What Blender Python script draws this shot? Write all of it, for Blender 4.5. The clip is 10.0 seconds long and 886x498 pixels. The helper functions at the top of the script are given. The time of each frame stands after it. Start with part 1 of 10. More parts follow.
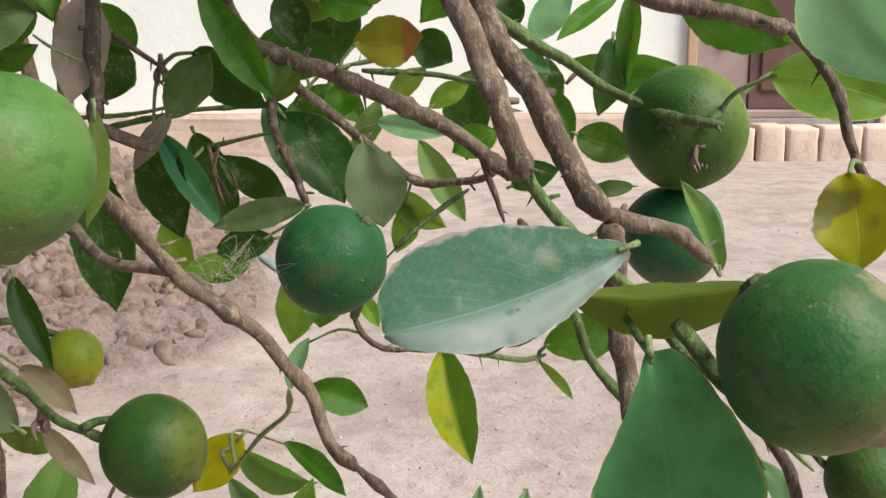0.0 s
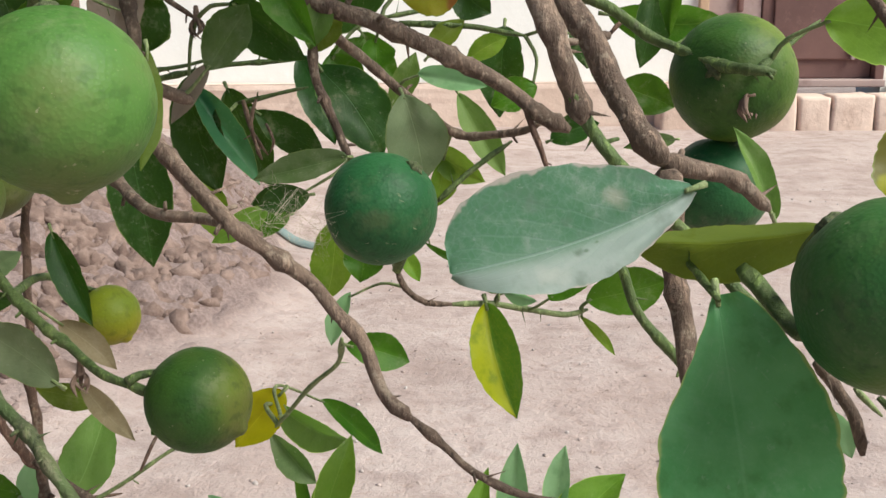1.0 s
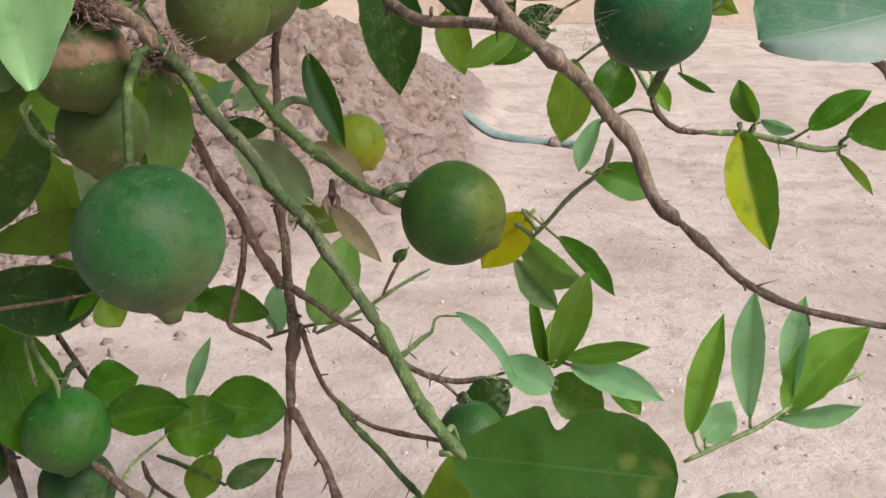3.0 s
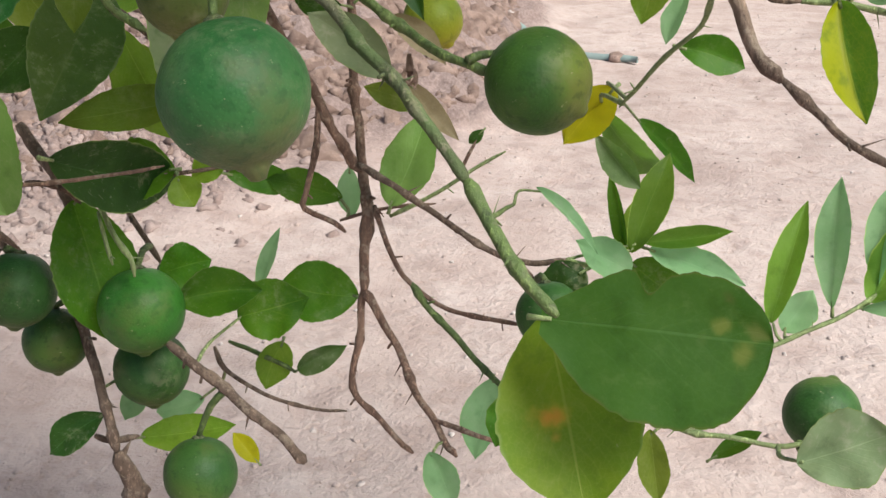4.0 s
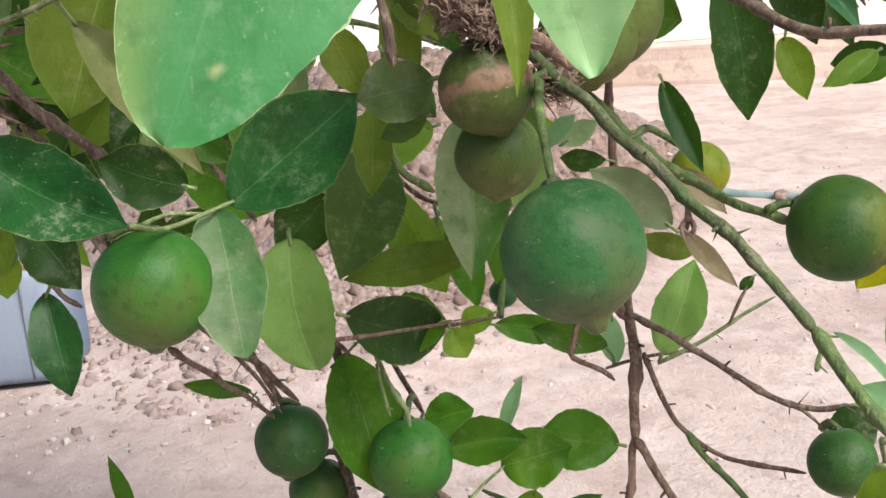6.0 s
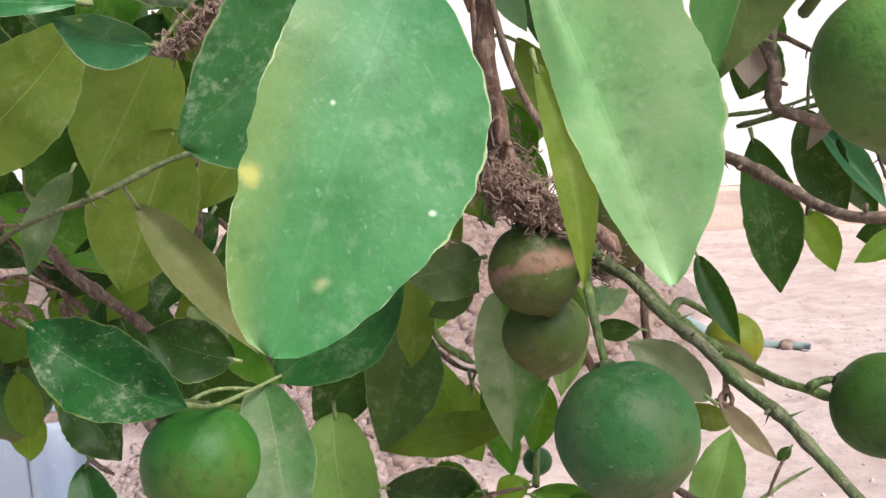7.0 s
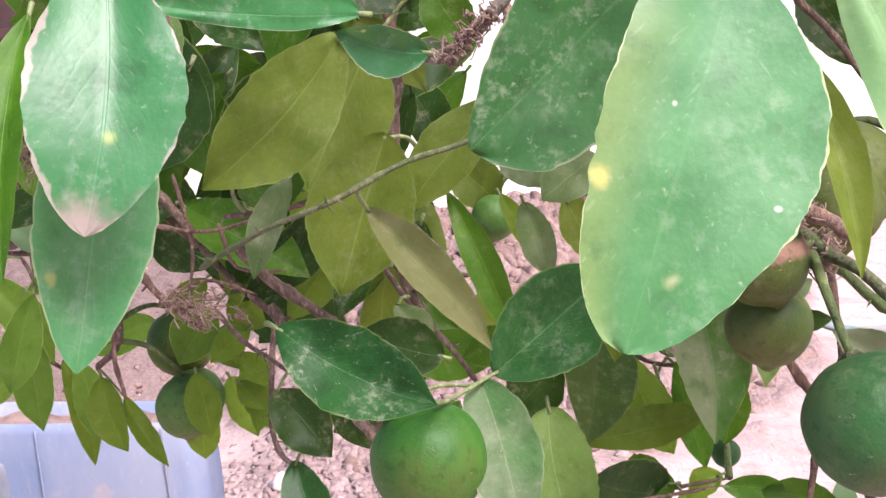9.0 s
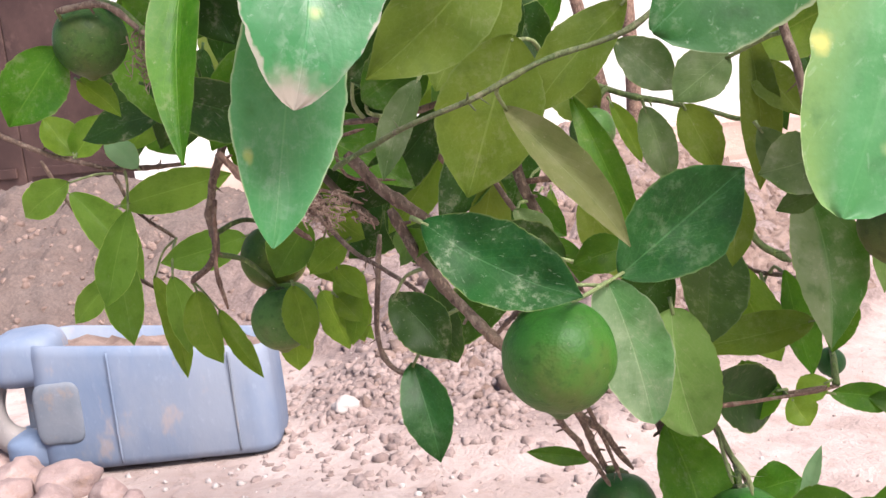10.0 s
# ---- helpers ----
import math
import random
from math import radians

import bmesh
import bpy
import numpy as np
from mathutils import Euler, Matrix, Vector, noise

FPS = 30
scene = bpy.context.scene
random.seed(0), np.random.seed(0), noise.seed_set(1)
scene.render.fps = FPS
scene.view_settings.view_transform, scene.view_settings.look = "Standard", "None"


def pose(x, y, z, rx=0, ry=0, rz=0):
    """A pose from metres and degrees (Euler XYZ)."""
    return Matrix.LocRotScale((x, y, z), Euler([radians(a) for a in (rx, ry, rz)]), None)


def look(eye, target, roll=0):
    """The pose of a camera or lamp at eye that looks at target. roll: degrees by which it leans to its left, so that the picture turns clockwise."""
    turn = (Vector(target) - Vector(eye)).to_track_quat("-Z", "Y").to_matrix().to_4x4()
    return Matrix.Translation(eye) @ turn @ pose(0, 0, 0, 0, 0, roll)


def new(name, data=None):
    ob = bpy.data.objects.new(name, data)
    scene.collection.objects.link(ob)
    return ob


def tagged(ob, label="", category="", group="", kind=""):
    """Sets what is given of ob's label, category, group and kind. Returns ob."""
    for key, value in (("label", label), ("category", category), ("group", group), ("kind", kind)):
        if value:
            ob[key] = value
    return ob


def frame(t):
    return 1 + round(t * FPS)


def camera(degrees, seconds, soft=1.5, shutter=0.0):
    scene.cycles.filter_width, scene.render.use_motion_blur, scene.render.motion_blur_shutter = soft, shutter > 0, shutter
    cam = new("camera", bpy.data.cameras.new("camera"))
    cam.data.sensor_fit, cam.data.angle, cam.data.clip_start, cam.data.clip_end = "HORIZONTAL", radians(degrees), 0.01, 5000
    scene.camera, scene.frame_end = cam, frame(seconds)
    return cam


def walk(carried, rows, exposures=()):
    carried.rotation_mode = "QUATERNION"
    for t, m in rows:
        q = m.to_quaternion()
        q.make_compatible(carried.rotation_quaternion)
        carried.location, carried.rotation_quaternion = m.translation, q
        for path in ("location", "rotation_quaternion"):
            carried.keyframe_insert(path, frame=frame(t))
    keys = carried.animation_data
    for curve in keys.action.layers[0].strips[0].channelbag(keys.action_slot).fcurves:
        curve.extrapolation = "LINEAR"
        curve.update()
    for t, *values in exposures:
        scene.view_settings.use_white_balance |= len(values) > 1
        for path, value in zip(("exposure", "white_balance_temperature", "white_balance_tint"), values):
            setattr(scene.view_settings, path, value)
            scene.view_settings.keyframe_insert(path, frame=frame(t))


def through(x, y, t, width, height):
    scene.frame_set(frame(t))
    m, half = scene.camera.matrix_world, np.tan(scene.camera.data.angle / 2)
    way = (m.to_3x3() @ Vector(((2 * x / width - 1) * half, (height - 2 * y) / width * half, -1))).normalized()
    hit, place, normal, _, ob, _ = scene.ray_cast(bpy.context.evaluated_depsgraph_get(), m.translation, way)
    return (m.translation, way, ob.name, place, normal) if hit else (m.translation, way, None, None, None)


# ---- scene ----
cam = camera(44.0, 10.0, soft=1.5)
walk(cam, [
    (0, look((0.0000, 0.0000, 0.4850), (0.0000, 0.9799, 0.2856), 0.00)),
    (0.5, look((-0.0084, 0.0021, 0.4816), (-0.0149, 0.9806, 0.2757), -0.24)),
    (1, look((-0.0139, 0.0037, 0.4765), (-0.0195, 0.9784, 0.2531), -0.23)),
    (1.5, look((-0.0234, 0.0057, 0.4672), (-0.0799, 0.9737, 0.2228), -1.73)),
    (2, look((-0.0354, 0.0057, 0.4486), (-0.1329, 0.9639, 0.1795), -0.75)),
    (2.2, look((-0.0367, 0.0020, 0.4474), (-0.1739, 0.9526, 0.1689), -1.33)),
    (3.3, look((-0.0426, -0.0041, 0.4442), (-0.2157, 0.9251, 0.1178), -1.04)),
    (3.5, look((-0.0455, -0.0037, 0.4379), (-0.2282, 0.9154, 0.0889), -1.00)),
    (4, look((-0.0509, -0.0053, 0.4258), (-0.2585, 0.9026, 0.0614), -1.42)),
    (4.5, look((-0.0563, -0.0080, 0.4238), (-0.3197, 0.9011, 0.1008), -3.36)),
    (5, look((-0.0748, -0.0173, 0.4257), (-0.3888, 0.8847, 0.1293), -4.75)),
    (5.2, look((-0.0819, -0.0182, 0.4279), (-0.4133, 0.8821, 0.1455), -5.10)),
    (6.3, look((-0.1099, -0.0336, 0.4382), (-0.4352, 0.8897, 0.2343), -4.61)),
    (6.5, look((-0.1123, -0.0355, 0.4416), (-0.4348, 0.8945, 0.2650), -4.50)),
    (7, look((-0.1184, -0.0391, 0.4487), (-0.4424, 0.9008, 0.3416), -4.51)),
    (7.5, look((-0.1243, -0.0442, 0.4550), (-0.4518, 0.8988, 0.3962), -4.78)),
    (8, look((-0.1297, -0.0488, 0.4598), (-0.4561, 0.8957, 0.4226), -4.69)),
    (8.5, look((-0.1440, -0.0528, 0.4566), (-0.5185, 0.8705, 0.3714), -5.82)),
    (9, look((-0.1619, -0.0608, 0.4547), (-0.5536, 0.8533, 0.3495), -6.40)),
    (9.5, look((-0.1806, -0.0708, 0.4497), (-0.5836, 0.8355, 0.3226), -6.17)),
    (10, look((-0.1920, -0.0810, 0.4461), (-0.6155, 0.8110, 0.2879), -6.51)),
], exposures=[(0, 0.81, 6000, 2), (2, 0.83, 5980, 2), (3.5, 0.92, 5980, 3), (5, 1.2, 5980, 4), (6.5, 1.22, 5930, 6), (7, 1.2, 5900, 9), (7.5, 1.2, 5850, 20), (8, 1.12, 5850, 20), (8.5, 1.45, 5830, 34), (9, 1.64, 5900, 28), (9.5, 1.8, 6000, 23), (10, 1.54, 5960, 14)])

# ---- light ----
sky_world = bpy.data.worlds.new("sky")
scene.world = sky_world
sky_world.use_nodes = True
_n = sky_world.node_tree
sky_tex = _n.nodes.new("ShaderNodeTexSky")
sky_tex.sky_type = 'NISHITA'
sky_tex.sun_disc = False
sky_tex.sun_elevation = radians(49)
sky_tex.sun_rotation = radians(119)
sky_tex.dust_density = 4.0
_n.links.new(sky_tex.outputs[0], _n.nodes["Background"].inputs[0])
_n.nodes["Background"].inputs[1].default_value = 0.058
sun = new("sun", bpy.data.lights.new("sun", 'SUN'))
sun.data.energy = 3.3
sun.data.angle = radians(32)
sun.data.color = (1.0, 0.92, 0.79)
sun.matrix_world = look((2.7, -1.5, 3.5), (0, 0, 0))


# ---- materials ----
class Nodes:
    """Short hand for a node tree: values and sockets wire up alike."""

    def __init__(self, name):
        self.mat = bpy.data.materials.new(name)
        self.mat.use_nodes = True
        self.t = self.mat.node_tree
        self.bsdf = self.t.nodes["Principled BSDF"]
        self.out = self.t.nodes["Material Output"]

    def put(self, socket, value):
        if isinstance(value, bpy.types.NodeSocket):
            self.t.links.new(value, socket)
        elif isinstance(value, tuple) and len(value) == 3 and socket.type == 'RGBA':
            socket.default_value = (*value, 1)
        else:
            socket.default_value = value

    def node(self, kind, ins=(), **props):
        n = self.t.nodes.new("ShaderNode" + kind)
        for k, v in props.items():
            setattr(n, k, v)
        for k, v in (ins.items() if isinstance(ins, dict) else enumerate(ins)):
            self.put(n.inputs[k], v)
        return n

    def math(self, op, a, b=0.0, clamp=False):
        return self.node("Math", (a, b), operation=op, use_clamp=clamp).outputs[0]

    def mix(self, f, a, b):
        n = self.node("Mix", data_type='RGBA')
        self.put(n.inputs[0], f)
        self.put(n.inputs[6], a)
        self.put(n.inputs[7], b)
        return n.outputs[2]

    def noise(self, vec, scale, detail=3.0, rough=0.55):
        return self.node("TexNoise", {"Vector": vec, "Scale": scale, "Detail": detail, "Roughness": rough}).outputs[0]

    def ramp(self, v, lo, hi):
        n = self.node("MapRange", {0: v, 1: lo, 2: hi, 3: 0.0, 4: 1.0}, interpolation_type='SMOOTHSTEP')
        return n.outputs[0]

    def bump(self, height, strength, dist):
        return self.node("Bump", {"Height": height, "Strength": strength, "Distance": dist}).outputs[0]

    def set(self, **kw):
        for k, v in kw.items():
            self.put(self.bsdf.inputs[k.replace("_", " ")], v)
        return self.mat


def leaf_material(name, a, b, rib, dust=0.0, dust_colour=(0.38, 0.34, 0.23), edge=(0.15, 0.20, 0.055), half=None, spots=(), blotch=None,
                  rough=0.42, through=0.36, light=(0.20, 0.43, 0.03), end=None, base=None, shine=0.24, rim_noise=0.06, rim_from=0.474, end_from=0.84, half_band=(0.46, 0.56), veins=0.17, film=0.0):
    n = Nodes(name)
    uv = n.node("UVMap").outputs[0]
    sep = n.node("SeparateXYZ", (uv,))
    u, v = sep.outputs[0], sep.outputs[1]
    info = n.node("ObjectInfo")
    rnd = n.math('FRACT', n.math('ADD', info.outputs["Random"], n.node("NewGeometry").outputs["Random Per Island"]))
    co = n.node("TexCoord").outputs["Object"]
    shift = n.node("VectorMath", (co, n.node("CombineXYZ", (rnd, n.math('MULTIPLY', rnd, 7.0), n.math('MULTIPLY', rnd, 3.0))).outputs[0]),
                   operation='ADD').outputs[0]
    big = n.noise(shift, 38.0, 3.0)
    fine = n.noise(shift, 900.0, 2.0)
    col = n.mix(n.ramp(big, 0.35, 0.68), a, b)
    if half:
        col = n.mix(n.ramp(n.math('ADD', v, n.math('MULTIPLY', n.math('SUBTRACT', big, 0.5), 0.16)), half_band[0], half_band[1]), col, half)
    if base:
        col = n.mix(n.ramp(n.math('ADD', u, n.math('MULTIPLY', big, 0.2)), 0.42, 0.12), col, base)
    # veins: the midrib and the oblique side veins
    off = n.math('ABSOLUTE', n.math('SUBTRACT', v, 0.5))
    midrib = n.ramp(off, 0.016, 0.004)
    wave = n.math('ADD', n.math('MULTIPLY', u, 8.0), n.math('MULTIPLY', off, -8.0))
    wob = n.math('ADD', wave, n.math('ADD', n.math('MULTIPLY', big, 2.0), n.math('MULTIPLY', rnd, 3.0)))
    fr = n.math('ABSOLUTE', n.math('SUBTRACT', n.math('FRACT', wob), 0.5))
    side = n.math('MULTIPLY', n.ramp(fr, 0.13, 0.0), n.ramp(off, 0.5, 0.1))
    vein = n.math('MAXIMUM', n.math('MULTIPLY', midrib, min(0.60, veins * 4.5)), n.math('MULTIPLY', side, veins))
    col = n.mix(n.math('MULTIPLY', side, veins), col, rib)
    col = n.mix(n.math('MULTIPLY', midrib, min(0.45, veins * 3.2)), col, tuple(min(0.7, c * 1.25 + 0.01) for c in rib))
    # mottling of the blade
    net = n.node("TexVoronoi", {"Vector": shift, "Scale": 420.0}, feature='DISTANCE_TO_EDGE').outputs["Distance"]
    col = n.mix(n.math('MULTIPLY', n.ramp(net, 0.09, 0.01), veins * 0.9), col, rib)
    mott = n.noise(shift, 120.0, 4.0, 0.6)
    col = n.mix(n.math('MULTIPLY', n.ramp(mott, 0.50, 0.72), 0.22), col, rib)
    col = n.mix(n.math('MULTIPLY', n.ramp(mott, 0.48, 0.28), 0.55), col, tuple(c * 0.55 for c in a))
    col = n.mix(n.math('MULTIPLY', n.ramp(fine, 0.5, 0.75), 0.14), col, rib)
    bright = n.node("HueSaturation", {"Hue": n.math('ADD', 0.477, n.math('MULTIPLY', rnd, 0.022)),
                                      "Saturation": 1.09,
                                      "Value": n.math('ADD', 0.58, n.math('MULTIPLY', n.math('FRACT', n.math('MULTIPLY', rnd, 13.0)), 0.42)),
                                      "Color": col}).outputs[0]
    col = bright
    for (su, sv, sr, sc) in spots:
        d = n.math('SQRT', n.math('ADD', n.math('POWER', n.math('SUBTRACT', u, su), 2.0),
                                  n.math('POWER', n.math('MULTIPLY', n.math('SUBTRACT', v, sv), 0.5), 2.0)))
        d = n.math('ADD', d, n.math('MULTIPLY', n.math('SUBTRACT', n.noise(shift, 170.0, 3.0), 0.5), sr * 2.2))
        col = n.mix(n.math('MULTIPLY', n.ramp(d, sr * 1.25, sr * 0.1), 0.62), col, sc)
    if blotch:
        col = n.mix(n.ramp(n.noise(shift, 55.0, 2.0), 0.54, 0.62), col, blotch)
    if end:
        col = n.mix(n.ramp(n.math('ADD', u, n.math('MULTIPLY', n.noise(shift, 90.0, 3.0), 0.35)), end_from, end_from + 0.12), col, end)
    if edge:
        rim = n.ramp(n.math('ADD', off, n.math('MULTIPLY', n.math('SUBTRACT', n.noise(shift, 110.0, 3.0), 0.5), rim_noise)), rim_from, 0.500)
        col = n.mix(n.math('MULTIPLY', rim, 0.85), col, edge)
    speck = n.noise(shift, 420.0, 4.0, 0.7)
    patch = n.noise(shift, 60.0, 3.0)
    web = n.noise(shift, 230.0, 5.0, 0.72)
    cloud = n.math('MULTIPLY', n.ramp(patch, 0.44, 0.66), n.ramp(web, 0.47, 0.66))
    dusty = n.math('MULTIPLY', n.math('MAXIMUM', n.ramp(speck, 0.62, 0.72), cloud), dust, True)
    # a film of dust that lies in broad patches
    if film:
        col = n.mix(n.math('MULTIPLY', n.ramp(patch, 0.36, 0.68), film), col, dust_colour)
    # short pale scratches along the veins
    dash = n.noise(n.node("Mapping", {"Vector": n.node("CombineXYZ", (n.math('ADD', u, n.math('MULTIPLY', off, -0.7)), v, rnd)).outputs[0],
                                      "Scale": (30.0, 9.0, 40.0)}).outputs[0], 1.0, 2.0, 0.5)
    dash = n.math('MULTIPLY', n.ramp(dash, 0.66, 0.72), n.math('MULTIPLY', n.ramp(web, 0.40, 0.55), min(0.45, dust * 0.7)))
    dusty = n.math('MAXIMUM', n.math('MAXIMUM', dusty, dash), n.math('MULTIPLY', n.ramp(speck, 0.70, 0.76), 0.45))
    col = n.mix(dusty, col, dust_colour)
    rgh = n.math('ADD', rough, n.math('ADD', n.math('MULTIPLY', dusty, 0.35), n.math('MULTIPLY', big, 0.12)))
    height = n.math('SUBTRACT', n.math('MULTIPLY', fine, 0.12), n.math('MULTIPLY', vein, 0.45))
    height = n.math('ADD', height, n.math('MULTIPLY', n.noise(shift, 150.0, 2.0), 0.5))
    nor = n.bump(height, 0.55, 0.0006)
    n.set(Base_Color=col, Roughness=rgh, Normal=nor)
    n.put(n.bsdf.inputs["Specular IOR Level"], shine)
    tr = n.node("BsdfTranslucent", (n.mix(0.55, col, light), nor))
    ms = n.node("MixShader", (through, n.bsdf.outputs[0], tr.outputs[0]))
    n.t.links.new(ms.outputs[0], n.out.inputs[0])
    return n.mat


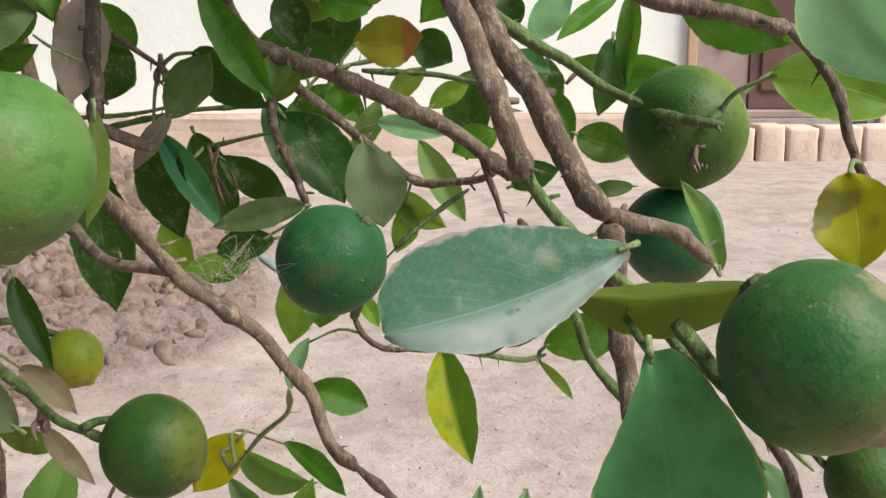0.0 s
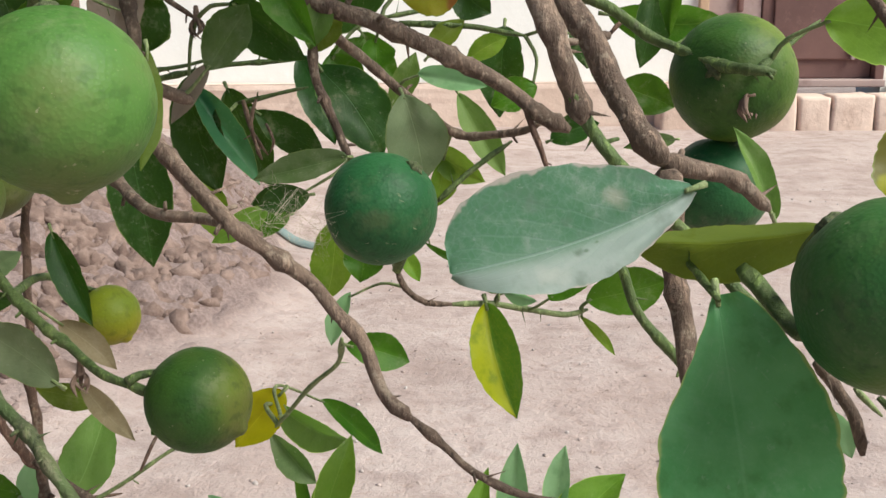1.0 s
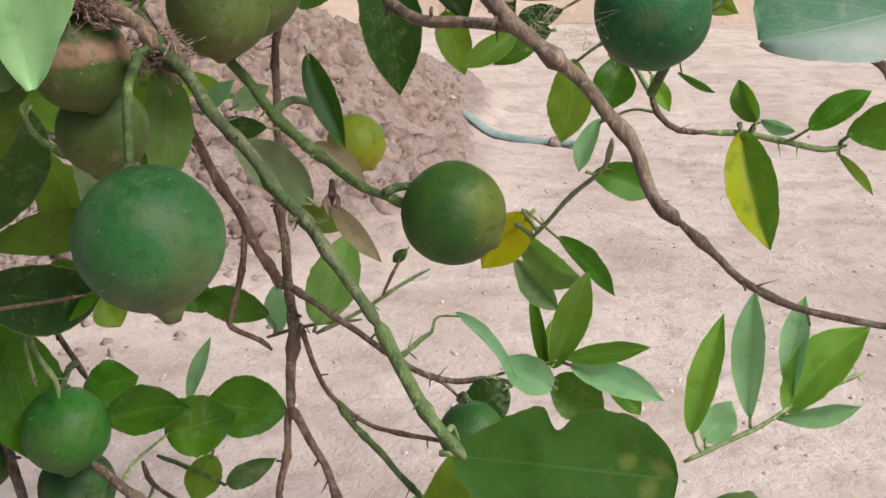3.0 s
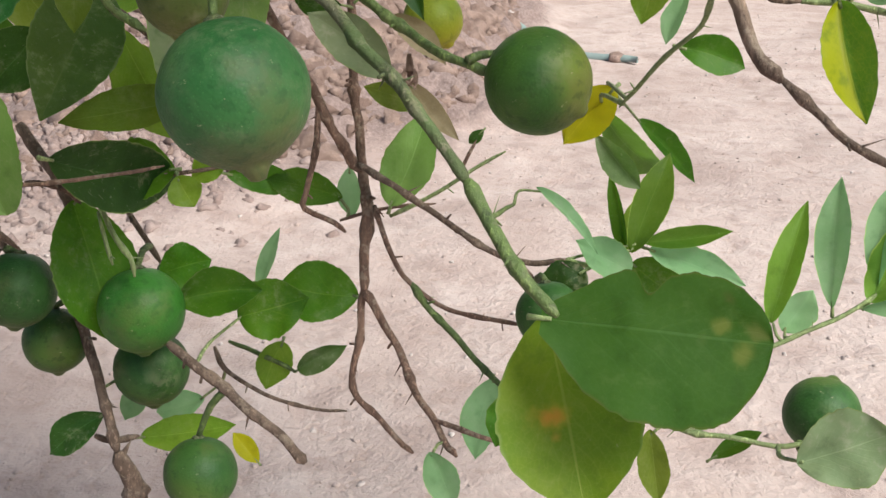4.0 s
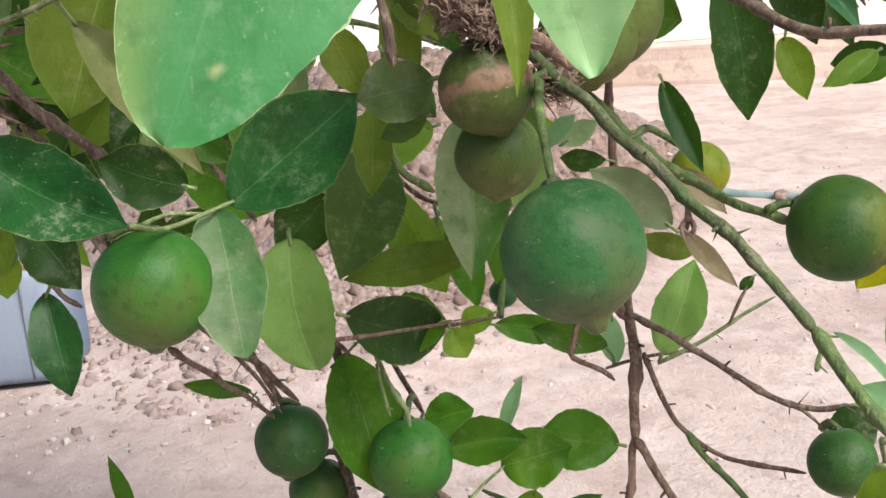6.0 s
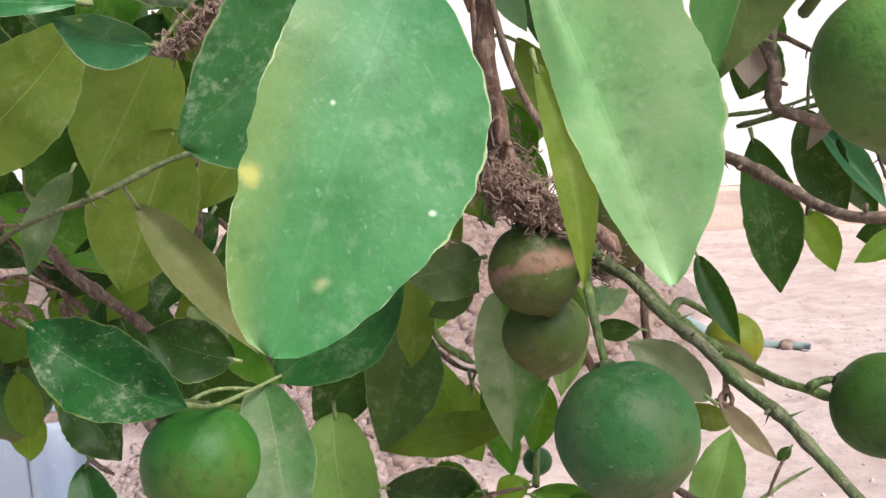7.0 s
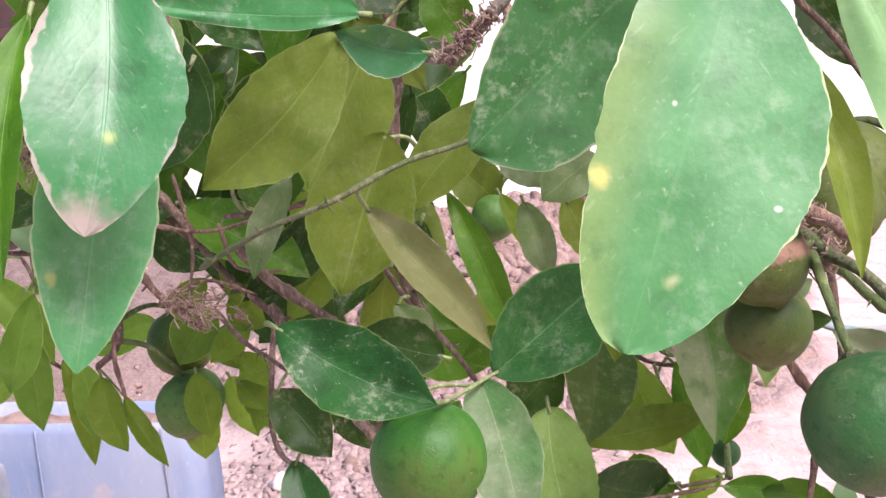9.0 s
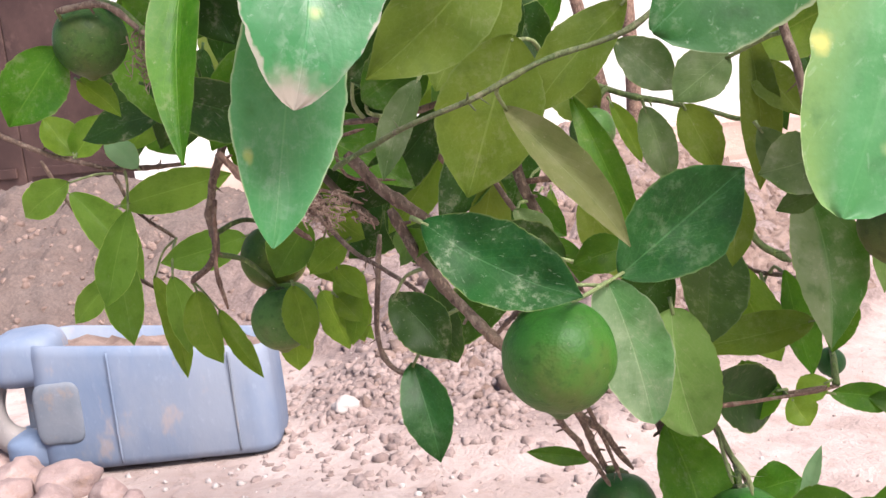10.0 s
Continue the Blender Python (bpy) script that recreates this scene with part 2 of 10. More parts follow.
LEAF = {
    "mid": leaf_material("leaf green", (0.032, 0.120, 0.013), (0.060, 0.170, 0.019), (0.13, 0.23, 0.04), 0.24),
    # deep in the crown this dark tone also stands for shade
    "dark": leaf_material("leaf dark green", (0.008, 0.036, 0.008), (0.017, 0.056, 0.012), (0.055, 0.12, 0.035), 0.34, through=0.22, shine=0.2),
    "glossy": leaf_material("leaf dark glossy", (0.008, 0.052, 0.016), (0.017, 0.086, 0.026), (0.06, 0.15, 0.06), 0.70,
                            (0.26, 0.30, 0.20), rough=0.45, through=0.15, shine=0.2),
    "fair": leaf_material("leaf fair green", (0.150, 0.260, 0.075), (0.205, 0.320, 0.105), (0.26, 0.36, 0.15), 0.22, (0.36, 0.36, 0.22), rough=0.45),
    "withered": leaf_material("leaf withered beige", (0.250, 0.215, 0.135), (0.350, 0.310, 0.210), (0.42, 0.39, 0.27), 0.20, (0.46, 0.40, 0.31), rough=0.7, through=0.42,
                              light=(0.42, 0.32, 0.14)),
    "dustleft": leaf_material("leaf green with one dusty half", (0.036, 0.110, 0.028), (0.055, 0.145, 0.038), (0.13, 0.21, 0.08), 0.50, (0.28, 0.28, 0.20), rough=0.5, film=0.22,
                              half=(0.160, 0.195, 0.105), half_band=(0.48, 0.58)),
    "greyed": leaf_material("leaf greyed with dust", (0.150, 0.220, 0.120), (0.215, 0.280, 0.165), (0.25, 0.32, 0.19), 0.35, (0.38, 0.36, 0.29), rough=0.6,
                            light=(0.36, 0.42, 0.16)),
    "yellow": leaf_material("leaf yellow green", (0.098, 0.225, 0.030), (0.145, 0.285, 0.040), (0.32, 0.44, 0.10), 0.14, through=0.46,
                            light=(0.38, 0.58, 0.06)),
    "gold": leaf_material("leaf golden yellow", (0.270, 0.300, 0.012), (0.340, 0.345, 0.015), (0.45, 0.42, 0.05), 0.03, through=0.4,
                          light=(0.6, 0.5, 0.02)),
    "olive": leaf_material("leaf olive underside", (0.092, 0.158, 0.026), (0.130, 0.195, 0.033), (0.20, 0.28, 0.08), 0.18, through=0.46,
                           rough=0.55, light=(0.30, 0.42, 0.05)),
    "twofold": leaf_material("leaf olive with a greyish half", (0.095, 0.160, 0.034), (0.128, 0.192, 0.046), (0.18, 0.26, 0.08), 0.16, through=0.4, rough=0.5,
                             light=(0.34, 0.42, 0.03), half=(0.135, 0.225, 0.115), half_band=(0.50, 0.60)),
    "olivespot": leaf_material("leaf olive spotted", (0.085, 0.160, 0.018), (0.130, 0.200, 0.022), (0.20, 0.25, 0.06), 0.05, through=0.35,
                               rough=0.5, spots=((0.50, 0.62, 0.085, (0.40, 0.30, 0.03)), (0.50, 0.62, 0.048, (0.62, 0.17, 0.03)),
                                                 (0.60, 0.60, 0.030, (0.40, 0.22, 0.03)))),
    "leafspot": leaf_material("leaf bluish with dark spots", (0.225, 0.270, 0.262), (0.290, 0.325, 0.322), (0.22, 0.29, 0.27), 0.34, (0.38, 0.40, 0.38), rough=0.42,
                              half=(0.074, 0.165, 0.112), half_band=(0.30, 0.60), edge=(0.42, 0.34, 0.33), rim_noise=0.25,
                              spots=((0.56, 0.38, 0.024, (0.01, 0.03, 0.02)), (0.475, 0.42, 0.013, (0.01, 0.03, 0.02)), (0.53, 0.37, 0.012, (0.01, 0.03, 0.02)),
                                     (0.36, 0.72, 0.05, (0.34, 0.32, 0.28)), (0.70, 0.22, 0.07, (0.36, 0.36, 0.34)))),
    "bluish": leaf_material("leaf dark bluish green", (0.062, 0.205, 0.098), (0.118, 0.288, 0.155), (0.17, 0.32, 0.19), 0.26, (0.30, 0.36, 0.28), rough=0.38,
                            shine=0.35, through=0.3, edge=(0.30, 0.34, 0.10), veins=0.06),
    "jade": leaf_material("leaf jade green", (0.028, 0.132, 0.054), (0.052, 0.180, 0.082), (0.11, 0.27, 0.14), 0.34, (0.36, 0.40, 0.34), rough=0.34, shine=0.4, veins=0.07,
                          edge=(0.34, 0.38, 0.24), through=0.25, spots=((0.72, 0.85, 0.03, (0.45, 0.42, 0.12)),)),
    "round": leaf_material("leaf dull green freckled", (0.030, 0.100, 0.020), (0.056, 0.142, 0.032), (0.090, 0.190, 0.060), 0.16, (0.15, 0.19, 0.07), rough=0.55, shine=0.12,
                           edge=(0.07, 0.07, 0.02), rim_noise=0.05, spots=((0.78, 0.40, 0.04, (0.17, 0.17, 0.04)), (0.70, 0.52, 0.02, (0.05, 0.09, 0.02)),
                                                                        (0.88, 0.60, 0.05, (0.16, 0.16, 0.04)), (0.93, 0.36, 0.06, (0.13, 0.12, 0.04)), (0.80, 0.16, 0.03, (0.06, 0.05, 0.02)))),
    "pale": leaf_material("leaf pale bluish", (0.195, 0.370, 0.185), (0.285, 0.455, 0.260), (0.30, 0.46, 0.26), 0.20, (0.42, 0.46, 0.40), rough=0.50, edge=(0.34, 0.50, 0.14), veins=0.06, through=0.46, light=(0.34, 0.66, 0.26)),
    "shoot": leaf_material("leaf fresh shoot green", (0.105, 0.215, 0.036), (0.155, 0.285, 0.056), (0.24, 0.40, 0.10), 0.08, (0.42, 0.46, 0.34), rough=0.40,
                           through=0.44, light=(0.30, 0.58, 0.05), edge=(0.40, 0.52, 0.12)),
    "deep": leaf_material("leaf deep green", (0.009, 0.055, 0.015), (0.017, 0.082, 0.022), (0.060, 0.165, 0.055), 0.22, (0.24, 0.28, 0.18), rough=0.38,
                          through=0.16, shine=0.30, edge=(0.10, 0.16, 0.05)),
    "broad": leaf_material("leaf broad smooth green", (0.020, 0.102, 0.026), (0.038, 0.145, 0.040), (0.085, 0.21, 0.085), 0.36, (0.30, 0.36, 0.24), rough=0.42,
                           through=0.22, shine=0.3, edge=(0.20, 0.22, 0.12), veins=0.08),
    "clay": leaf_material("leaf olive under clay dust", (0.098, 0.125, 0.045), (0.132, 0.152, 0.060), (0.17, 0.20, 0.09), 0.50, (0.27, 0.24, 0.15), rough=0.6, film=0.3,
                          light=(0.32, 0.34, 0.08)),
    "parched": leaf_material("leaf parched pinkish", (0.400, 0.345, 0.285), (0.500, 0.440, 0.380), (0.46, 0.42, 0.34), 0.20, (0.50, 0.44, 0.38), rough=0.7, through=0.42,
                             light=(0.45, 0.34, 0.22)),
    "chalk": leaf_material("leaf thick with dust", (0.060, 0.160, 0.060), (0.095, 0.200, 0.085), (0.20, 0.29, 0.15), 0.66, (0.33, 0.37, 0.25), rough=0.55, film=0.3,
                           half=(0.120, 0.185, 0.095), half_band=(0.44, 0.54), edge=(0.30, 0.34, 0.20)),
    "specked": leaf_material("leaf dull green with specks", (0.018, 0.054, 0.013), (0.030, 0.074, 0.018), (0.08, 0.12, 0.045), 0.55, (0.20, 0.22, 0.12), rough=0.5,
                             half=(0.046, 0.088, 0.022), half_band=(0.47, 0.53), edge=(0.12, 0.15, 0.06)),
    # lighter copy of jade, brightened in colour to offset a neighbour's shade
    "jadelit": leaf_material("leaf jade green lightened against shade", (0.085, 0.285, 0.130), (0.130, 0.355, 0.185), (0.22, 0.42, 0.22), 0.22, (0.44, 0.50, 0.42), rough=0.36, shine=0.4,
                          edge=(0.36, 0.42, 0.24), through=0.34, spots=((0.72, 0.85, 0.03, (0.45, 0.42, 0.12)),)),
    "white": leaf_material("leaf pale backlit", (0.42, 0.55, 0.36), (0.50, 0.62, 0.42), (0.5, 0.6, 0.4), 0.05, through=0.45),
    "dusty": leaf_material("leaf dusty grey green", (0.065, 0.115, 0.045), (0.100, 0.145, 0.065), (0.17, 0.24, 0.11), 0.62, (0.26, 0.27, 0.19), rough=0.6, film=0.3),
    "dustyhalf": leaf_material("leaf half dusty", (0.082, 0.110, 0.040), (0.105, 0.135, 0.050), (0.18, 0.23, 0.10), 0.40, (0.26, 0.22, 0.13),
                               half=(0.060, 0.180, 0.050), rough=0.55),
    # the dark base colour paints the shadow of the small leaf before it
    "bright": leaf_material("leaf light green with shadowed base", (0.175, 0.370, 0.155), (0.280, 0.450, 0.220), (0.32, 0.46, 0.22), 0.24, (0.46, 0.52, 0.38),
                            edge=(0.36, 0.44, 0.20), rim_from=0.485, veins=0.03, rough=0.42, shine=0.4, through=0.2, base=(0.018, 0.115, 0.026)),
    "speckled": leaf_material("leaf green with pale edge", (0.055, 0.206, 0.072), (0.094, 0.286, 0.116), (0.17, 0.37, 0.17), 0.14, (0.5, 0.55, 0.45),
                              half=(0.170, 0.295, 0.095), edge=(0.36, 0.42, 0.22), rim_from=0.494, veins=0.025, half_band=(0.58, 1.0), rough=0.40, shine=0.45, through=0.18, base=(0.055, 0.220, 0.085),
                              spots=((0.61, 0.93, 0.034, (0.55, 0.48, 0.12)), (0.80, 0.36, 0.034, (0.38, 0.40, 0.20)), (0.07, 0.84, 0.05, (0.24, 0.32, 0.15)),
                                     (0.38, 0.62, 0.010, (0.75, 0.80, 0.65)), (0.56, 0.10, 0.008, (0.65, 0.70, 0.60)))),
    "west": leaf_material("leaf shiny with bleached edge", (0.028, 0.140, 0.054), (0.048, 0.180, 0.074), (0.055, 0.25, 0.10), 0.24, (0.34, 0.38, 0.33), rim_noise=0.30, end_from=1.02,
                         edge=(0.27, 0.24, 0.20), end=(0.25, 0.21, 0.18), rough=0.30, through=0.2, shine=0.42, veins=0.06,
                         spots=((0.66, 0.46, 0.035, (0.36, 0.42, 0.09)),)),
    "halfyellow": leaf_material("leaf half yellow", (0.055, 0.160, 0.025), (0.080, 0.200, 0.030), (0.30, 0.36, 0.06), 0.06, half=(0.26, 0.31, 0.012),
                                through=0.35),
    "dying": leaf_material("leaf yellow and brown", (0.240, 0.300, 0.030), (0.330, 0.310, 0.035), (0.38, 0.34, 0.08), 0.05, end=(0.20, 0.060, 0.022),
                           through=0.35, light=(0.5, 0.4, 0.03)),
    "blotch": leaf_material("leaf yellow blotched", (0.250, 0.330, 0.015), (0.330, 0.370, 0.020), (0.40, 0.40, 0.06), 0.05, blotch=(0.085, 0.080, 0.018),
                            through=0.35, light=(0.55, 0.55, 0.03)),
}


def bark_material(name, a, b, moss=None, scale=1.0, rough=0.85, lichen=0.45):
    n = Nodes(name)
    co = n.node("TexCoord").outputs["Object"]
    big = n.noise(co, 60.0 * scale, 4.0)
    fine = n.noise(n.node("Mapping", {"Vector": co, "Scale": (1.0, 1.0, 0.35)}).outputs[0], 420.0 * scale, 5.0, 0.7)
    col = n.mix(n.ramp(big, 0.35, 0.7), a, b)
    col = n.mix(n.math('MULTIPLY', n.ramp(fine, 0.52, 0.68), 0.75), col, tuple(min(1, c * 1.9) for c in b))
    col = n.mix(n.math('MULTIPLY', n.ramp(fine, 0.46, 0.30), 0.8), col, tuple(c * 0.35 for c in a))
    if moss:
        col = n.mix(n.ramp(n.noise(co, 34.0, 2.0), 0.50, 0.62), col, moss)
    fleck = n.math('MAXIMUM', n.math('MULTIPLY', n.ramp(n.noise(co, 230.0, 4.0, 0.65), 0.56, 0.66), lichen),
                   n.math('MULTIPLY', n.ramp(n.noise(co, 75.0, 5.0, 0.7), 0.57, 0.66), lichen * 0.8))
    col = n.mix(fleck, col, (0.34, 0.275, 0.215))
    height = n.math('ADD', n.math('MULTIPLY', fine, 0.7), n.math('MULTIPLY', n.noise(co, 140.0, 3.0), 0.6))
    return n.set(Base_Color=col, Roughness=rough, Normal=n.bump(height, 1.0, 0.0022))


BARK = {
    "bark": bark_material("grey brown bark", (0.088, 0.057, 0.042), (0.172, 0.119, 0.090)),
    "fresh": bark_material("pale green shoot", (0.150, 0.195, 0.070), (0.210, 0.250, 0.105), scale=0.8, rough=0.6, lichen=0.1),
    "lichen": bark_material("grey lichen bark", (0.120, 0.105, 0.085), (0.210, 0.190, 0.160), lichen=0.8),
    "dry": bark_material("dry brown bark", (0.100, 0.056, 0.041), (0.190, 0.116, 0.085)),
    "green": bark_material("green twig bark", (0.060, 0.094, 0.022), (0.102, 0.142, 0.036), scale=0.8, rough=0.65, lichen=0.12),
    "twig": bark_material("greyish green bark", (0.056, 0.070, 0.026), (0.096, 0.110, 0.044), moss=(0.068, 0.100, 0.030), scale=0.9, rough=0.7, lichen=0.28),
}


def rind_material(name, a, b, blush, dust=0.15, blush_from=0.62, scar=None, rough=0.42, corks=()):
    n = Nodes(name)
    co = n.node("TexCoord").outputs["Object"]
    rnd = n.node("ObjectInfo").outputs["Random"]
    shift = n.node("VectorMath", (co, n.node("CombineXYZ", (rnd, n.math('MULTIPLY', rnd, 5.0), rnd)).outputs[0]), operation='ADD').outputs[0]
    big = n.noise(shift, 32.0, 3.0)
    pores = n.node("TexVoronoi", {"Vector": shift, "Scale": 850.0}).outputs["Distance"]
    col = n.mix(n.ramp(big, 0.3, 0.7), a, b)
    soft = n.noise(shift, 22.0, 1.0)
    axis = n.math('MULTIPLY', n.node("SeparateXYZ", (co,)).outputs[2], 9.0)
    col = n.mix(n.ramp(n.math('ADD', soft, axis), blush_from - 0.10, blush_from + 0.26), col, blush)
    col = n.mix(n.math('MULTIPLY', n.ramp(pores, 0.32, 0.08), 0.22), col, tuple(min(1, c * 1.7) for c in b))
    col = n.mix(n.math('MULTIPLY', n.ramp(n.noise(shift, 19.0, 2.0), 0.48, 0.74), 0.55), col, tuple(0.5 * (x + y) for x, y in zip(b, blush)))
    col = n.mix(n.math('MULTIPLY', n.ramp(n.noise(shift, 38.0, 4.0, 0.65), 0.52, 0.70), 0.34), col, (0.095, 0.088, 0.032))
    if scar:
        sz = n.node("SeparateXYZ", (co,)).outputs[2]
        band = n.math('ADD', sz, n.math('MULTIPLY', n.math('SUBTRACT', n.noise(shift, 70.0, 4.0), 0.5), 0.016))
        inside = n.math('MULTIPLY', n.ramp(band, -0.0045, -0.002), n.ramp(band, 0.0035, 0.0005))
        col = n.mix(inside, col, scar)
    # pale corky patches, each round a direction of the fruit
    for way, reach in corks:
        near = n.node("VectorMath", (n.node("VectorMath", (co,), operation='NORMALIZE').outputs[0], way), operation='DOT_PRODUCT').outputs["Value"]
        near = n.math('ADD', near, n.math('MULTIPLY', n.math('SUBTRACT', n.noise(shift, 120.0, 4.0, 0.65), 0.5), 0.30))
        col = n.mix(n.math('MULTIPLY', n.ramp(near, reach, reach + 0.10), 0.7), col, (0.270, 0.225, 0.130))
    # the browned and dusty blossom end
    end = n.math('ADD', n.node("SeparateXYZ", (co,)).outputs[2], n.math('MULTIPLY', n.math('SUBTRACT', n.noise(shift, 95.0, 4.0, 0.65), 0.5), 0.016))
    col = n.mix(n.math('MULTIPLY', n.ramp(end, 0.009, 0.021), 0.30 + 0.5 * dust), col, (0.120, 0.092, 0.044))
    leather = n.noise(shift, 260.0, 2.0, 0.55)
    col = n.mix(n.math('MULTIPLY', n.ramp(leather, 0.48, 0.32), 0.42), col, tuple(c * 0.6 for c in a))
    speck = n.noise(shift, 300.0, 4.0, 0.7)
    film = n.math('MULTIPLY', n.math('MULTIPLY', n.ramp(n.noise(shift, 70.0, 4.0), 0.45, 0.75), n.ramp(speck, 0.40, 0.62)), dust * 0.6)
    scratches = n.math('MULTIPLY', n.ramp(n.noise(n.node("Mapping", {"Vector": shift, "Scale": (1.0, 0.4, 1.6)}).outputs[0], 340.0, 4.0, 0.7), 0.655, 0.72), 0.6)
    dusty = n.math('MAXIMUM', film, scratches)
    scuff = n.math('MULTIPLY', n.ramp(n.noise(shift, 26.0, 2.0), 0.63, 0.76), n.ramp(n.noise(shift, 190.0, 4.0, 0.7), 0.42, 0.56))
    dusty = n.math('MAXIMUM', dusty, n.math('MULTIPLY', scuff, 0.22))
    col = n.node("HueSaturation", {"Hue": 0.482, "Saturation": 1.04, "Value": 0.95, "Color": col}).outputs[0]
    col = n.mix(dusty, col, (0.34, 0.31, 0.21))
    nor = n.bump(n.math('ADD', n.math('ADD', n.math('MULTIPLY', pores, 0.6), n.math('MULTIPLY', leather, 1.1)), n.math('MULTIPLY', big, 0.5)), 0.19, 0.0009)
    n.put(n.bsdf.inputs["Specular IOR Level"], 0.26)
    n.put(n.bsdf.inputs["Subsurface Weight"], 0.05)
    n.put(n.bsdf.inputs["Subsurface Radius"], (0.002, 0.004, 0.001))
    return n.set(Base_Color=col, Roughness=n.math('ADD', rough + 0.11, n.math('MULTIPLY', dusty, 0.35)), Normal=nor)


RIND = {
    "dark": rind_material("lime rind dark green", (0.016, 0.068, 0.015), (0.030, 0.098, 0.020), (0.085, 0.150, 0.026), 0.22, 0.62),
    "corky": rind_material("lime rind with corky patches", (0.016, 0.078, 0.022), (0.034, 0.120, 0.028), (0.095, 0.165, 0.030), 0.24, 0.66,
                           corks=(((0.174, 0.985, 0.016), 0.88), ((-0.074, -0.232, 0.970), 0.84), ((0.119, 0.488, 0.865), 0.91))),
    "bright": rind_material("lime rind fresh green", (0.046, 0.140, 0.028), (0.078, 0.182, 0.044), (0.185, 0.265, 0.085), 0.22, 0.68),
    "fresh": rind_material("lime rind clear green", (0.020, 0.115, 0.018), (0.034, 0.158, 0.023), (0.090, 0.165, 0.028), 0.14, rough=0.38),
    "teal": rind_material("lime rind bluish green", (0.019, 0.086, 0.036), (0.034, 0.118, 0.050), (0.090, 0.150, 0.050), 0.30, 0.70),
    "olive": rind_material("lime rind olive", (0.034, 0.070, 0.016), (0.052, 0.095, 0.022), (0.095, 0.128, 0.030), 0.40, 0.62),
    "dull": rind_material("lime rind dull olive", (0.070, 0.112, 0.028), (0.100, 0.145, 0.038), (0.160, 0.175, 0.048), 0.45, 0.60),
    "blush": rind_material("lime rind turning", (0.022, 0.078, 0.015), (0.040, 0.110, 0.018), (0.215, 0.265, 0.034), 0.16, 0.50),
    "yellow": rind_material("lime rind yellow green", (0.130, 0.200, 0.018), (0.180, 0.240, 0.022), (0.340, 0.330, 0.028), 0.12, 0.46),
    "dusty": rind_material("lime rind dusty green", (0.026, 0.096, 0.034), (0.044, 0.132, 0.045), (0.090, 0.140, 0.045), 0.30, 0.74),
    "scar": rind_material("lime rind scarred", (0.036, 0.066, 0.015), (0.056, 0.092, 0.019), (0.105, 0.130, 0.026), 0.40, 0.58, scar=(0.21, 0.140, 0.085)),
}


def ground_material():
    n = Nodes("dry clay soil")
    co = n.node("TexCoord").outputs["Object"]
    geo = n.node("NewGeometry")
    big = n.noise(co, 1.6, 4.0)
    mid = n.noise(co, 14.0, 5.0, 0.65)
    fine = n.noise(co, 160.0, 5.0, 0.7)
    col = n.mix(n.ramp(big, 0.35, 0.65), (0.372, 0.290, 0.268), (0.432, 0.347, 0.324))
    col = n.mix(n.math('MULTIPLY', n.ramp(mid, 0.50, 0.70), 0.55), col, (0.490, 0.408, 0.388))
    col = n.mix(n.math('MULTIPLY', n.ramp(mid, 0.46, 0.30), 0.5), col, (0.345, 0.250, 0.222))
    # raised soil is darker brown, darkest beyond x -1.25 to -1.75
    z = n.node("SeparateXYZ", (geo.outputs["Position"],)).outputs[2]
    west = n.ramp(n.node("SeparateXYZ", (geo.outputs["Position"],)).outputs[0], -1.25, -1.75)
    heap_tone = n.math('MULTIPLY', n.ramp(n.math('ADD', z, n.math('MULTIPLY', mid, 0.03)), 0.014, 0.045), 0.85)
    col = n.mix(n.math('MULTIPLY', n.ramp(fine, 0.55, 0.75), 0.16), col, (0.54, 0.46, 0.41))
    col = n.mix(n.math('MULTIPLY', n.ramp(fine, 0.42, 0.25), 0.2), col, (0.20, 0.13, 0.10))
    tread = n.noise(co, 6.0, 3.0)
    col = n.mix(n.math('MULTIPLY', n.ramp(tread, 0.54, 0.36), 0.60), col, (0.300, 0.222, 0.200))
    blot = n.noise(co, 24.0, 4.0, 0.6)
    col = n.mix(n.math('MULTIPLY', n.ramp(blot, 0.50, 0.34), 0.42), col, (0.250, 0.182, 0.166))
    crumb = n.noise(co, 62.0, 4.0, 0.65)
    col = n.mix(n.math('MULTIPLY', n.ramp(crumb, 0.45, 0.34), 0.28), col, (0.25, 0.165, 0.13))
    col = n.mix(heap_tone, col, n.mix(n.ramp(fine, 0.35, 0.68), n.mix(west, (0.120, 0.080, 0.074), (0.055, 0.035, 0.029)), n.mix(west, (0.232, 0.166, 0.154), (0.106, 0.071, 0.060))))
    height = n.math('ADD', n.math('MULTIPLY', mid, 1.0), n.math('ADD', n.math('MULTIPLY', fine, 0.35), n.math('MULTIPLY', crumb, 0.6)))
    return n.set(Base_Color=col, Roughness=0.95, Normal=n.bump(height, 0.70, 0.010))


def plain_material(name, a, b, scale, rough=0.8, bump=0.3, dist=0.004, stain=None, metal=0.0, streak=(1, 1, 1)):
    n = Nodes(name)
    co = n.node("Mapping", {"Vector": n.node("TexCoord").outputs["Object"], "Scale": streak}).outputs[0]
    big = n.noise(co, scale, 5.0, 0.6)
    fine = n.noise(co, scale * 14.0, 4.0, 0.65)
    col = n.mix(n.ramp(big, 0.35, 0.68), a, b)
    if stain:
        col = n.mix(n.math('MULTIPLY', n.ramp(n.noise(co, scale * 2.7, 4.0, 0.7), 0.56, 0.70), 0.7), col, stain)
    col = n.mix(n.math('MULTIPLY', n.ramp(fine, 0.55, 0.75), 0.25), col, tuple(min(1, c * 1.5) for c in b))
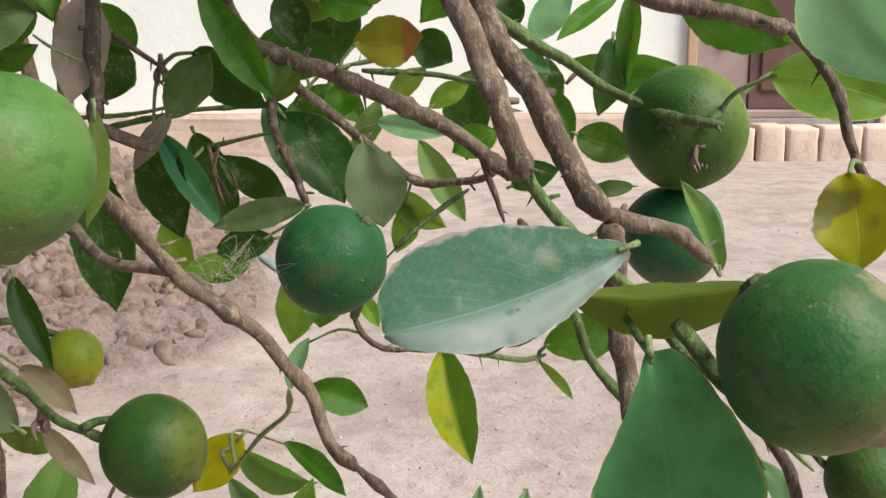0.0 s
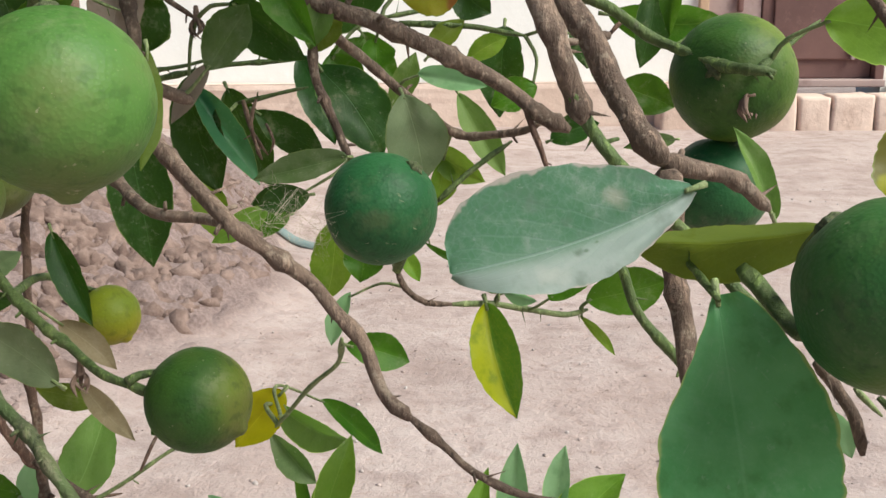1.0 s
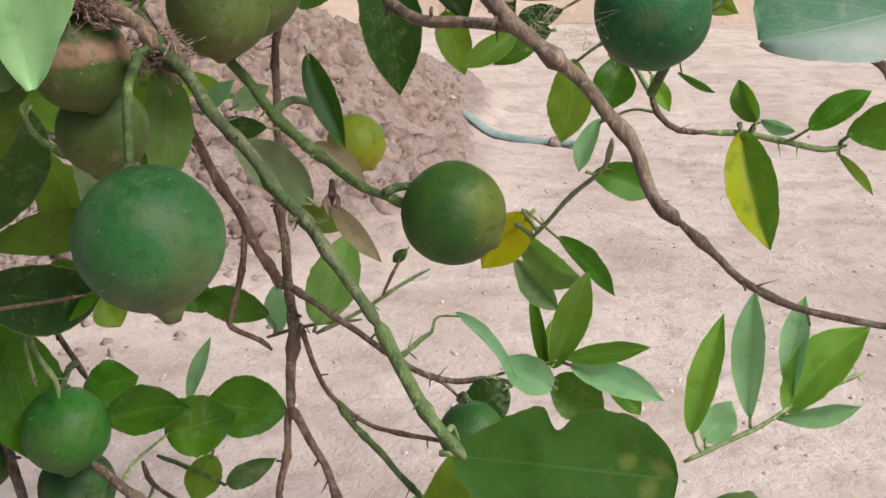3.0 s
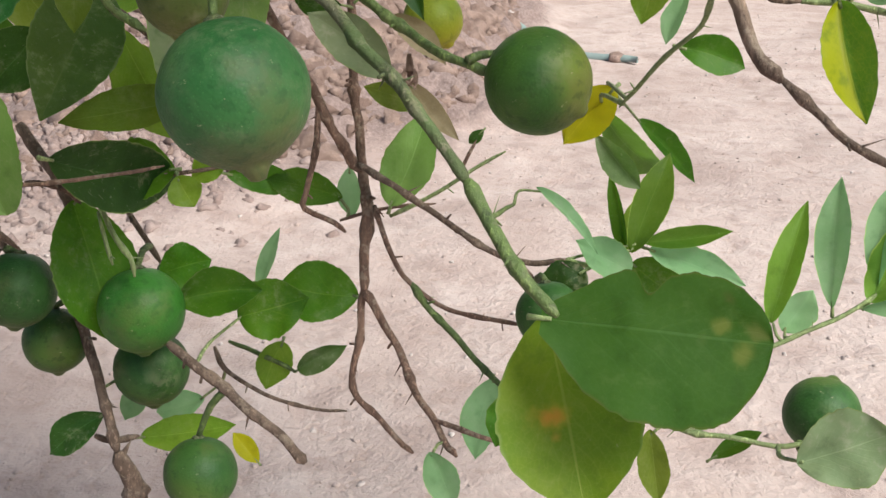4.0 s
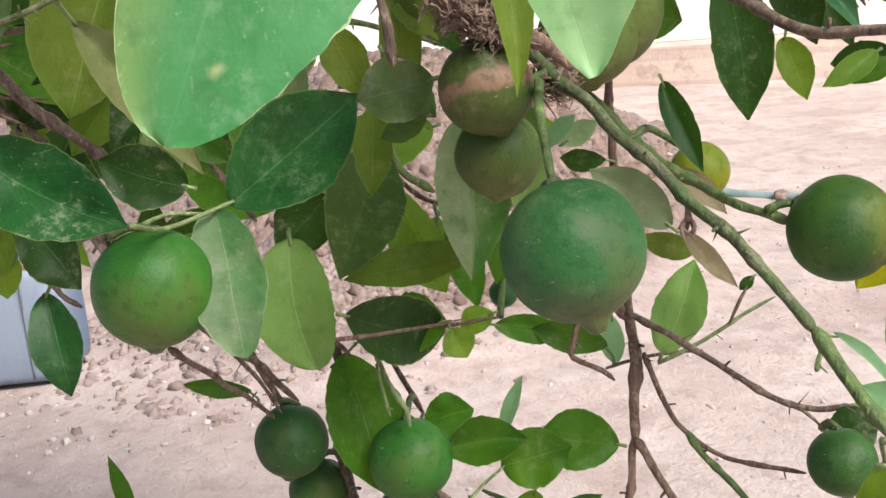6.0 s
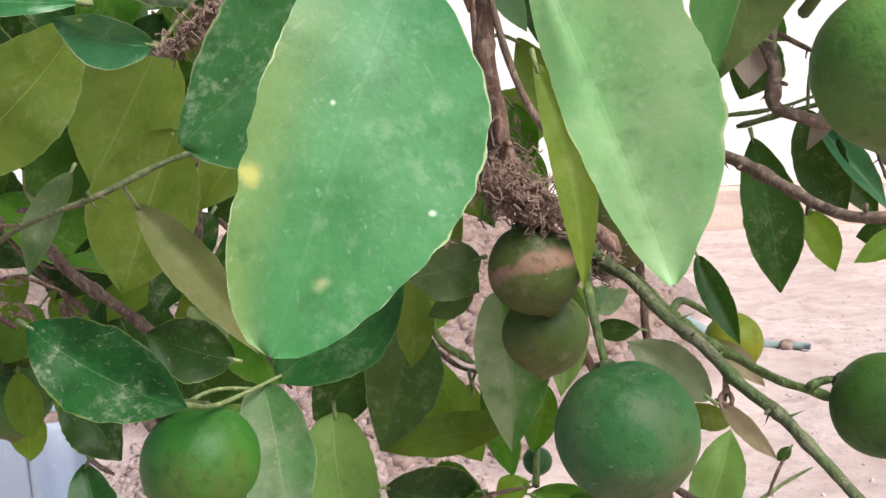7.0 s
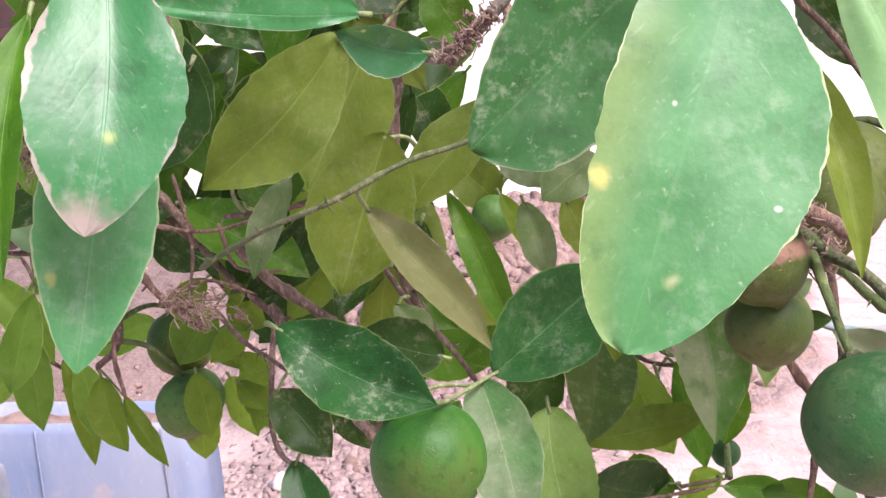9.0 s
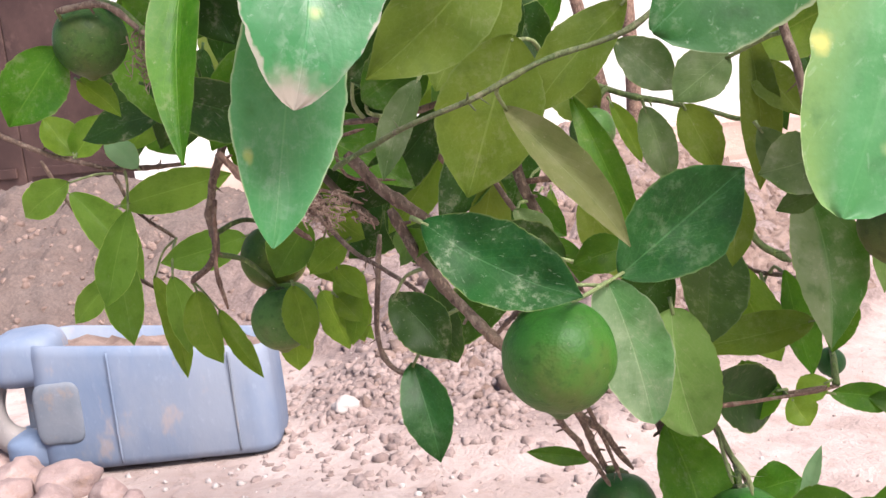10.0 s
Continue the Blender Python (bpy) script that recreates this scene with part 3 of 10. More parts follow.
    nor = n.bump(n.math('ADD', big, n.math('MULTIPLY', fine, 0.4)), bump, dist)
    return n.set(Base_Color=col, Roughness=n.math('ADD', rough, n.math('MULTIPLY', big, 0.1)), Normal=nor, Metallic=metal)


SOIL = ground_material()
CLOD = plain_material("soil clods", (0.150, 0.098, 0.082), (0.270, 0.190, 0.162), 30.0, 0.95, 0.9, 0.006)
RUBBLE = plain_material("soil rubble", (0.200, 0.142, 0.130), (0.310, 0.236, 0.220), 40.0, 0.95, 0.8, 0.004, stain=(0.20, 0.14, 0.12))
PEBBLE = plain_material("pale pebble", (0.34, 0.285, 0.27), (0.44, 0.385, 0.37), 25.0, 0.85, 0.5, 0.003)
STONE = plain_material("pinkish stone", (0.270, 0.186, 0.172), (0.370, 0.270, 0.252), 18.0, 0.9, 0.8, 0.006, stain=(0.28, 0.18, 0.14))
LIMEWASH = plain_material("white limewash", (0.78, 0.76, 0.73), (0.84, 0.82, 0.80), 2.0, 0.9, 0.4, 0.01)
PLINTH = plain_material("peach mud render", (0.560, 0.420, 0.350), (0.650, 0.510, 0.440), 3.0, 0.92, 0.6, 0.012, stain=(0.42, 0.30, 0.25))
RUSTY = plain_material("maroon painted iron", (0.105, 0.050, 0.045), (0.150, 0.075, 0.065), 4.0, 0.55, 0.3, 0.004, stain=(0.19, 0.11, 0.09))
GATEIRON = plain_material("dark maroon iron", (0.045, 0.022, 0.019), (0.075, 0.040, 0.034), 4.0, 0.55, 0.3, 0.004, stain=(0.10, 0.06, 0.05))
GREYPINK = plain_material("faded pinkish paint", (0.300, 0.215, 0.205), (0.360, 0.270, 0.255), 3.0, 0.7, 0.3, 0.004, stain=(0.22, 0.15, 0.14))
TANWOOD = plain_material("tan wooden frame", (0.420, 0.280, 0.180), (0.500, 0.350, 0.240), 6.0, 0.75, 0.4, 0.004, streak=(1, 1, 0.15))
BLUE = plain_material("weathered blue plastic", (0.125, 0.168, 0.262), (0.205, 0.230, 0.295), 7.0, 0.6, 0.25, 0.003, stain=(0.30, 0.25, 0.24), streak=(1, 1, 0.5))
DUSTPLASTIC = plain_material("dust caked plastic", (0.260, 0.235, 0.235), (0.350, 0.300, 0.280), 12.0, 0.9, 0.4, 0.003, stain=(0.16, 0.14, 0.15))
# recess shade put into the colour, plus brown grime stains
BLUEDARK = plain_material("grimy plastic toned for recess shade", (0.110, 0.130, 0.170), (0.170, 0.180, 0.210), 9.0, 0.7, 0.3, 0.003, stain=(0.25, 0.19, 0.16))
STRIP = plain_material("faded teal strip", (0.130, 0.180, 0.176), (0.200, 0.250, 0.240), 20.0, 0.6, 0.3, 0.002)
STRAW = plain_material("bleached straw", (0.58, 0.54, 0.47), (0.70, 0.66, 0.58), 60.0, 0.7, 0.4, 0.001)
FIBRE = plain_material("shredded bark fibre", (0.155, 0.100, 0.078), (0.255, 0.178, 0.142), 120.0, 0.9, 0.8, 0.001)
WEB = plain_material("dusty cobweb", (0.38, 0.32, 0.24), (0.48, 0.42, 0.33), 80.0, 0.9, 0.2, 0.001)


# ---- mesh helpers ----
def mesh_object(name, verts, faces, material, parent=None, label="", smooth=True, uvs=None):
    me = bpy.data.meshes.new(name)
    me.from_pydata(verts, [], faces)
    me.materials.append(material)
    if uvs is not None:
        layer = me.uv_layers.new(name="UVMap")
        flat = [c for f in faces for i in f for c in uvs[i]]
        layer.data.foreach_set("uv", flat)
    me.polygons.foreach_set("use_smooth", [smooth] * len(faces))
    ob = new(name, me)
    if parent is not None:
        ob.parent = parent
    if label:
        tagged(ob, label)
    return ob


def part(name, bm, material, parent=None, label="", smooth=False):
    me = bpy.data.meshes.new(name)
    bm.to_mesh(me)
    bm.free()
    me.materials.append(material)
    me.polygons.foreach_set("use_smooth", [smooth] * len(me.polygons))
    ob = new(name, me)
    if parent is not None:
        ob.parent = parent
    if label:
        tagged(ob, label)
    return ob


def block(lo, hi, bevel=0.0, rough=0.0, cuts=0, seed=0):
    """A box from corner to corner, its edges bevelled and its faces a little uneven."""
    bm = bmesh.new()
    bmesh.ops.create_cube(bm, size=1.0)
    for v in bm.verts:
        v.co = Vector([lo[i] if v.co[i] < 0 else hi[i] for i in range(3)])
    if cuts:
        bmesh.ops.subdivide_edges(bm, edges=bm.edges[:], cuts=cuts, use_grid_fill=True)
    if bevel:
        bmesh.ops.bevel(bm, geom=[e for e in bm.edges if e.calc_face_angle(0) > 0.5], offset=bevel, segments=2, affect='EDGES', profile=0.6)
    if rough:
        for v in bm.verts:
            v.co += noise.noise_vector(v.co * 9 + Vector((seed, seed * 2.3, 0))) * rough
    return bm


def smooth_line(points, step=0.006):
    """A Catmull-Rom line through the points."""
    p = [Vector(q) for q in points]
    p = [p[0] * 2 - p[1]] + p + [p[-1] * 2 - p[-2]]
    out = []
    for i in range(1, len(p) - 2):
        k = max(2, int((p[i + 1] - p[i]).length / step))
        for j in range(k):
            t = j / k
            out.append(0.5 * (2 * p[i] + (p[i + 1] - p[i - 1]) * t + (2 * p[i - 1] - 5 * p[i] + 4 * p[i + 1] - p[i + 2]) * t * t
                              + (3 * p[i] - p[i - 1] - 3 * p[i + 1] + p[i + 2]) * t ** 3))
    return out + [p[-2]]


def tube(line, radius, sides=9):
    """Vertices and faces of a closed tube along a line; radius is a function of 0..1 and of the angle."""
    verts, faces = [], []
    side = None
    for i, c in enumerate(line):
        d = (line[min(i + 1, len(line) - 1)] - line[max(i - 1, 0)]).normalized()
        if side is None:
            side = d.orthogonal().normalized()
        side = (side - d * side.dot(d)).normalized()
        up = d.cross(side)
        for k in range(sides):
            a = 2 * math.pi * k / sides
            verts.append(c + (side * math.cos(a) + up * math.sin(a)) * radius(i / (len(line) - 1), a))
    for i in range(len(line) - 1):
        for k in range(sides):
            q = (k + 1) % sides
            faces.append((i * sides + k, i * sides + q, (i + 1) * sides + q, (i + 1) * sides + k))
    faces.append(tuple(range(sides))[::-1])
    faces.append(tuple(range(len(verts) - sides, len(verts))))
    return verts, faces


def add_mesh(store, made):
    verts, faces = made
    k = len(store[0])
    store[0].extend(verts)
    store[1].extend(tuple(i + k for i in f) for f in faces)


def spike(base, way, length, r):
    way = way.normalized()
    a = way.orthogonal().normalized()
    b = way.cross(a)
    verts = [base + (a * math.cos(t) + b * math.sin(t)) * r for t in (0, 1.57, 3.14, 4.71)] + [base + way * length]
    return verts, [(0, 1, 4), (1, 2, 4), (2, 3, 4), (3, 0, 4)]


# ---- ground ----
def heap(x, y, cx, cy, rx, ry, h):
    d = math.hypot((x - cx) / rx, (y - cy) / ry)
    return h * max(0.0, 1 - d * d) ** 1.3 if d < 1 else 0.0


def ground_height(x, y):
    z = heap(x, y, -1.02, 2.30, 0.72, 0.95, 0.24) + heap(x, y, -2.15, 1.95, 1.0, 0.75, 0.28) + heap(x, y, -0.78, 1.30, 0.36, 0.32, 0.046) + heap(x, y, -0.85, 1.85, 0.62, 0.62, 0.10) + heap(x, y, -0.50, 1.62, 0.30, 0.42, 0.030)
    lumps = noise.noise(Vector((x * 9, y * 9, 0))) * 0.5 + noise.noise(Vector((x * 23, y * 23, 4))) * 0.35
    near = 1.0 if abs(x) < 4 and -1 < y < 5 else 0.0
    return z + near * lumps * (0.006 + min(z, 0.15) * 0.14) + near * (noise.noise(Vector((x * 2, y * 2, 9))) * 0.006 + noise.noise(Vector((x * 5.5, y * 5.5, 2))) * 0.007) - 0.004


def make_ground():
    xs = [-3000, -600, -120, -40, -15, -8, -5] + [-4 + 0.028 * i for i in range(232)] + [3, 4.5, 7, 14, 40, 120, 600, 3000]
    ys = [-3000, -600, -120, -30, -8, -3, -1] + [-0.5 + 0.026 * i for i in range(180)] + [4.25, 5, 7, 12, 30, 90, 400, 3000]
    verts = [(x, y, ground_height(x, y)) for y in ys for x in xs]
    w = len(xs)
    faces = [(j * w + i, j * w + i + 1, (j + 1) * w + i + 1, (j + 1) * w + i) for j in range(len(ys) - 1) for i in range(w - 1)]
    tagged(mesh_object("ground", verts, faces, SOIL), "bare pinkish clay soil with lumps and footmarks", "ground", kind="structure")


make_ground()


def make_heap(name, x0, x1, y0, y1, label):
    """The dug soil of a heap: a crumbly skin over the ground's rise, sunk under it round the foot."""
    step = 0.0115
    nx, ny = int((x1 - x0) / step), int((y1 - y0) / step)
    verts = []
    for j in range(ny + 1):
        for i in range(nx + 1):
            x, y = x0 + i * step, y0 + j * step
            rise = heap(x, y, -1.02, 2.30, 0.72, 0.95, 0.24) + heap(x, y, -2.15, 1.95, 1.0, 0.75, 0.28) + heap(x, y, -0.85, 1.85, 0.62, 0.62, 0.10) + heap(x, y, -0.50, 1.62, 0.30, 0.42, 0.030)
            k = min(1.0, rise / 0.025)
            p = Vector((x, y, 0))
            lump = max(0.0, noise.noise(p * 27)) * 0.030 + max(0.0, noise.noise(p * 48 + Vector((3, 0, 0)))) * 0.020 + noise.noise(p * 12) * 0.012
            verts.append((x, y, ground_height(x, y) - 0.012 + k * (0.012 + lump)))
    w = nx + 1
    faces = [(j * w + i, j * w + i + 1, (j + 1) * w + i + 1, (j + 1) * w + i) for j in range(ny) for i in range(nx)]
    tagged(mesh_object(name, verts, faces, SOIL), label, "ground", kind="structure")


make_heap("mound", -3.1, -0.2, 1.2, 3.2, "heaps of dug brown crumbly soil on the ground")


def rock(centre, size, seed, squash=0.7):
    bm = bmesh.new()
    bmesh.ops.create_icosphere(bm, subdivisions=3, radius=1.0)
    for v in bm.verts:
        k = 1 + noise.noise(v.co * 1.1 + Vector((seed, 0, 0))) * 0.45 + noise.noise(v.co * 3 + Vector((0, seed, 0))) * 0.18 + noise.noise(v.co * 7 + Vector((seed, seed, 0))) * 0.06
        v.co = Vector((v.co.x * k, v.co.y * k * 0.85, v.co.z * k * squash)) * size
    bmesh.ops.rotate(bm, verts=bm.verts, cent=(0, 0, 0), matrix=Matrix.Rotation(seed * 1.7, 3, 'Z'))
    bmesh.ops.translate(bm, verts=bm.verts, vec=centre)
    return bm


def scatter(name, count, place, size, material, label, category, sunk=0.1, on_heap=False, cuts=1):
    """Loose bits of one kind as one mesh."""
    rnd = random.Random(name)
    store = ([], [])
    bm = bmesh.new()
    bmesh.ops.create_icosphere(bm, subdivisions=cuts, radius=1.0)
    base = [v.co.copy() for v in bm.verts]
    faces = [tuple(v.index for v in f.verts) for f in bm.faces]
    bm.free()
    for i in range(count):
        x, y = place(rnd)
        if on_heap and ground_height(x, y) < 0.024 + 0.03 * rnd.random() ** 3:
            continue
        s = size * rnd.uniform(0.35, 1.0) ** 1.6
        off = Vector((rnd.random() * 50, 0, 0))
        turn = Euler((rnd.random() * 6, rnd.random() * 6, rnd.random() * 6)).to_matrix()
        c = Vector((x, y, ground_height(x, y) + s * sunk))
        verts = [c + turn @ (v * s * (1 + 0.85 * noise.noise(v * 1.3 + off) + 0.55 * noise.noise(v * 3.1 + off))) for v in base]
        add_mesh(store, (verts, faces))
    ob = mesh_object(name, store[0], store[1], material, smooth=True)
    return tagged(ob, label, category, kind="stuff")


scatter("soil_clods", 5600, lambda r: (r.gauss(-0.74, 0.30), r.gauss(1.86, 0.36)), 0.011, CLOD, "crumbly brown clods of dug soil on the heap", "clods", on_heap=True)
scatter("heap_lumps", 1900, lambda r: (r.gauss(-0.66, 0.22), r.gauss(1.84, 0.28)), 0.024, CLOD, "larger lumps of dug soil on the heap", "clods", on_heap=True, cuts=2, sunk=-0.25)
scatter("bank_clods", 1800, lambda r: (r.gauss(-2.0, 0.45), r.gauss(1.70, 0.3)), 0.010, CLOD, "crumbly brown clods along the soil bank", "clods", on_heap=True)
scatter("can_rubble", 1900, lambda r: (r.gauss(-0.82, 0.12), r.gauss(1.24, 0.13)), 0.011, RUBBLE, "pinkish rubble piled beside the blue can", "rubble", cuts=2, sunk=-0.45)
scatter("gravel", 900, lambda r: (r.uniform(-1.6, 1.2), r.uniform(0.55, 3.4)), 0.0032, PEBBLE, "small pale gravel strewn on the soil", "gravel")
scatter("crumbs", 2200, lambda r: (r.uniform(-1.9, 0.5), 0.55 + 1.9 * r.random() ** 1.6), 0.0034, SOIL, "fine soil crumbs strewn over the ground", "crumbs", sunk=-0.15)
scatter("can_gravel", 130, lambda r: (r.gauss(-1.1, 0.22), r.gauss(0.86, 0.10)), 0.006, PEBBLE, "small pale gravel in front of the can", "gravel")


def stone(x, y, size, seed, material=STONE, label="rough pinkish stone lying on the soil", squash=0.7):
    bm = rock((0, 0, 0), size, seed, squash)
    ob = part("stone", bm, material, None, label, smooth=True)
    ob.location = (x, y, ground_height(x, y) + size * squash * 0.55)
    return tagged(ob, label, "stone", "stones on the soil")


for i, (x, y, s) in enumerate(((-1.255, 0.868, 0.034), (-1.180, 0.868, 0.036), (-1.105, 0.856, 0.026), (-1.062, 0.846, 0.017), (-1.225, 0.815, 0.032),
                               (-1.150, 0.808, 0.030), (-1.33, 0.90, 0.030), (-1.30, 0.84, 0.025))):
    stone(x, y, s, i * 3.1 + 1)
stone(-0.93, 1.12, 0.017, 7.7, PEBBLE, "round white pebble on rubble")
stone(-0.55, 1.19, 0.020, 2.2)
stone(-0.40, 2.18, 0.010, 5.0, PEBBLE, "small white pebble near the teal strip", 1.3)
stone(0.041, 0.99, 0.006, 9.0, PEBBLE, "small white pebble on bare soil")
stone(-0.18, 2.05, 0.016, 4.0, CLOD, "dark clod of soil by the strip")


def make_strip():
    """A faded flat strip on the ground, a little arched and frayed to a point."""
    a, b = Vector((-0.40, 2.17, 0)), Vector((-0.14, 2.03, 0))
    n = 16
    verts, faces = [], []
    side = (b - a).cross(Vector((0, 0, 1))).normalized()
    for i in range(n + 1):
        t = i / n
        c = a.lerp(b, t)
        w = 0.011 * (0.25 + math.sin(math.pi * min(1, t * 0.9 + 0.12)) ** 0.7)
        z = ground_height(c.x, c.y) + 0.006 + 0.004 * math.sin(t * 7)
        for s, dz in ((-1, 0.0), (0, 0.008), (1, 0.0)):
            verts.append(c + side * (s * w) + Vector((0, 0, z + dz)))
        for s, dz in ((1, -0.004), (-1, -0.004)):
            verts.append(c + side * (s * w) + Vector((0, 0, z + dz)))
    for i in range(n):
        for k in range(5):
            q = (k + 1) % 5
            faces.append((i * 5 + k, i * 5 + q, (i + 1) * 5 + q, (i + 1) * 5 + k))
    faces += [(0, 1, 2, 3, 4), tuple(n * 5 + k for k in range(5))[::-1]]
    tagged(mesh_object("plastic_strip", verts, faces, STRIP), "faded teal strip lying on the bare soil", "strip")


make_strip()
_st = smooth_line([(-1.13, 2.05, 0.235), (-1.07, 2.03, 0.262), (-1.0, 2.02, 0.275), (-0.93, 2.02, 0.268)], 0.01)
tagged(mesh_object("straw", *tube(_st, lambda t, a: 0.0035 * (1 - 0.5 * t), 6), STRAW), "bleached straw lying over the soil heap", "straw")


# ---- wall, door, gate ----
def structure(name, bm, material, label, category):
    ob = part(name, bm, material)
    return tagged(ob, label, category, kind="structure")


WY = 4.25
structure("wall_north", block((-3.5, WY, -0.1), (0.93, WY + 0.25, 2.6)), LIMEWASH, "whitewashed compound wall in full daylight", "wall")
structure("wall_north_east", block((1.64, WY, -0.1), (9.0, WY + 0.25, 2.6)), LIMEWASH, "whitewashed compound wall in full daylight", "wall")
structure("wall_over_door", block((0.93, WY, 1.95), (1.64, WY + 0.25, 2.6)), LIMEWASH, "whitewashed wall above the door", "wall")
structure("wall_west", block((-9.0, WY, -0.1), (-5.34, WY + 0.25, 2.6)), LIMEWASH, "whitewashed compound wall beside the gate", "wall")
structure("plinth", block((-3.5, WY - 0.07, -0.1), (0.93, WY - 0.003, 0.16), 0.02, 0.012, 6), PLINTH, "peach mud plinth along the white wall", "plinth")
structure("plinth_east", block((1.66, WY - 0.07, -0.1), (9.0, WY - 0.003, 0.16), 0.02, 0.012, 6), PLINTH, "peach mud plinth along the white wall", "plinth")


def make_door():
    d = new("door_1")
    d.location = (0.93, WY, 0.14)
    tagged(d, "old maroon iron double door with tan frame", "door", kind="structure")
    part("frame_post", block((0.0, -0.03, 0), (0.035, 0.10, 1.81), 0.004), TANWOOD, d, "tan wooden post")
    part("frame_post", block((0.675, -0.03, 0), (0.71, 0.10, 1.81), 0.004), RUSTY, d)
    part("frame_head", block((0.0, -0.034, 1.77), (0.71, 0.10, 1.812), 0.004), TANWOOD, d)
    part("threshold", block((0.0, -0.05, 0), (0.71, 0.10, 0.028), 0.005), GREYPINK, d, "worn pinkish threshold")
    left = part("leaf_left", block((0.038, 0.02, 0.03), (0.245, 0.05, 1.765), 0.003), GREYPINK, d, "faded pinkish door leaf")
    part("rail", block((0.06, 0.008, 0.55), (0.225, 0.0195, 0.60), 0.003), GREYPINK, left)
    part("pull", block((0.15, -0.010, 0.28), (0.17, 0.0195, 0.36), 0.006), RUSTY, left, "dark iron pull")
    right = part("leaf_right", block((0.248, 0.012, 0.03), (0.672, 0.045, 1.765), 0.003), RUSTY, d, "maroon painted iron leaf")
    for k in range(3):
        part("panel", block((0.29, 0.0, 0.10 + k * 0.56), (0.63, 0.0115, 0.55 + k * 0.56), 0.006), RUSTY, right)
    part("bolt", block((0.585, -0.018, 0.10), (0.60, -0.0005, 0.34), 0.004), GREYPINK, right, "pale vertical bolt")


make_door()
rs = random.Random(3)
step_stones = new("step")
step_stones.location = (1.285, WY - 0.1, 0)
tagged(step_stones, "low step of rough peach stones below the door", "step", kind="structure")
_x = -0.52
k = 0
while _x < 0.5:
    w = rs.uniform(0.11, 0.16)
    part("stone_block", block((_x, -0.12, -0.05), (_x + w - 0.006, 0.02, 0.125 + rs.uniform(-0.008, 0.006)), 0.014, 0.008, 2, k), PLINTH, step_stones, smooth=True)
    _x += w
    k += 1


def make_gate():
    g = new("gate")
    g.location = (-5.36, WY, 0)
    tagged(g, "dark maroon iron gate in the compound wall", "gate", kind="structure")
    for s in range(2):
        lf = part("gate_leaf", block((0.04 + s * 0.75, -0.04, 0.02), (0.78 + s * 0.75, 0.0, 2.1), 0.006), GATEIRON, g)
        for k in range(4):
            part("bar", block((0.09 + s * 0.75, -0.055, 0.15 + k * 0.5), (0.73 + s * 0.75, -0.041, 0.20 + k * 0.5), 0.004), GATEIRON, lf)


make_gate()
structure("pillar", block((-3.80, WY - 0.12, -0.1), (-3.502, WY + 0.27, 2.6), 0.01), LIMEWASH, "whitewashed gate pillar", "pillar")


# ---- blue can used as a planter ----
def pillow(lo, hi, power, seed, nu=28, nv=18):
    """A rounded box: a superellipsoid between two corners, slightly dented."""
    c = [(l + h) / 2 for l, h in zip(lo, hi)]
    r = [(h - l) / 2 for l, h in zip(lo, hi)]

    def sp(v):
        return math.copysign(abs(v) ** (2 / power), v)

    verts, faces = [], []
    for j in range(nv + 1):
        th = math.pi * (j / nv - 0.5)
        for i in range(nu):
            ph = 2 * math.pi * i / nu
            d = (sp(math.cos(th)) * sp(math.cos(ph)), sp(math.cos(th)) * sp(math.sin(ph)), sp(math.sin(th)))
            k = 1 + 0.05 * noise.noise(Vector(d) * 1.6 + Vector((seed, 0, 0)))
            verts.append(tuple(c[q] + r[q] * d[q] * k for q in range(3)))
    for j in range(nv):
        for i in range(nu):
            p = (i + 1) % nu
            faces.append((j * nu + i, j * nu + p, (j + 1) * nu + p, (j + 1) * nu + i))
    return verts, faces


def make_can():
    a, b = Vector((-1.246, 0.891, 0)), Vector((-0.972, 1.018, 0))
    d = (b - a).normalized()
    ang = math.atan2(d.y, d.x)
    can = new("jerrycan")
    can.matrix_world = pose(a.x, a.y, 0.0, 0, 0, math.degrees(ang))
    tagged(can, "weathered blue plastic can cut open and filled with soil", "jerrycan")
    L, D, H = (b - a).length, 0.125, 0.137
    n = 40
    ring = []

    def outline(inset, z):
        r, pts = 0.028, []
        for cx, cy, s in ((L - r, r, -90), (L - r, D - r, 0), (r, D - r, 90), (r, r, 180)):
            for k in range(7):
                t = radians(s + 15 * k)
                pts.append(Vector((cx + math.cos(t) * (r - inset), cy + math.sin(t) * (r - inset), z)))
        return pts

    levels = ((0.010, 0.0), (0.002, 0.004), (0.0, 0.012), (-0.001, 0.05), (0.0, 0.09), (0.001, H - 0.012), (0.0035, H - 0.002), (0.006, H),
              (0.0085, H - 0.002), (0.0085, 0.06))
    verts, faces = [], []
    m = 28
    for inset, z in levels:
        for p in outline(inset, z):
            dent = 0.004 * noise.noise(Vector((p.x * 16, p.z * 16, p.y * 9)))
            groove = -0.003 * math.exp(-((p.x - 0.255) / 0.003) ** 2) + 0.002 * math.exp(-((p.x - 0.105) / 0.004) ** 2)
            verts.append((p.x, p.y + dent - (groove if p.y < 0.05 else 0), p.z * (1.24 - 0.24 * p.x / L) + 0.004 * noise.noise(Vector((p.x * 9, 0, 3)))))
    for i in range(len(levels) - 1):
        for k in range(m):
            q = (k + 1) % m
            faces.append((i * m + k, i * m + q, (i + 1) * m + q, (i + 1) * m + k))
    faces.append(tuple(range(m))[::-1])
    shell = mesh_object("shell", verts, faces, BLUE, can, "chalky pale blue plastic")
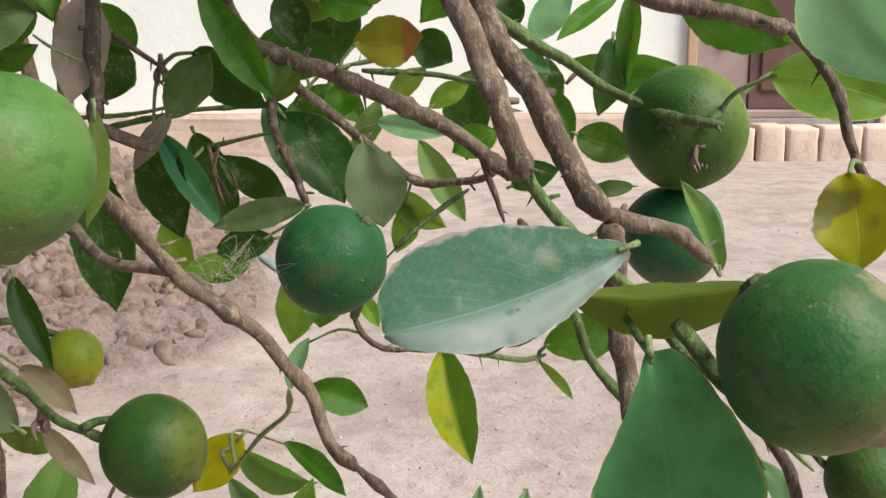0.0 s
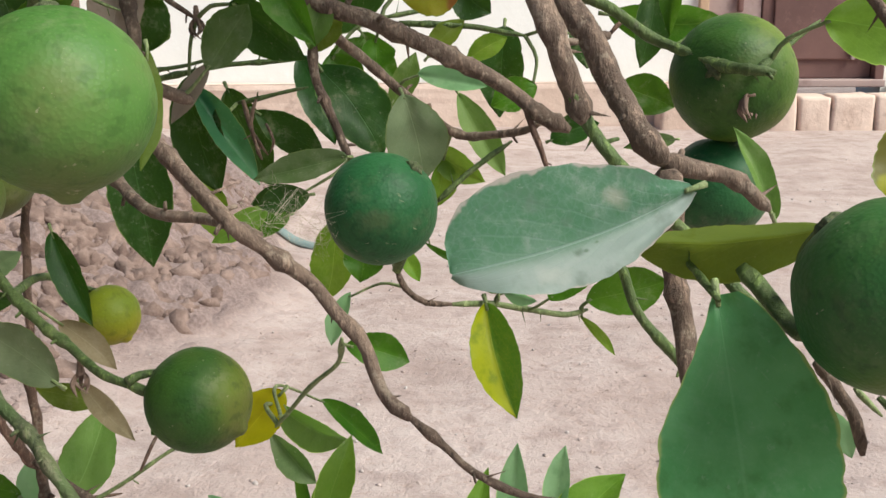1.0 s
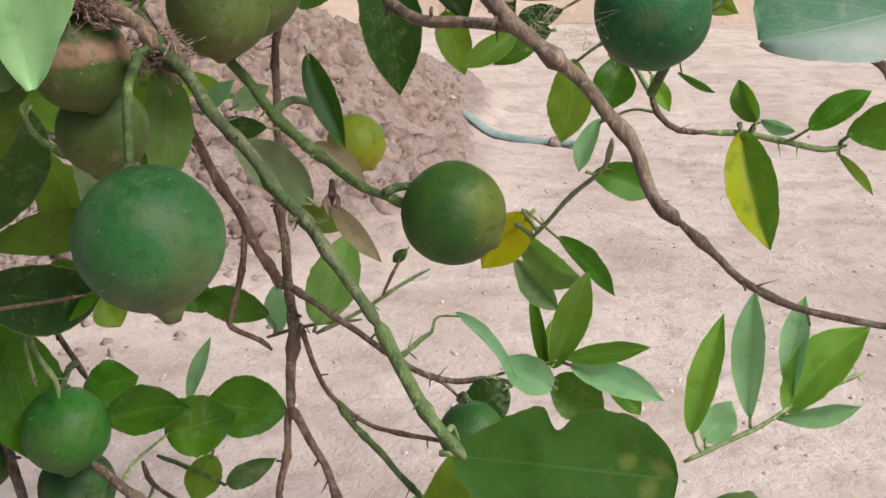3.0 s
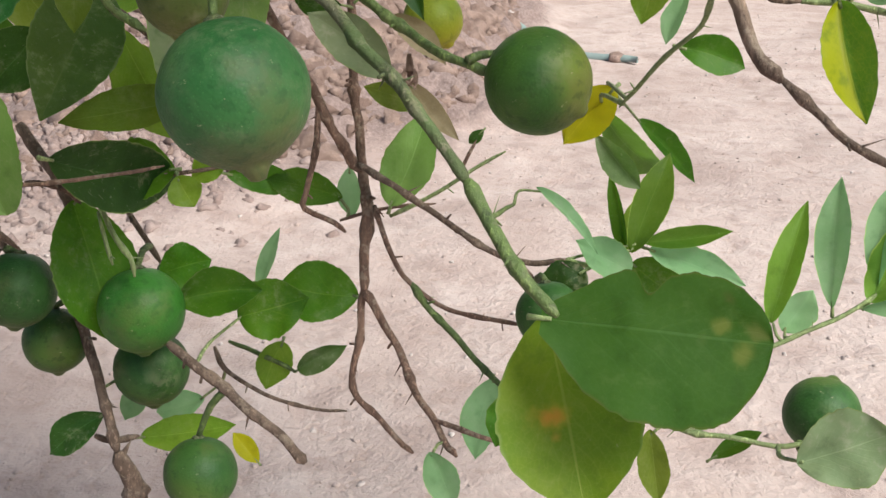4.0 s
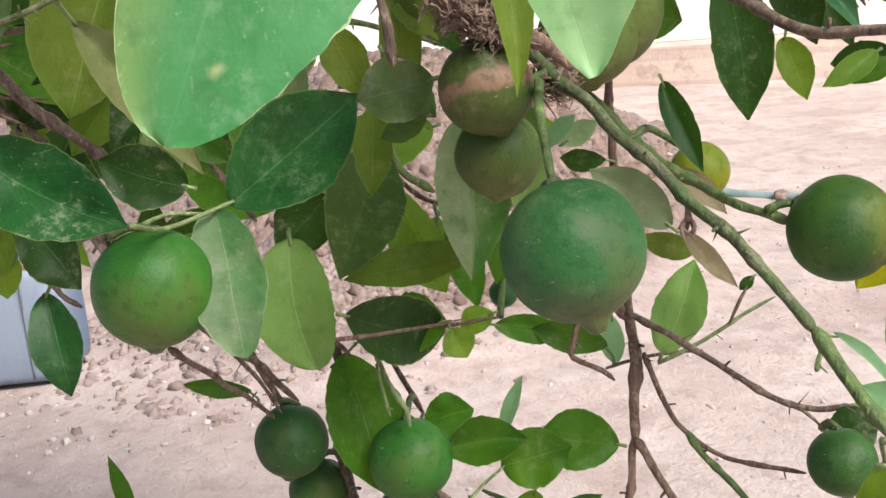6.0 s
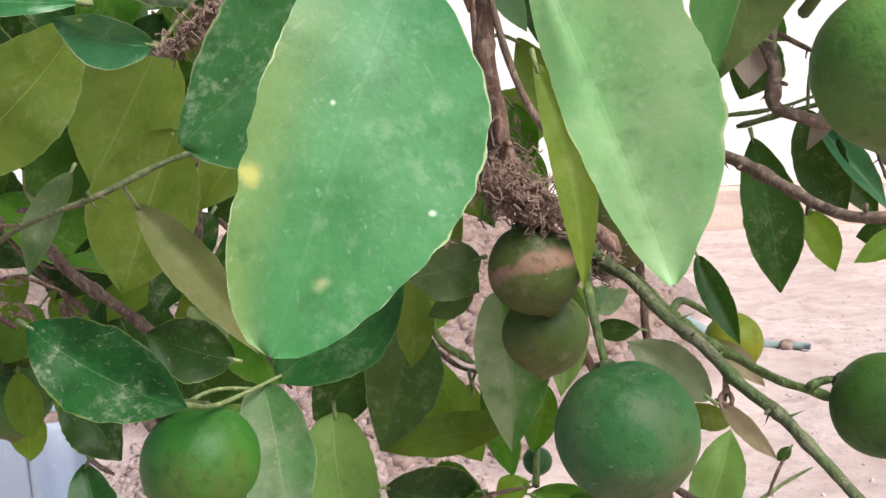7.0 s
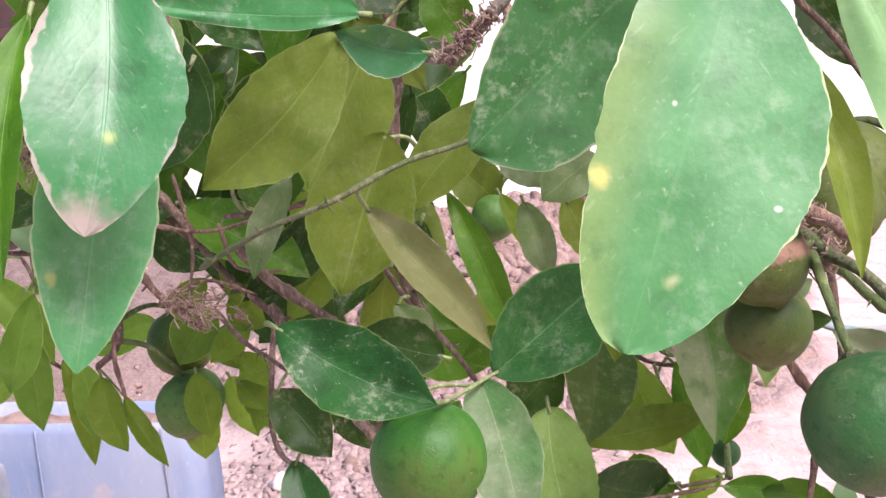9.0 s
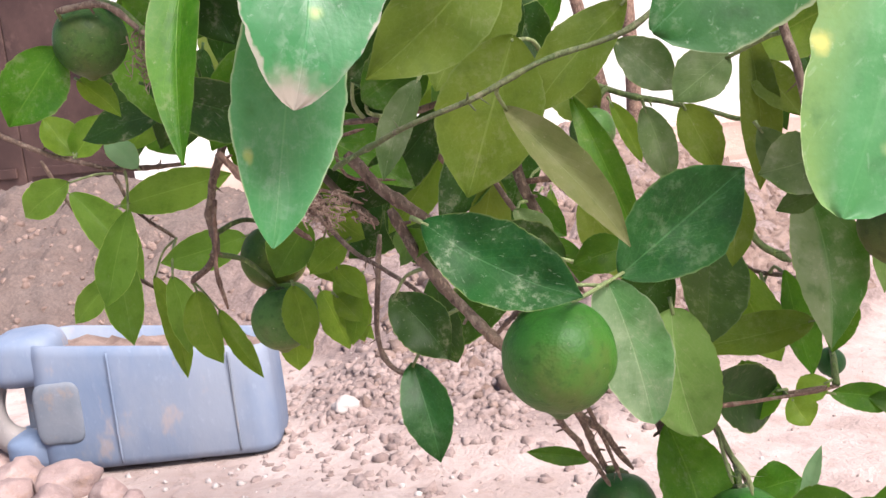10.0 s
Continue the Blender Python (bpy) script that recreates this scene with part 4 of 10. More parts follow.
    # ribs down the front, and the moulded grip at the end
    for x in (0.105, 0.255):
        mesh_object("seam", *tube(smooth_line([(x, -0.001, 0.008), (x, -0.0025, 0.06), (x, -0.001, (H - 0.006) * (1.24 - 0.24 * x / L))], 0.01), lambda t, a: 0.0016, 6),
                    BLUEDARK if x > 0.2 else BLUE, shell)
    top = H * 1.24
    mesh_object("shoulder", *pillow((-0.056, 0.008, top - 0.060), (0.034, 0.100, top + 0.012), 3.4, 4), BLUE, can, "rounded pale blue shoulder")
    mesh_object("foot", *pillow((-0.050, 0.006, 0.001), (0.026, 0.100, 0.052), 3.2, 8), BLUE, can)
    # solid dark block and thin panel, coloured as the shade of a moulded recess
    part("shade_block", block((-0.026, 0.050, 0.044), (0.010, 0.100, top - 0.046), 0.006, 0.002, 2, 7), BLUEDARK, can, "dark filler block standing for shade behind the grip")
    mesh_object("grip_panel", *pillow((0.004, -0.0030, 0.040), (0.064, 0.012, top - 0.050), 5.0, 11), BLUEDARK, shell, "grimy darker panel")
    gl = smooth_line([(-0.020, 0.045, top - 0.010), (-0.050, 0.042, top - 0.035), (-0.062, 0.040, 0.085), (-0.056, 0.045, 0.050), (-0.030, 0.05, 0.028)], 0.006)
    mesh_object("handle", *tube(gl, lambda t, a: 0.019 - 0.003 * math.sin(t * 3.1) + 0.002 * math.cos(2 * a + t * 9), 14), DUSTPLASTIC, can, "dust caked handle")
    # soil inside
    nx, ny = 22, 12
    sv = [(0.012 + (L - 0.024) * i / nx, 0.012 + (D - 0.024) * j / ny,
           0.124 * (1.24 - 0.24 * i / nx) + 0.010 * noise.noise(Vector((i * 0.5, j * 0.5, 1))) + 0.006 * noise.noise(Vector((i * 1.3, j * 1.3, 6)))) for j in range(ny + 1) for i in range(nx + 1)]
    sf = [(j * (nx + 1) + i, j * (nx + 1) + i + 1, (j + 1) * (nx + 1) + i + 1, (j + 1) * (nx + 1) + i) for j in range(ny) for i in range(nx)]
    mesh_object("soil", sv, sf, CLOD, can, "brown soil filling the can")


make_can()


# ---- the lime tree ----
tree = new("lime_tree")
tagged(tree, "thorny lime tree with green and yellowing dusty leaves", "tree")
_rnd = random.Random(11)


def branch(name, kind, r0, r1, *points, thorns=None, knots=True):
    """A limb through the points, thicker at its nodes, with thorns."""
    line = smooth_line(points, 0.0025 if r0 > 0.0015 else 0.004)
    total = sum((line[i + 1] - line[i]).length for i in range(len(line) - 1))
    seed = _rnd.random() * 40
    # slight crooks between the nodes
    for i in range(2, len(line) - 2):
        s = i / len(line) * total * 55 + seed
        line[i] = line[i] + Vector((noise.noise((s, 0, 0)), noise.noise((s, 7, 0)), noise.noise((s, 0, 7)))) * min(r0 * 0.55, 0.0014)
    nodes = [_rnd.random() for _ in range(max(1, int(total / 0.022)))] if knots else []

    def radius(t, a):
        r = r0 + (r1 - r0) * t
        for k in nodes:
            r *= 1 + 0.32 * math.exp(-((t - k) * total / 0.0021) ** 2)
        r *= 1 - 0.55 * max(0.0, (t - 0.97) / 0.03) - 0.35 * max(0.0, (0.02 - t) / 0.02)
        s = t * total
        return r * (1 + 0.20 * noise.noise(Vector((s * 90 + seed, math.cos(a) * 1.2, math.sin(a) * 1.2)))
                    + 0.13 * noise.noise(Vector((s * 260 + seed, math.cos(a) * 2.6, math.sin(a) * 2.6))))

    limb = mesh_object(name, *tube(line, radius, 14 if r0 > 0.002 else 8), BARK[kind], tree)
    count = thorns if thorns is not None else int(total / 0.020)
    for _ in range(count):
        i = _rnd.randrange(1, len(line) - 1)
        d = (line[i + 1] - line[i - 1]).normalized()
        out = d.cross(Vector((_rnd.uniform(-1, 1), _rnd.uniform(-1, 1), _rnd.uniform(-1, 1)))).normalized()
        r = r0 + (r1 - r0) * i / len(line)
        if _rnd.random() < 0.55:
            mesh_object("thorn", *spike(line[i] + out * r * 0.7, out + d * 0.5, _rnd.uniform(0.004, 0.009), r * 0.35), BARK[kind], limb)
        else:
            stub = [line[i] + out * r * 0.5, line[i] + out * (r + 0.0015) + d * 0.0006, line[i] + out * (r + 0.003) + d * 0.0012]
            mesh_object("spur", *tube(stub, lambda t, a: r * 0.42 * (1 - 0.3 * t), 6), BARK[kind], limb)
    return limb


def rounded(edge, n):
    """Half widths at n + 1 steps along a blade, through (place, width) pairs, with smooth turns and a round end."""
    at = [q[0] for q in edge] + [1.0]
    sq = [q[1] ** 2 for q in edge] + [0.0]
    fine = np.interp(np.linspace(-0.06, 1.06, 225), at, sq)
    soft = np.convolve(fine, np.hanning(19) / np.hanning(19).sum(), "same")
    out = np.sqrt(np.maximum(np.interp(np.linspace(0, 1, n + 1), np.linspace(-0.06, 1.06, 225), soft), 1e-6))
    out[-1] = 0.012
    return out


def leaf(kind, base, tip, facing, width, fold=14, bend=0.05, root=None, blunt=0.62, skew=0.0, full=None, store=None, notch=None, rim=None):
    """A leaf blade from base to tip, folded along its midrib and arched, with a short stalk."""
    b, t, f = Vector(base), Vector(tip), Vector(facing)
    along = t - b
    length = along.length
    along.normalize()
    across = along.cross(f).normalized()
    up = across.cross(along)
    seed = _rnd.random() * 60
    lift = math.tan(radians(fold))
    twist = _rnd.uniform(-0.35, 0.35) if width < 0.035 else 0.0
    droop = _rnd.uniform(-0.05, 0.09) if width < 0.035 else 0.0
    nu, half = (64, 6) if rim else (48, 6) if width > 0.03 else (36, 4)
    sharp = 0.0 if full or blunt != 0.62 else 0.30
    full = full or 0.40 + 0.10 * _rnd.random()
    bow = length * _rnd.uniform(-0.05, 0.05) if width < 0.035 else 0.0
    sides = [rounded(edge, nu) for edge in rim] if rim else None
    verts, uvs, faces = [], [], []
    wide = 2 * half + 1
    for i in range(nu + 1):
        u = i / nu
        # broadest a little below the middle, drawn to a blunt point
        s = u ** (math.log(0.5) / math.log(full + 0.05))
        w = 0.5 * width * max(0.0, math.sin(math.pi * s)) ** (blunt + sharp * max(0.0, u - full) / (1 - full))
        w = max(w, width * 0.012)
        w *= 1 + (0.05 if width < 0.03 else 0.02) * noise.noise(Vector((u * 9, seed, 0)))
        for k in range(-half, half + 1):
            v = k / half
            crimp = (1 + 0.012 * math.sin(u * 60 + seed) + 0.03 * noise.noise(Vector((u * 30, seed, v)))) if abs(k) == half else 1.0
            if rim:
                w = length * sides[0 if k > 0 else 1][i]
            x = v * w * crimp * (1 + skew * (1 if k > 0 else -1)) * (1 + (0.06 if width < 0.03 else 0.025) * noise.noise(Vector((u * 4, seed, 3.0 if k > 0 else 8.0))))
            if notch and k * notch[1] > 0:
                x *= 1 - notch[2] * abs(v) * math.exp(-((u - notch[0]) / notch[3]) ** 4)
            z = abs(v) ** 1.2 * w * lift - bend * length * (4 * (u - 0.5) ** 2 - 1) * 0.5
            z += (0.035 if width > 0.03 else 0.075) * width * noise.noise(Vector((u * 3.2, v * 1.3, seed))) + (0.02 if width < 0.03 else 0.008) * width * abs(v) ** 2 * math.sin(u * 15 + seed * (1 if k > 0 else 2))
            z += twist * (u - 0.4) * x - droop * length * max(0.0, u - 0.55) ** 2 * 4
            verts.append(b + along * (u * length) + across * (x + bow * 4 * u * (1 - u)) + up * z)
            uvs.append((u, 0.5 + 0.5 * v))
    for i in range(nu):
        for k in range(wide - 1):
            a = i * wide + k
            faces.append((a, a + 1, a + wide + 1, a + wide))
    # stalk
    r = min(0.0007, 0.022 * width + 0.00028)
    st = [b + along * 0.003, b - along * 0.001 - up * 0.0003, b - along * min(0.004, 0.08 * length) - up * 0.001]
    if root and (Vector(root) - b).dot(along) < 0.3 * (Vector(root) - b).length:
        e = Vector(root)
        st = smooth_line([b + along * 0.002, (b + e) / 2 - along * (e - b).length * 0.12 - up * 0.0008, e], 0.003)
    sv, sf = tube(st, lambda q, a: r * (1 + 0.5 * q), 6)
    if store is not None:
        k = len(verts)
        verts += sv
        uvs += [(0.02, 0.5)] * len(sv)
        faces += [tuple(i + k for i in q) for q in sf]
        n0 = len(store[0])
        store[0].extend(verts)
        store[1].extend(tuple(i + n0 for i in q) for q in faces)
        store[2].extend(uvs)
        return None
    blade = mesh_object("leaf", verts, faces, LEAF[kind], tree, uvs=uvs)
    mesh_object("leaf_stalk", sv, sf, BARK["fresh"], blade)
    return blade


CROWN_FILL = {}


def inner_leaf(kind, *args, **kw):
    """A leaf deep in the crown, or of the unseen canopy added for shade: those of one kind share a mesh."""
    leaf(kind, *args, store=CROWN_FILL.setdefault(kind, ([], [], [])), **kw)


def lime(kind, centre, radius, tip, stalk, label, nipple=0.075):
    """A fruit with its nipple towards tip, the calyx opposite and a stalk that runs to a point of the tree."""
    c, tipway = Vector(centre), Vector(tip).normalized()
    fruit = new("lime")
    fruit.location = c
    tagged(fruit, label, "lime", "limes on the tree")
    q = tipway.to_track_quat('Z', 'Y').to_matrix()
    seed = _rnd.random() * 30
    nv, nu = 36, 40
    verts, faces = [], []
    for j in range(nv + 1):
        th = math.pi * j / nv
        for i in range(nu):
            ph = 2 * math.pi * i / nu
            d = Vector((math.sin(th) * math.cos(ph), math.sin(th) * math.sin(ph), math.cos(th)))
            k = 1 + nipple * math.exp(-(th / 0.16) ** 4) + 0.02 * math.exp(-(th / 0.36) ** 2) - 0.05 * math.exp(-((math.pi - th) / 0.25) ** 2)
            k -= 0.012 * math.exp(-((th - 0.26) / 0.08) ** 2)
            k += 0.022 * noise.noise(d * 1.7 + Vector((seed, 0, 0))) + 0.004 * noise.noise(d * 9 + Vector((seed, 0, 0)))
            verts.append(d * radius * k)
    for j in range(nv):
        for i in range(nu):
            p = (i + 1) % nu
            faces.append((j * nu + i, (j + 1) * nu + i, (j + 1) * nu + p, j * nu + p))
    rind = mesh_object("rind", verts, faces, RIND[kind], fruit)
    rind.rotation_euler = q.to_euler()
    back = q @ Vector((0, 0, -radius * 0.94))
    store = ([], [])
    add_mesh(store, tube([back, back - tipway * radius * 0.06, back - tipway * radius * 0.10],
                         lambda t, a: radius * (0.16 - 0.07 * t) * (1 + 0.30 * math.cos(a * 5)), 20))
    mesh_object("calyx", store[0], store[1], BARK["twig"], fruit, "greenish brown calyx")
    if stalk:
        s = Vector(stalk) - c
        m = (back + s) / 2 - tipway * (s - back).length * 0.15
        mesh_object("stalk", *tube(smooth_line([back - tipway * radius * 0.05, m, s], 0.004), lambda t, a: 0.0013 + 0.0006 * t, 7), BARK["green"], fruit)
    return fruit


branch("limb", "bark", 0.0035, 0.0029, (0.0017, 0.3139, 0.4983), (0.0043, 0.3073, 0.4905), (0.0102, 0.3045, 0.4769), (0.0156, 0.3014, 0.4617), (0.0206, 0.3042, 0.4505), (0.0233, 0.3027, 0.4428))
branch("limb", "green", 0.0020, 0.0018, (0.0190, 0.3040, 0.4545), (0.0233, 0.3029, 0.4441), (0.0316, 0.3006, 0.4328), (0.0425, 0.3035, 0.4218), (0.0529, 0.3064, 0.4112), (0.0633, 0.2990, 0.3999), (0.0720, 0.2874, 0.3928), (0.0787, 0.2717, 0.3909))
branch("limb", "bark", 0.0043, 0.0036, (0.0070, 0.3397, 0.4994), (0.0146, 0.3363, 0.4827), (0.0278, 0.3275, 0.4647), (0.0337, 0.3249, 0.4516), (0.0406, 0.3172, 0.4391), (0.0485, 0.3153, 0.4298))
branch("limb", "bark", 0.0030, 0.0020, (0.0472, 0.3156, 0.4311), (0.0579, 0.3200, 0.4276), (0.0707, 0.3243, 0.4235), (0.0822, 0.3274, 0.4142))
branch("limb", "bark", 0.0034, 0.0034, (0.0485, 0.3151, 0.4286), (0.0513, 0.3172, 0.4138), (0.0529, 0.3187, 0.3960), (0.0558, 0.3149, 0.3777), (0.0588, 0.3115, 0.3610))
branch("twig", "green", 0.0024, 0.0018, (0.0143, 0.4304, 0.4937), (0.0294, 0.4280, 0.4821), (0.0462, 0.4208, 0.4716), (0.0668, 0.4132, 0.4594), (0.0806, 0.3966, 0.4533), (0.0898, 0.3832, 0.4522), (0.0975, 0.3809, 0.4513))
branch("twig", "green", 0.0015, 0.0008, (0.0934, 0.3863, 0.4524), (0.1090, 0.4128, 0.4573), (0.1178, 0.4191, 0.4632), (0.1258, 0.4251, 0.4677))
branch("limb", "bark", 0.0034, 0.0028, (-0.0833, 0.4113, 0.5004), (-0.0730, 0.4076, 0.4822), (-0.0647, 0.4063, 0.4757), (-0.0462, 0.4052, 0.4701), (-0.0297, 0.4038, 0.4636), (-0.0092, 0.4069, 0.4535), (0.0076, 0.4100, 0.4438), (0.0203, 0.4081, 0.4345), (0.0308, 0.4070, 0.4287))
branch("dry_limb", "dry", 0.0014, 0.0009, (0.0139, 0.4088, 0.4376), (0.0177, 0.4069, 0.4283), (0.0203, 0.4054, 0.4211), (0.0230, 0.4037, 0.4128))
branch("limb", "bark", 0.0021, 0.0014, (-0.0582, 0.4243, 0.4640), (-0.0496, 0.4329, 0.4559), (-0.0368, 0.4357, 0.4446), (-0.0281, 0.4391, 0.4364), (-0.0213, 0.4380, 0.4308), (-0.0077, 0.4364, 0.4231), (0.0102, 0.4267, 0.4255), (0.0208, 0.4174, 0.4301))
branch("limb", "bark", 0.0017, 0.0016, (-0.0639, 0.4086, 0.4617), (-0.0614, 0.4056, 0.4474), (-0.0568, 0.4077, 0.4325), (-0.0505, 0.4050, 0.4190))
branch("limb", "bark", 0.0031, 0.0024, (-0.1365, 0.4422, 0.5015), (-0.1360, 0.4322, 0.4777), (-0.1329, 0.4241, 0.4630), (-0.1329, 0.4213, 0.4492), (-0.1253, 0.4203, 0.4443), (-0.1115, 0.4242, 0.4380))
branch("twig", "green", 0.0014, 0.0010, (-0.1531, 0.5010, 0.4396), (-0.1247, 0.5022, 0.4454), (-0.1041, 0.5028, 0.4482), (-0.0809, 0.5031, 0.4497))
branch("twig", "green", 0.0012, 0.0007, (-0.1093, 0.4992, 0.4305), (-0.0912, 0.5000, 0.4346), (-0.0770, 0.5006, 0.4376))
branch("twig", "green", 0.0013, 0.0011, (-0.0349, 0.4758, 0.4663), (-0.0058, 0.4755, 0.4646), (0.0184, 0.4747, 0.4608))
branch("twig", "green", 0.0011, 0.0009, (-0.0397, 0.4763, 0.4687), (-0.0208, 0.4872, 0.4720), (-0.0035, 0.4876, 0.4739))
branch("limb", "bark", 0.0014, 0.0010, (-0.1366, 0.4586, 0.4819), (-0.1238, 0.4570, 0.4739), (-0.1157, 0.4558, 0.4682))
branch("limb", "bark", 0.0033, 0.0023, (0.0568, 0.3700, 0.4979), (0.0761, 0.3637, 0.4918), (0.0931, 0.3578, 0.4882), (0.1111, 0.3570, 0.4840))
branch("limb", "bark", 0.0020, 0.0015, (0.1102, 0.3572, 0.4852), (0.1201, 0.3549, 0.4737), (0.1273, 0.3524, 0.4614), (0.1291, 0.3502, 0.4507), (0.1346, 0.3477, 0.4384), (0.1454, 0.3448, 0.4242))
branch("limb", "bark", 0.0013, 0.0011, (-0.0332, 0.3968, 0.3786), (-0.0304, 0.4002, 0.3706), (-0.0225, 0.4040, 0.3641), (-0.0117, 0.4038, 0.3633))
branch("twig", "fresh", 0.0012, 0.0011, (-0.0128, 0.4038, 0.3633), (0.0013, 0.4087, 0.3623), (0.0146, 0.4131, 0.3587), (0.0331, 0.4224, 0.3539), (0.0415, 0.4275, 0.3543))
branch("twig", "green", 0.0019, 0.0017, (0.0462, 0.3879, 0.3853), (0.0507, 0.3854, 0.3731), (0.0559, 0.3834, 0.3630), (0.0672, 0.3808, 0.3505), (0.0754, 0.3789, 0.3408))
branch("twig", "fresh", 0.0008, 0.0007, (-0.0449, 0.3054, 0.3810), (-0.0476, 0.3183, 0.3693), (-0.0593, 0.3308, 0.3553), (-0.0713, 0.3427, 0.3387))
branch("twig", "green", 0.0012, 0.0010, (-0.0182, 0.4116, 0.4015), (-0.0052, 0.4140, 0.4131), (0.0100, 0.4161, 0.4237))
branch("limb", "bark", 0.0024, 0.0019, (-0.1034, 0.3168, 0.4415), (-0.0896, 0.3099, 0.4292), (-0.0763, 0.3030, 0.4171), (-0.0659, 0.3066, 0.4061), (-0.0536, 0.3109, 0.3967), (-0.0471, 0.3093, 0.3881), (-0.0398, 0.3076, 0.3787), (-0.0328, 0.3049, 0.3660), (-0.0252, 0.3033, 0.3569))
branch("limb", "bark", 0.0013, 0.0009, (-0.0260, 0.3036, 0.3582), (-0.0135, 0.3021, 0.3472), (-0.0067, 0.3014, 0.3412), (0.0076, 0.3013, 0.3340), (0.0251, 0.3027, 0.3300), (0.0473, 0.3045, 0.3254), (0.0665, 0.3043, 0.3150))
branch("limb", "bark", 0.0023, 0.0017, (-0.1656, 0.4011, 0.4368), (-0.1395, 0.3806, 0.4256), (-0.1192, 0.3589, 0.4136), (-0.1033, 0.3443, 0.4096), (-0.0796, 0.3270, 0.4107), (-0.0675, 0.3072, 0.4091))
branch("twig", "green", 0.0022, 0.0015, (-0.2027, 0.4106, 0.3936), (-0.1896, 0.4037, 0.3828), (-0.1708, 0.3907, 0.3674), (-0.1498, 0.3761, 0.3560), (-0.1339, 0.3620, 0.3513), (-0.1137, 0.3535, 0.3455))
branch("limb", "twig", 0.0022, 0.0017, (-0.2048, 0.3468, 0.4130), (-0.1891, 0.3341, 0.4000), (-0.1754, 0.3213, 0.3921), (-0.1615, 0.3105, 0.3803), (-0.1424, 0.2985, 0.3660), (-0.1254, 0.2842, 0.3530), (-0.1139, 0.2768, 0.3417), (-0.1070, 0.2720, 0.3340))
branch("twig", "green", 0.0019, 0.0018, (-0.1073, 0.2722, 0.3348), (-0.0983, 0.2645, 0.3232), (-0.0893, 0.2575, 0.3136), (-0.0797, 0.2513, 0.3060))
branch("dry_limb", "dry", 0.0018, 0.0024, (-0.1973, 0.4674, 0.3828), (-0.1936, 0.4541, 0.3457), (-0.1918, 0.4439, 0.3179), (-0.1889, 0.4392, 0.3040), (-0.1874, 0.4355, 0.2935), (-0.1850, 0.4311, 0.2807), (-0.1830, 0.4245, 0.2622), (-0.1827, 0.4140, 0.2344))
branch("dry_limb", "dry", 0.0018, 0.0013, (-0.1828, 0.4148, 0.2367), (-0.1848, 0.4111, 0.2136), (-0.1884, 0.4076, 0.1919), (-0.1758, 0.4046, 0.1775), (-0.1601, 0.4024, 0.1635))
branch("dry_limb", "dry", 0.0020, 0.0014, (-0.1823, 0.4145, 0.2355), (-0.1754, 0.4119, 0.2250), (-0.1670, 0.4089, 0.2128), (-0.1563, 0.3950, 0.1992), (-0.1444, 0.3833, 0.1908), (-0.1336, 0.3718, 0.1835))
branch("dry_limb", "dry", 0.0012, 0.0009, (-0.1445, 0.3839, 0.1924), (-0.1284, 0.3761, 0.1921), (-0.1122, 0.3777, 0.1879))
branch("dry_limb", "dry", 0.0021, 0.0020, (-0.2267, 0.4239, 0.3696), (-0.2204, 0.4206, 0.3575), (-0.2135, 0.4214, 0.3418), (-0.2027, 0.4218, 0.3227), (-0.1940, 0.4216, 0.3034), (-0.1869, 0.4321, 0.2842))
branch("limb", "bark", 0.0016, 0.0012, (-0.1870, 0.4284, 0.2888), (-0.1681, 0.4143, 0.2849), (-0.1525, 0.4092, 0.2775), (-0.1371, 0.4039, 0.2699), (-0.1230, 0.4033, 0.2610), (-0.1092, 0.4048, 0.2577), (-0.0944, 0.4080, 0.2584))
branch("limb", "bark", 0.0010, 0.0007, (-0.1230, 0.4035, 0.2615), (-0.1126, 0.4038, 0.2569), (-0.1054, 0.4028, 0.2503))
branch("dry_limb", "dry", 0.0013, 0.0009, (-0.1789, 0.4236, 0.2720), (-0.1706, 0.4139, 0.2566), (-0.1603, 0.4106, 0.2424), (-0.1443, 0.4097, 0.2317), (-0.1116, 0.4044, 0.2293))
branch("twig", "green", 0.0016, 0.0013, (-0.1603, 0.4106, 0.2424), (-0.1477, 0.4076, 0.2279), (-0.1326, 0.4047, 0.2124), (-0.1123, 0.3930, 0.1996))
branch("limb", "bark", 0.0022, 0.0022, (-0.2705, 0.3984, 0.2108), (-0.2537, 0.3970, 0.1982), (-0.2382, 0.3955, 0.1861), (-0.2252, 0.3944, 0.1764), (-0.2070, 0.3916, 0.1596))
branch("limb", "bark", 0.0026, 0.0022, (-0.3309, 0.4225, 0.2197), (-0.3225, 0.4165, 0.1995), (-0.3164, 0.4119, 0.1843), (-0.3116, 0.4071, 0.1692), (-0.3053, 0.4007, 0.1490))
branch("limb", "bark", 0.0013, 0.0008, (-0.2743, 0.4522, 0.1826), (-0.2682, 0.4492, 0.1713), (-0.2481, 0.4488, 0.1598), (-0.2283, 0.4502, 0.1531), (-0.2073, 0.4537, 0.1512))
branch("limb", "bark", 0.0013, 0.0014, (-0.3057, 0.4290, 0.2809), (-0.2994, 0.4322, 0.2574), (-0.2888, 0.4358, 0.2328))
branch("dry_limb", "dry", 0.0015, 0.0011, (-0.2065, 0.4402, 0.3158), (-0.2060, 0.4332, 0.2973), (-0.2097, 0.4242, 0.2754), (-0.2103, 0.4218, 0.2696), (-0.1969, 0.4222, 0.2636), (-0.1918, 0.4217, 0.2595))
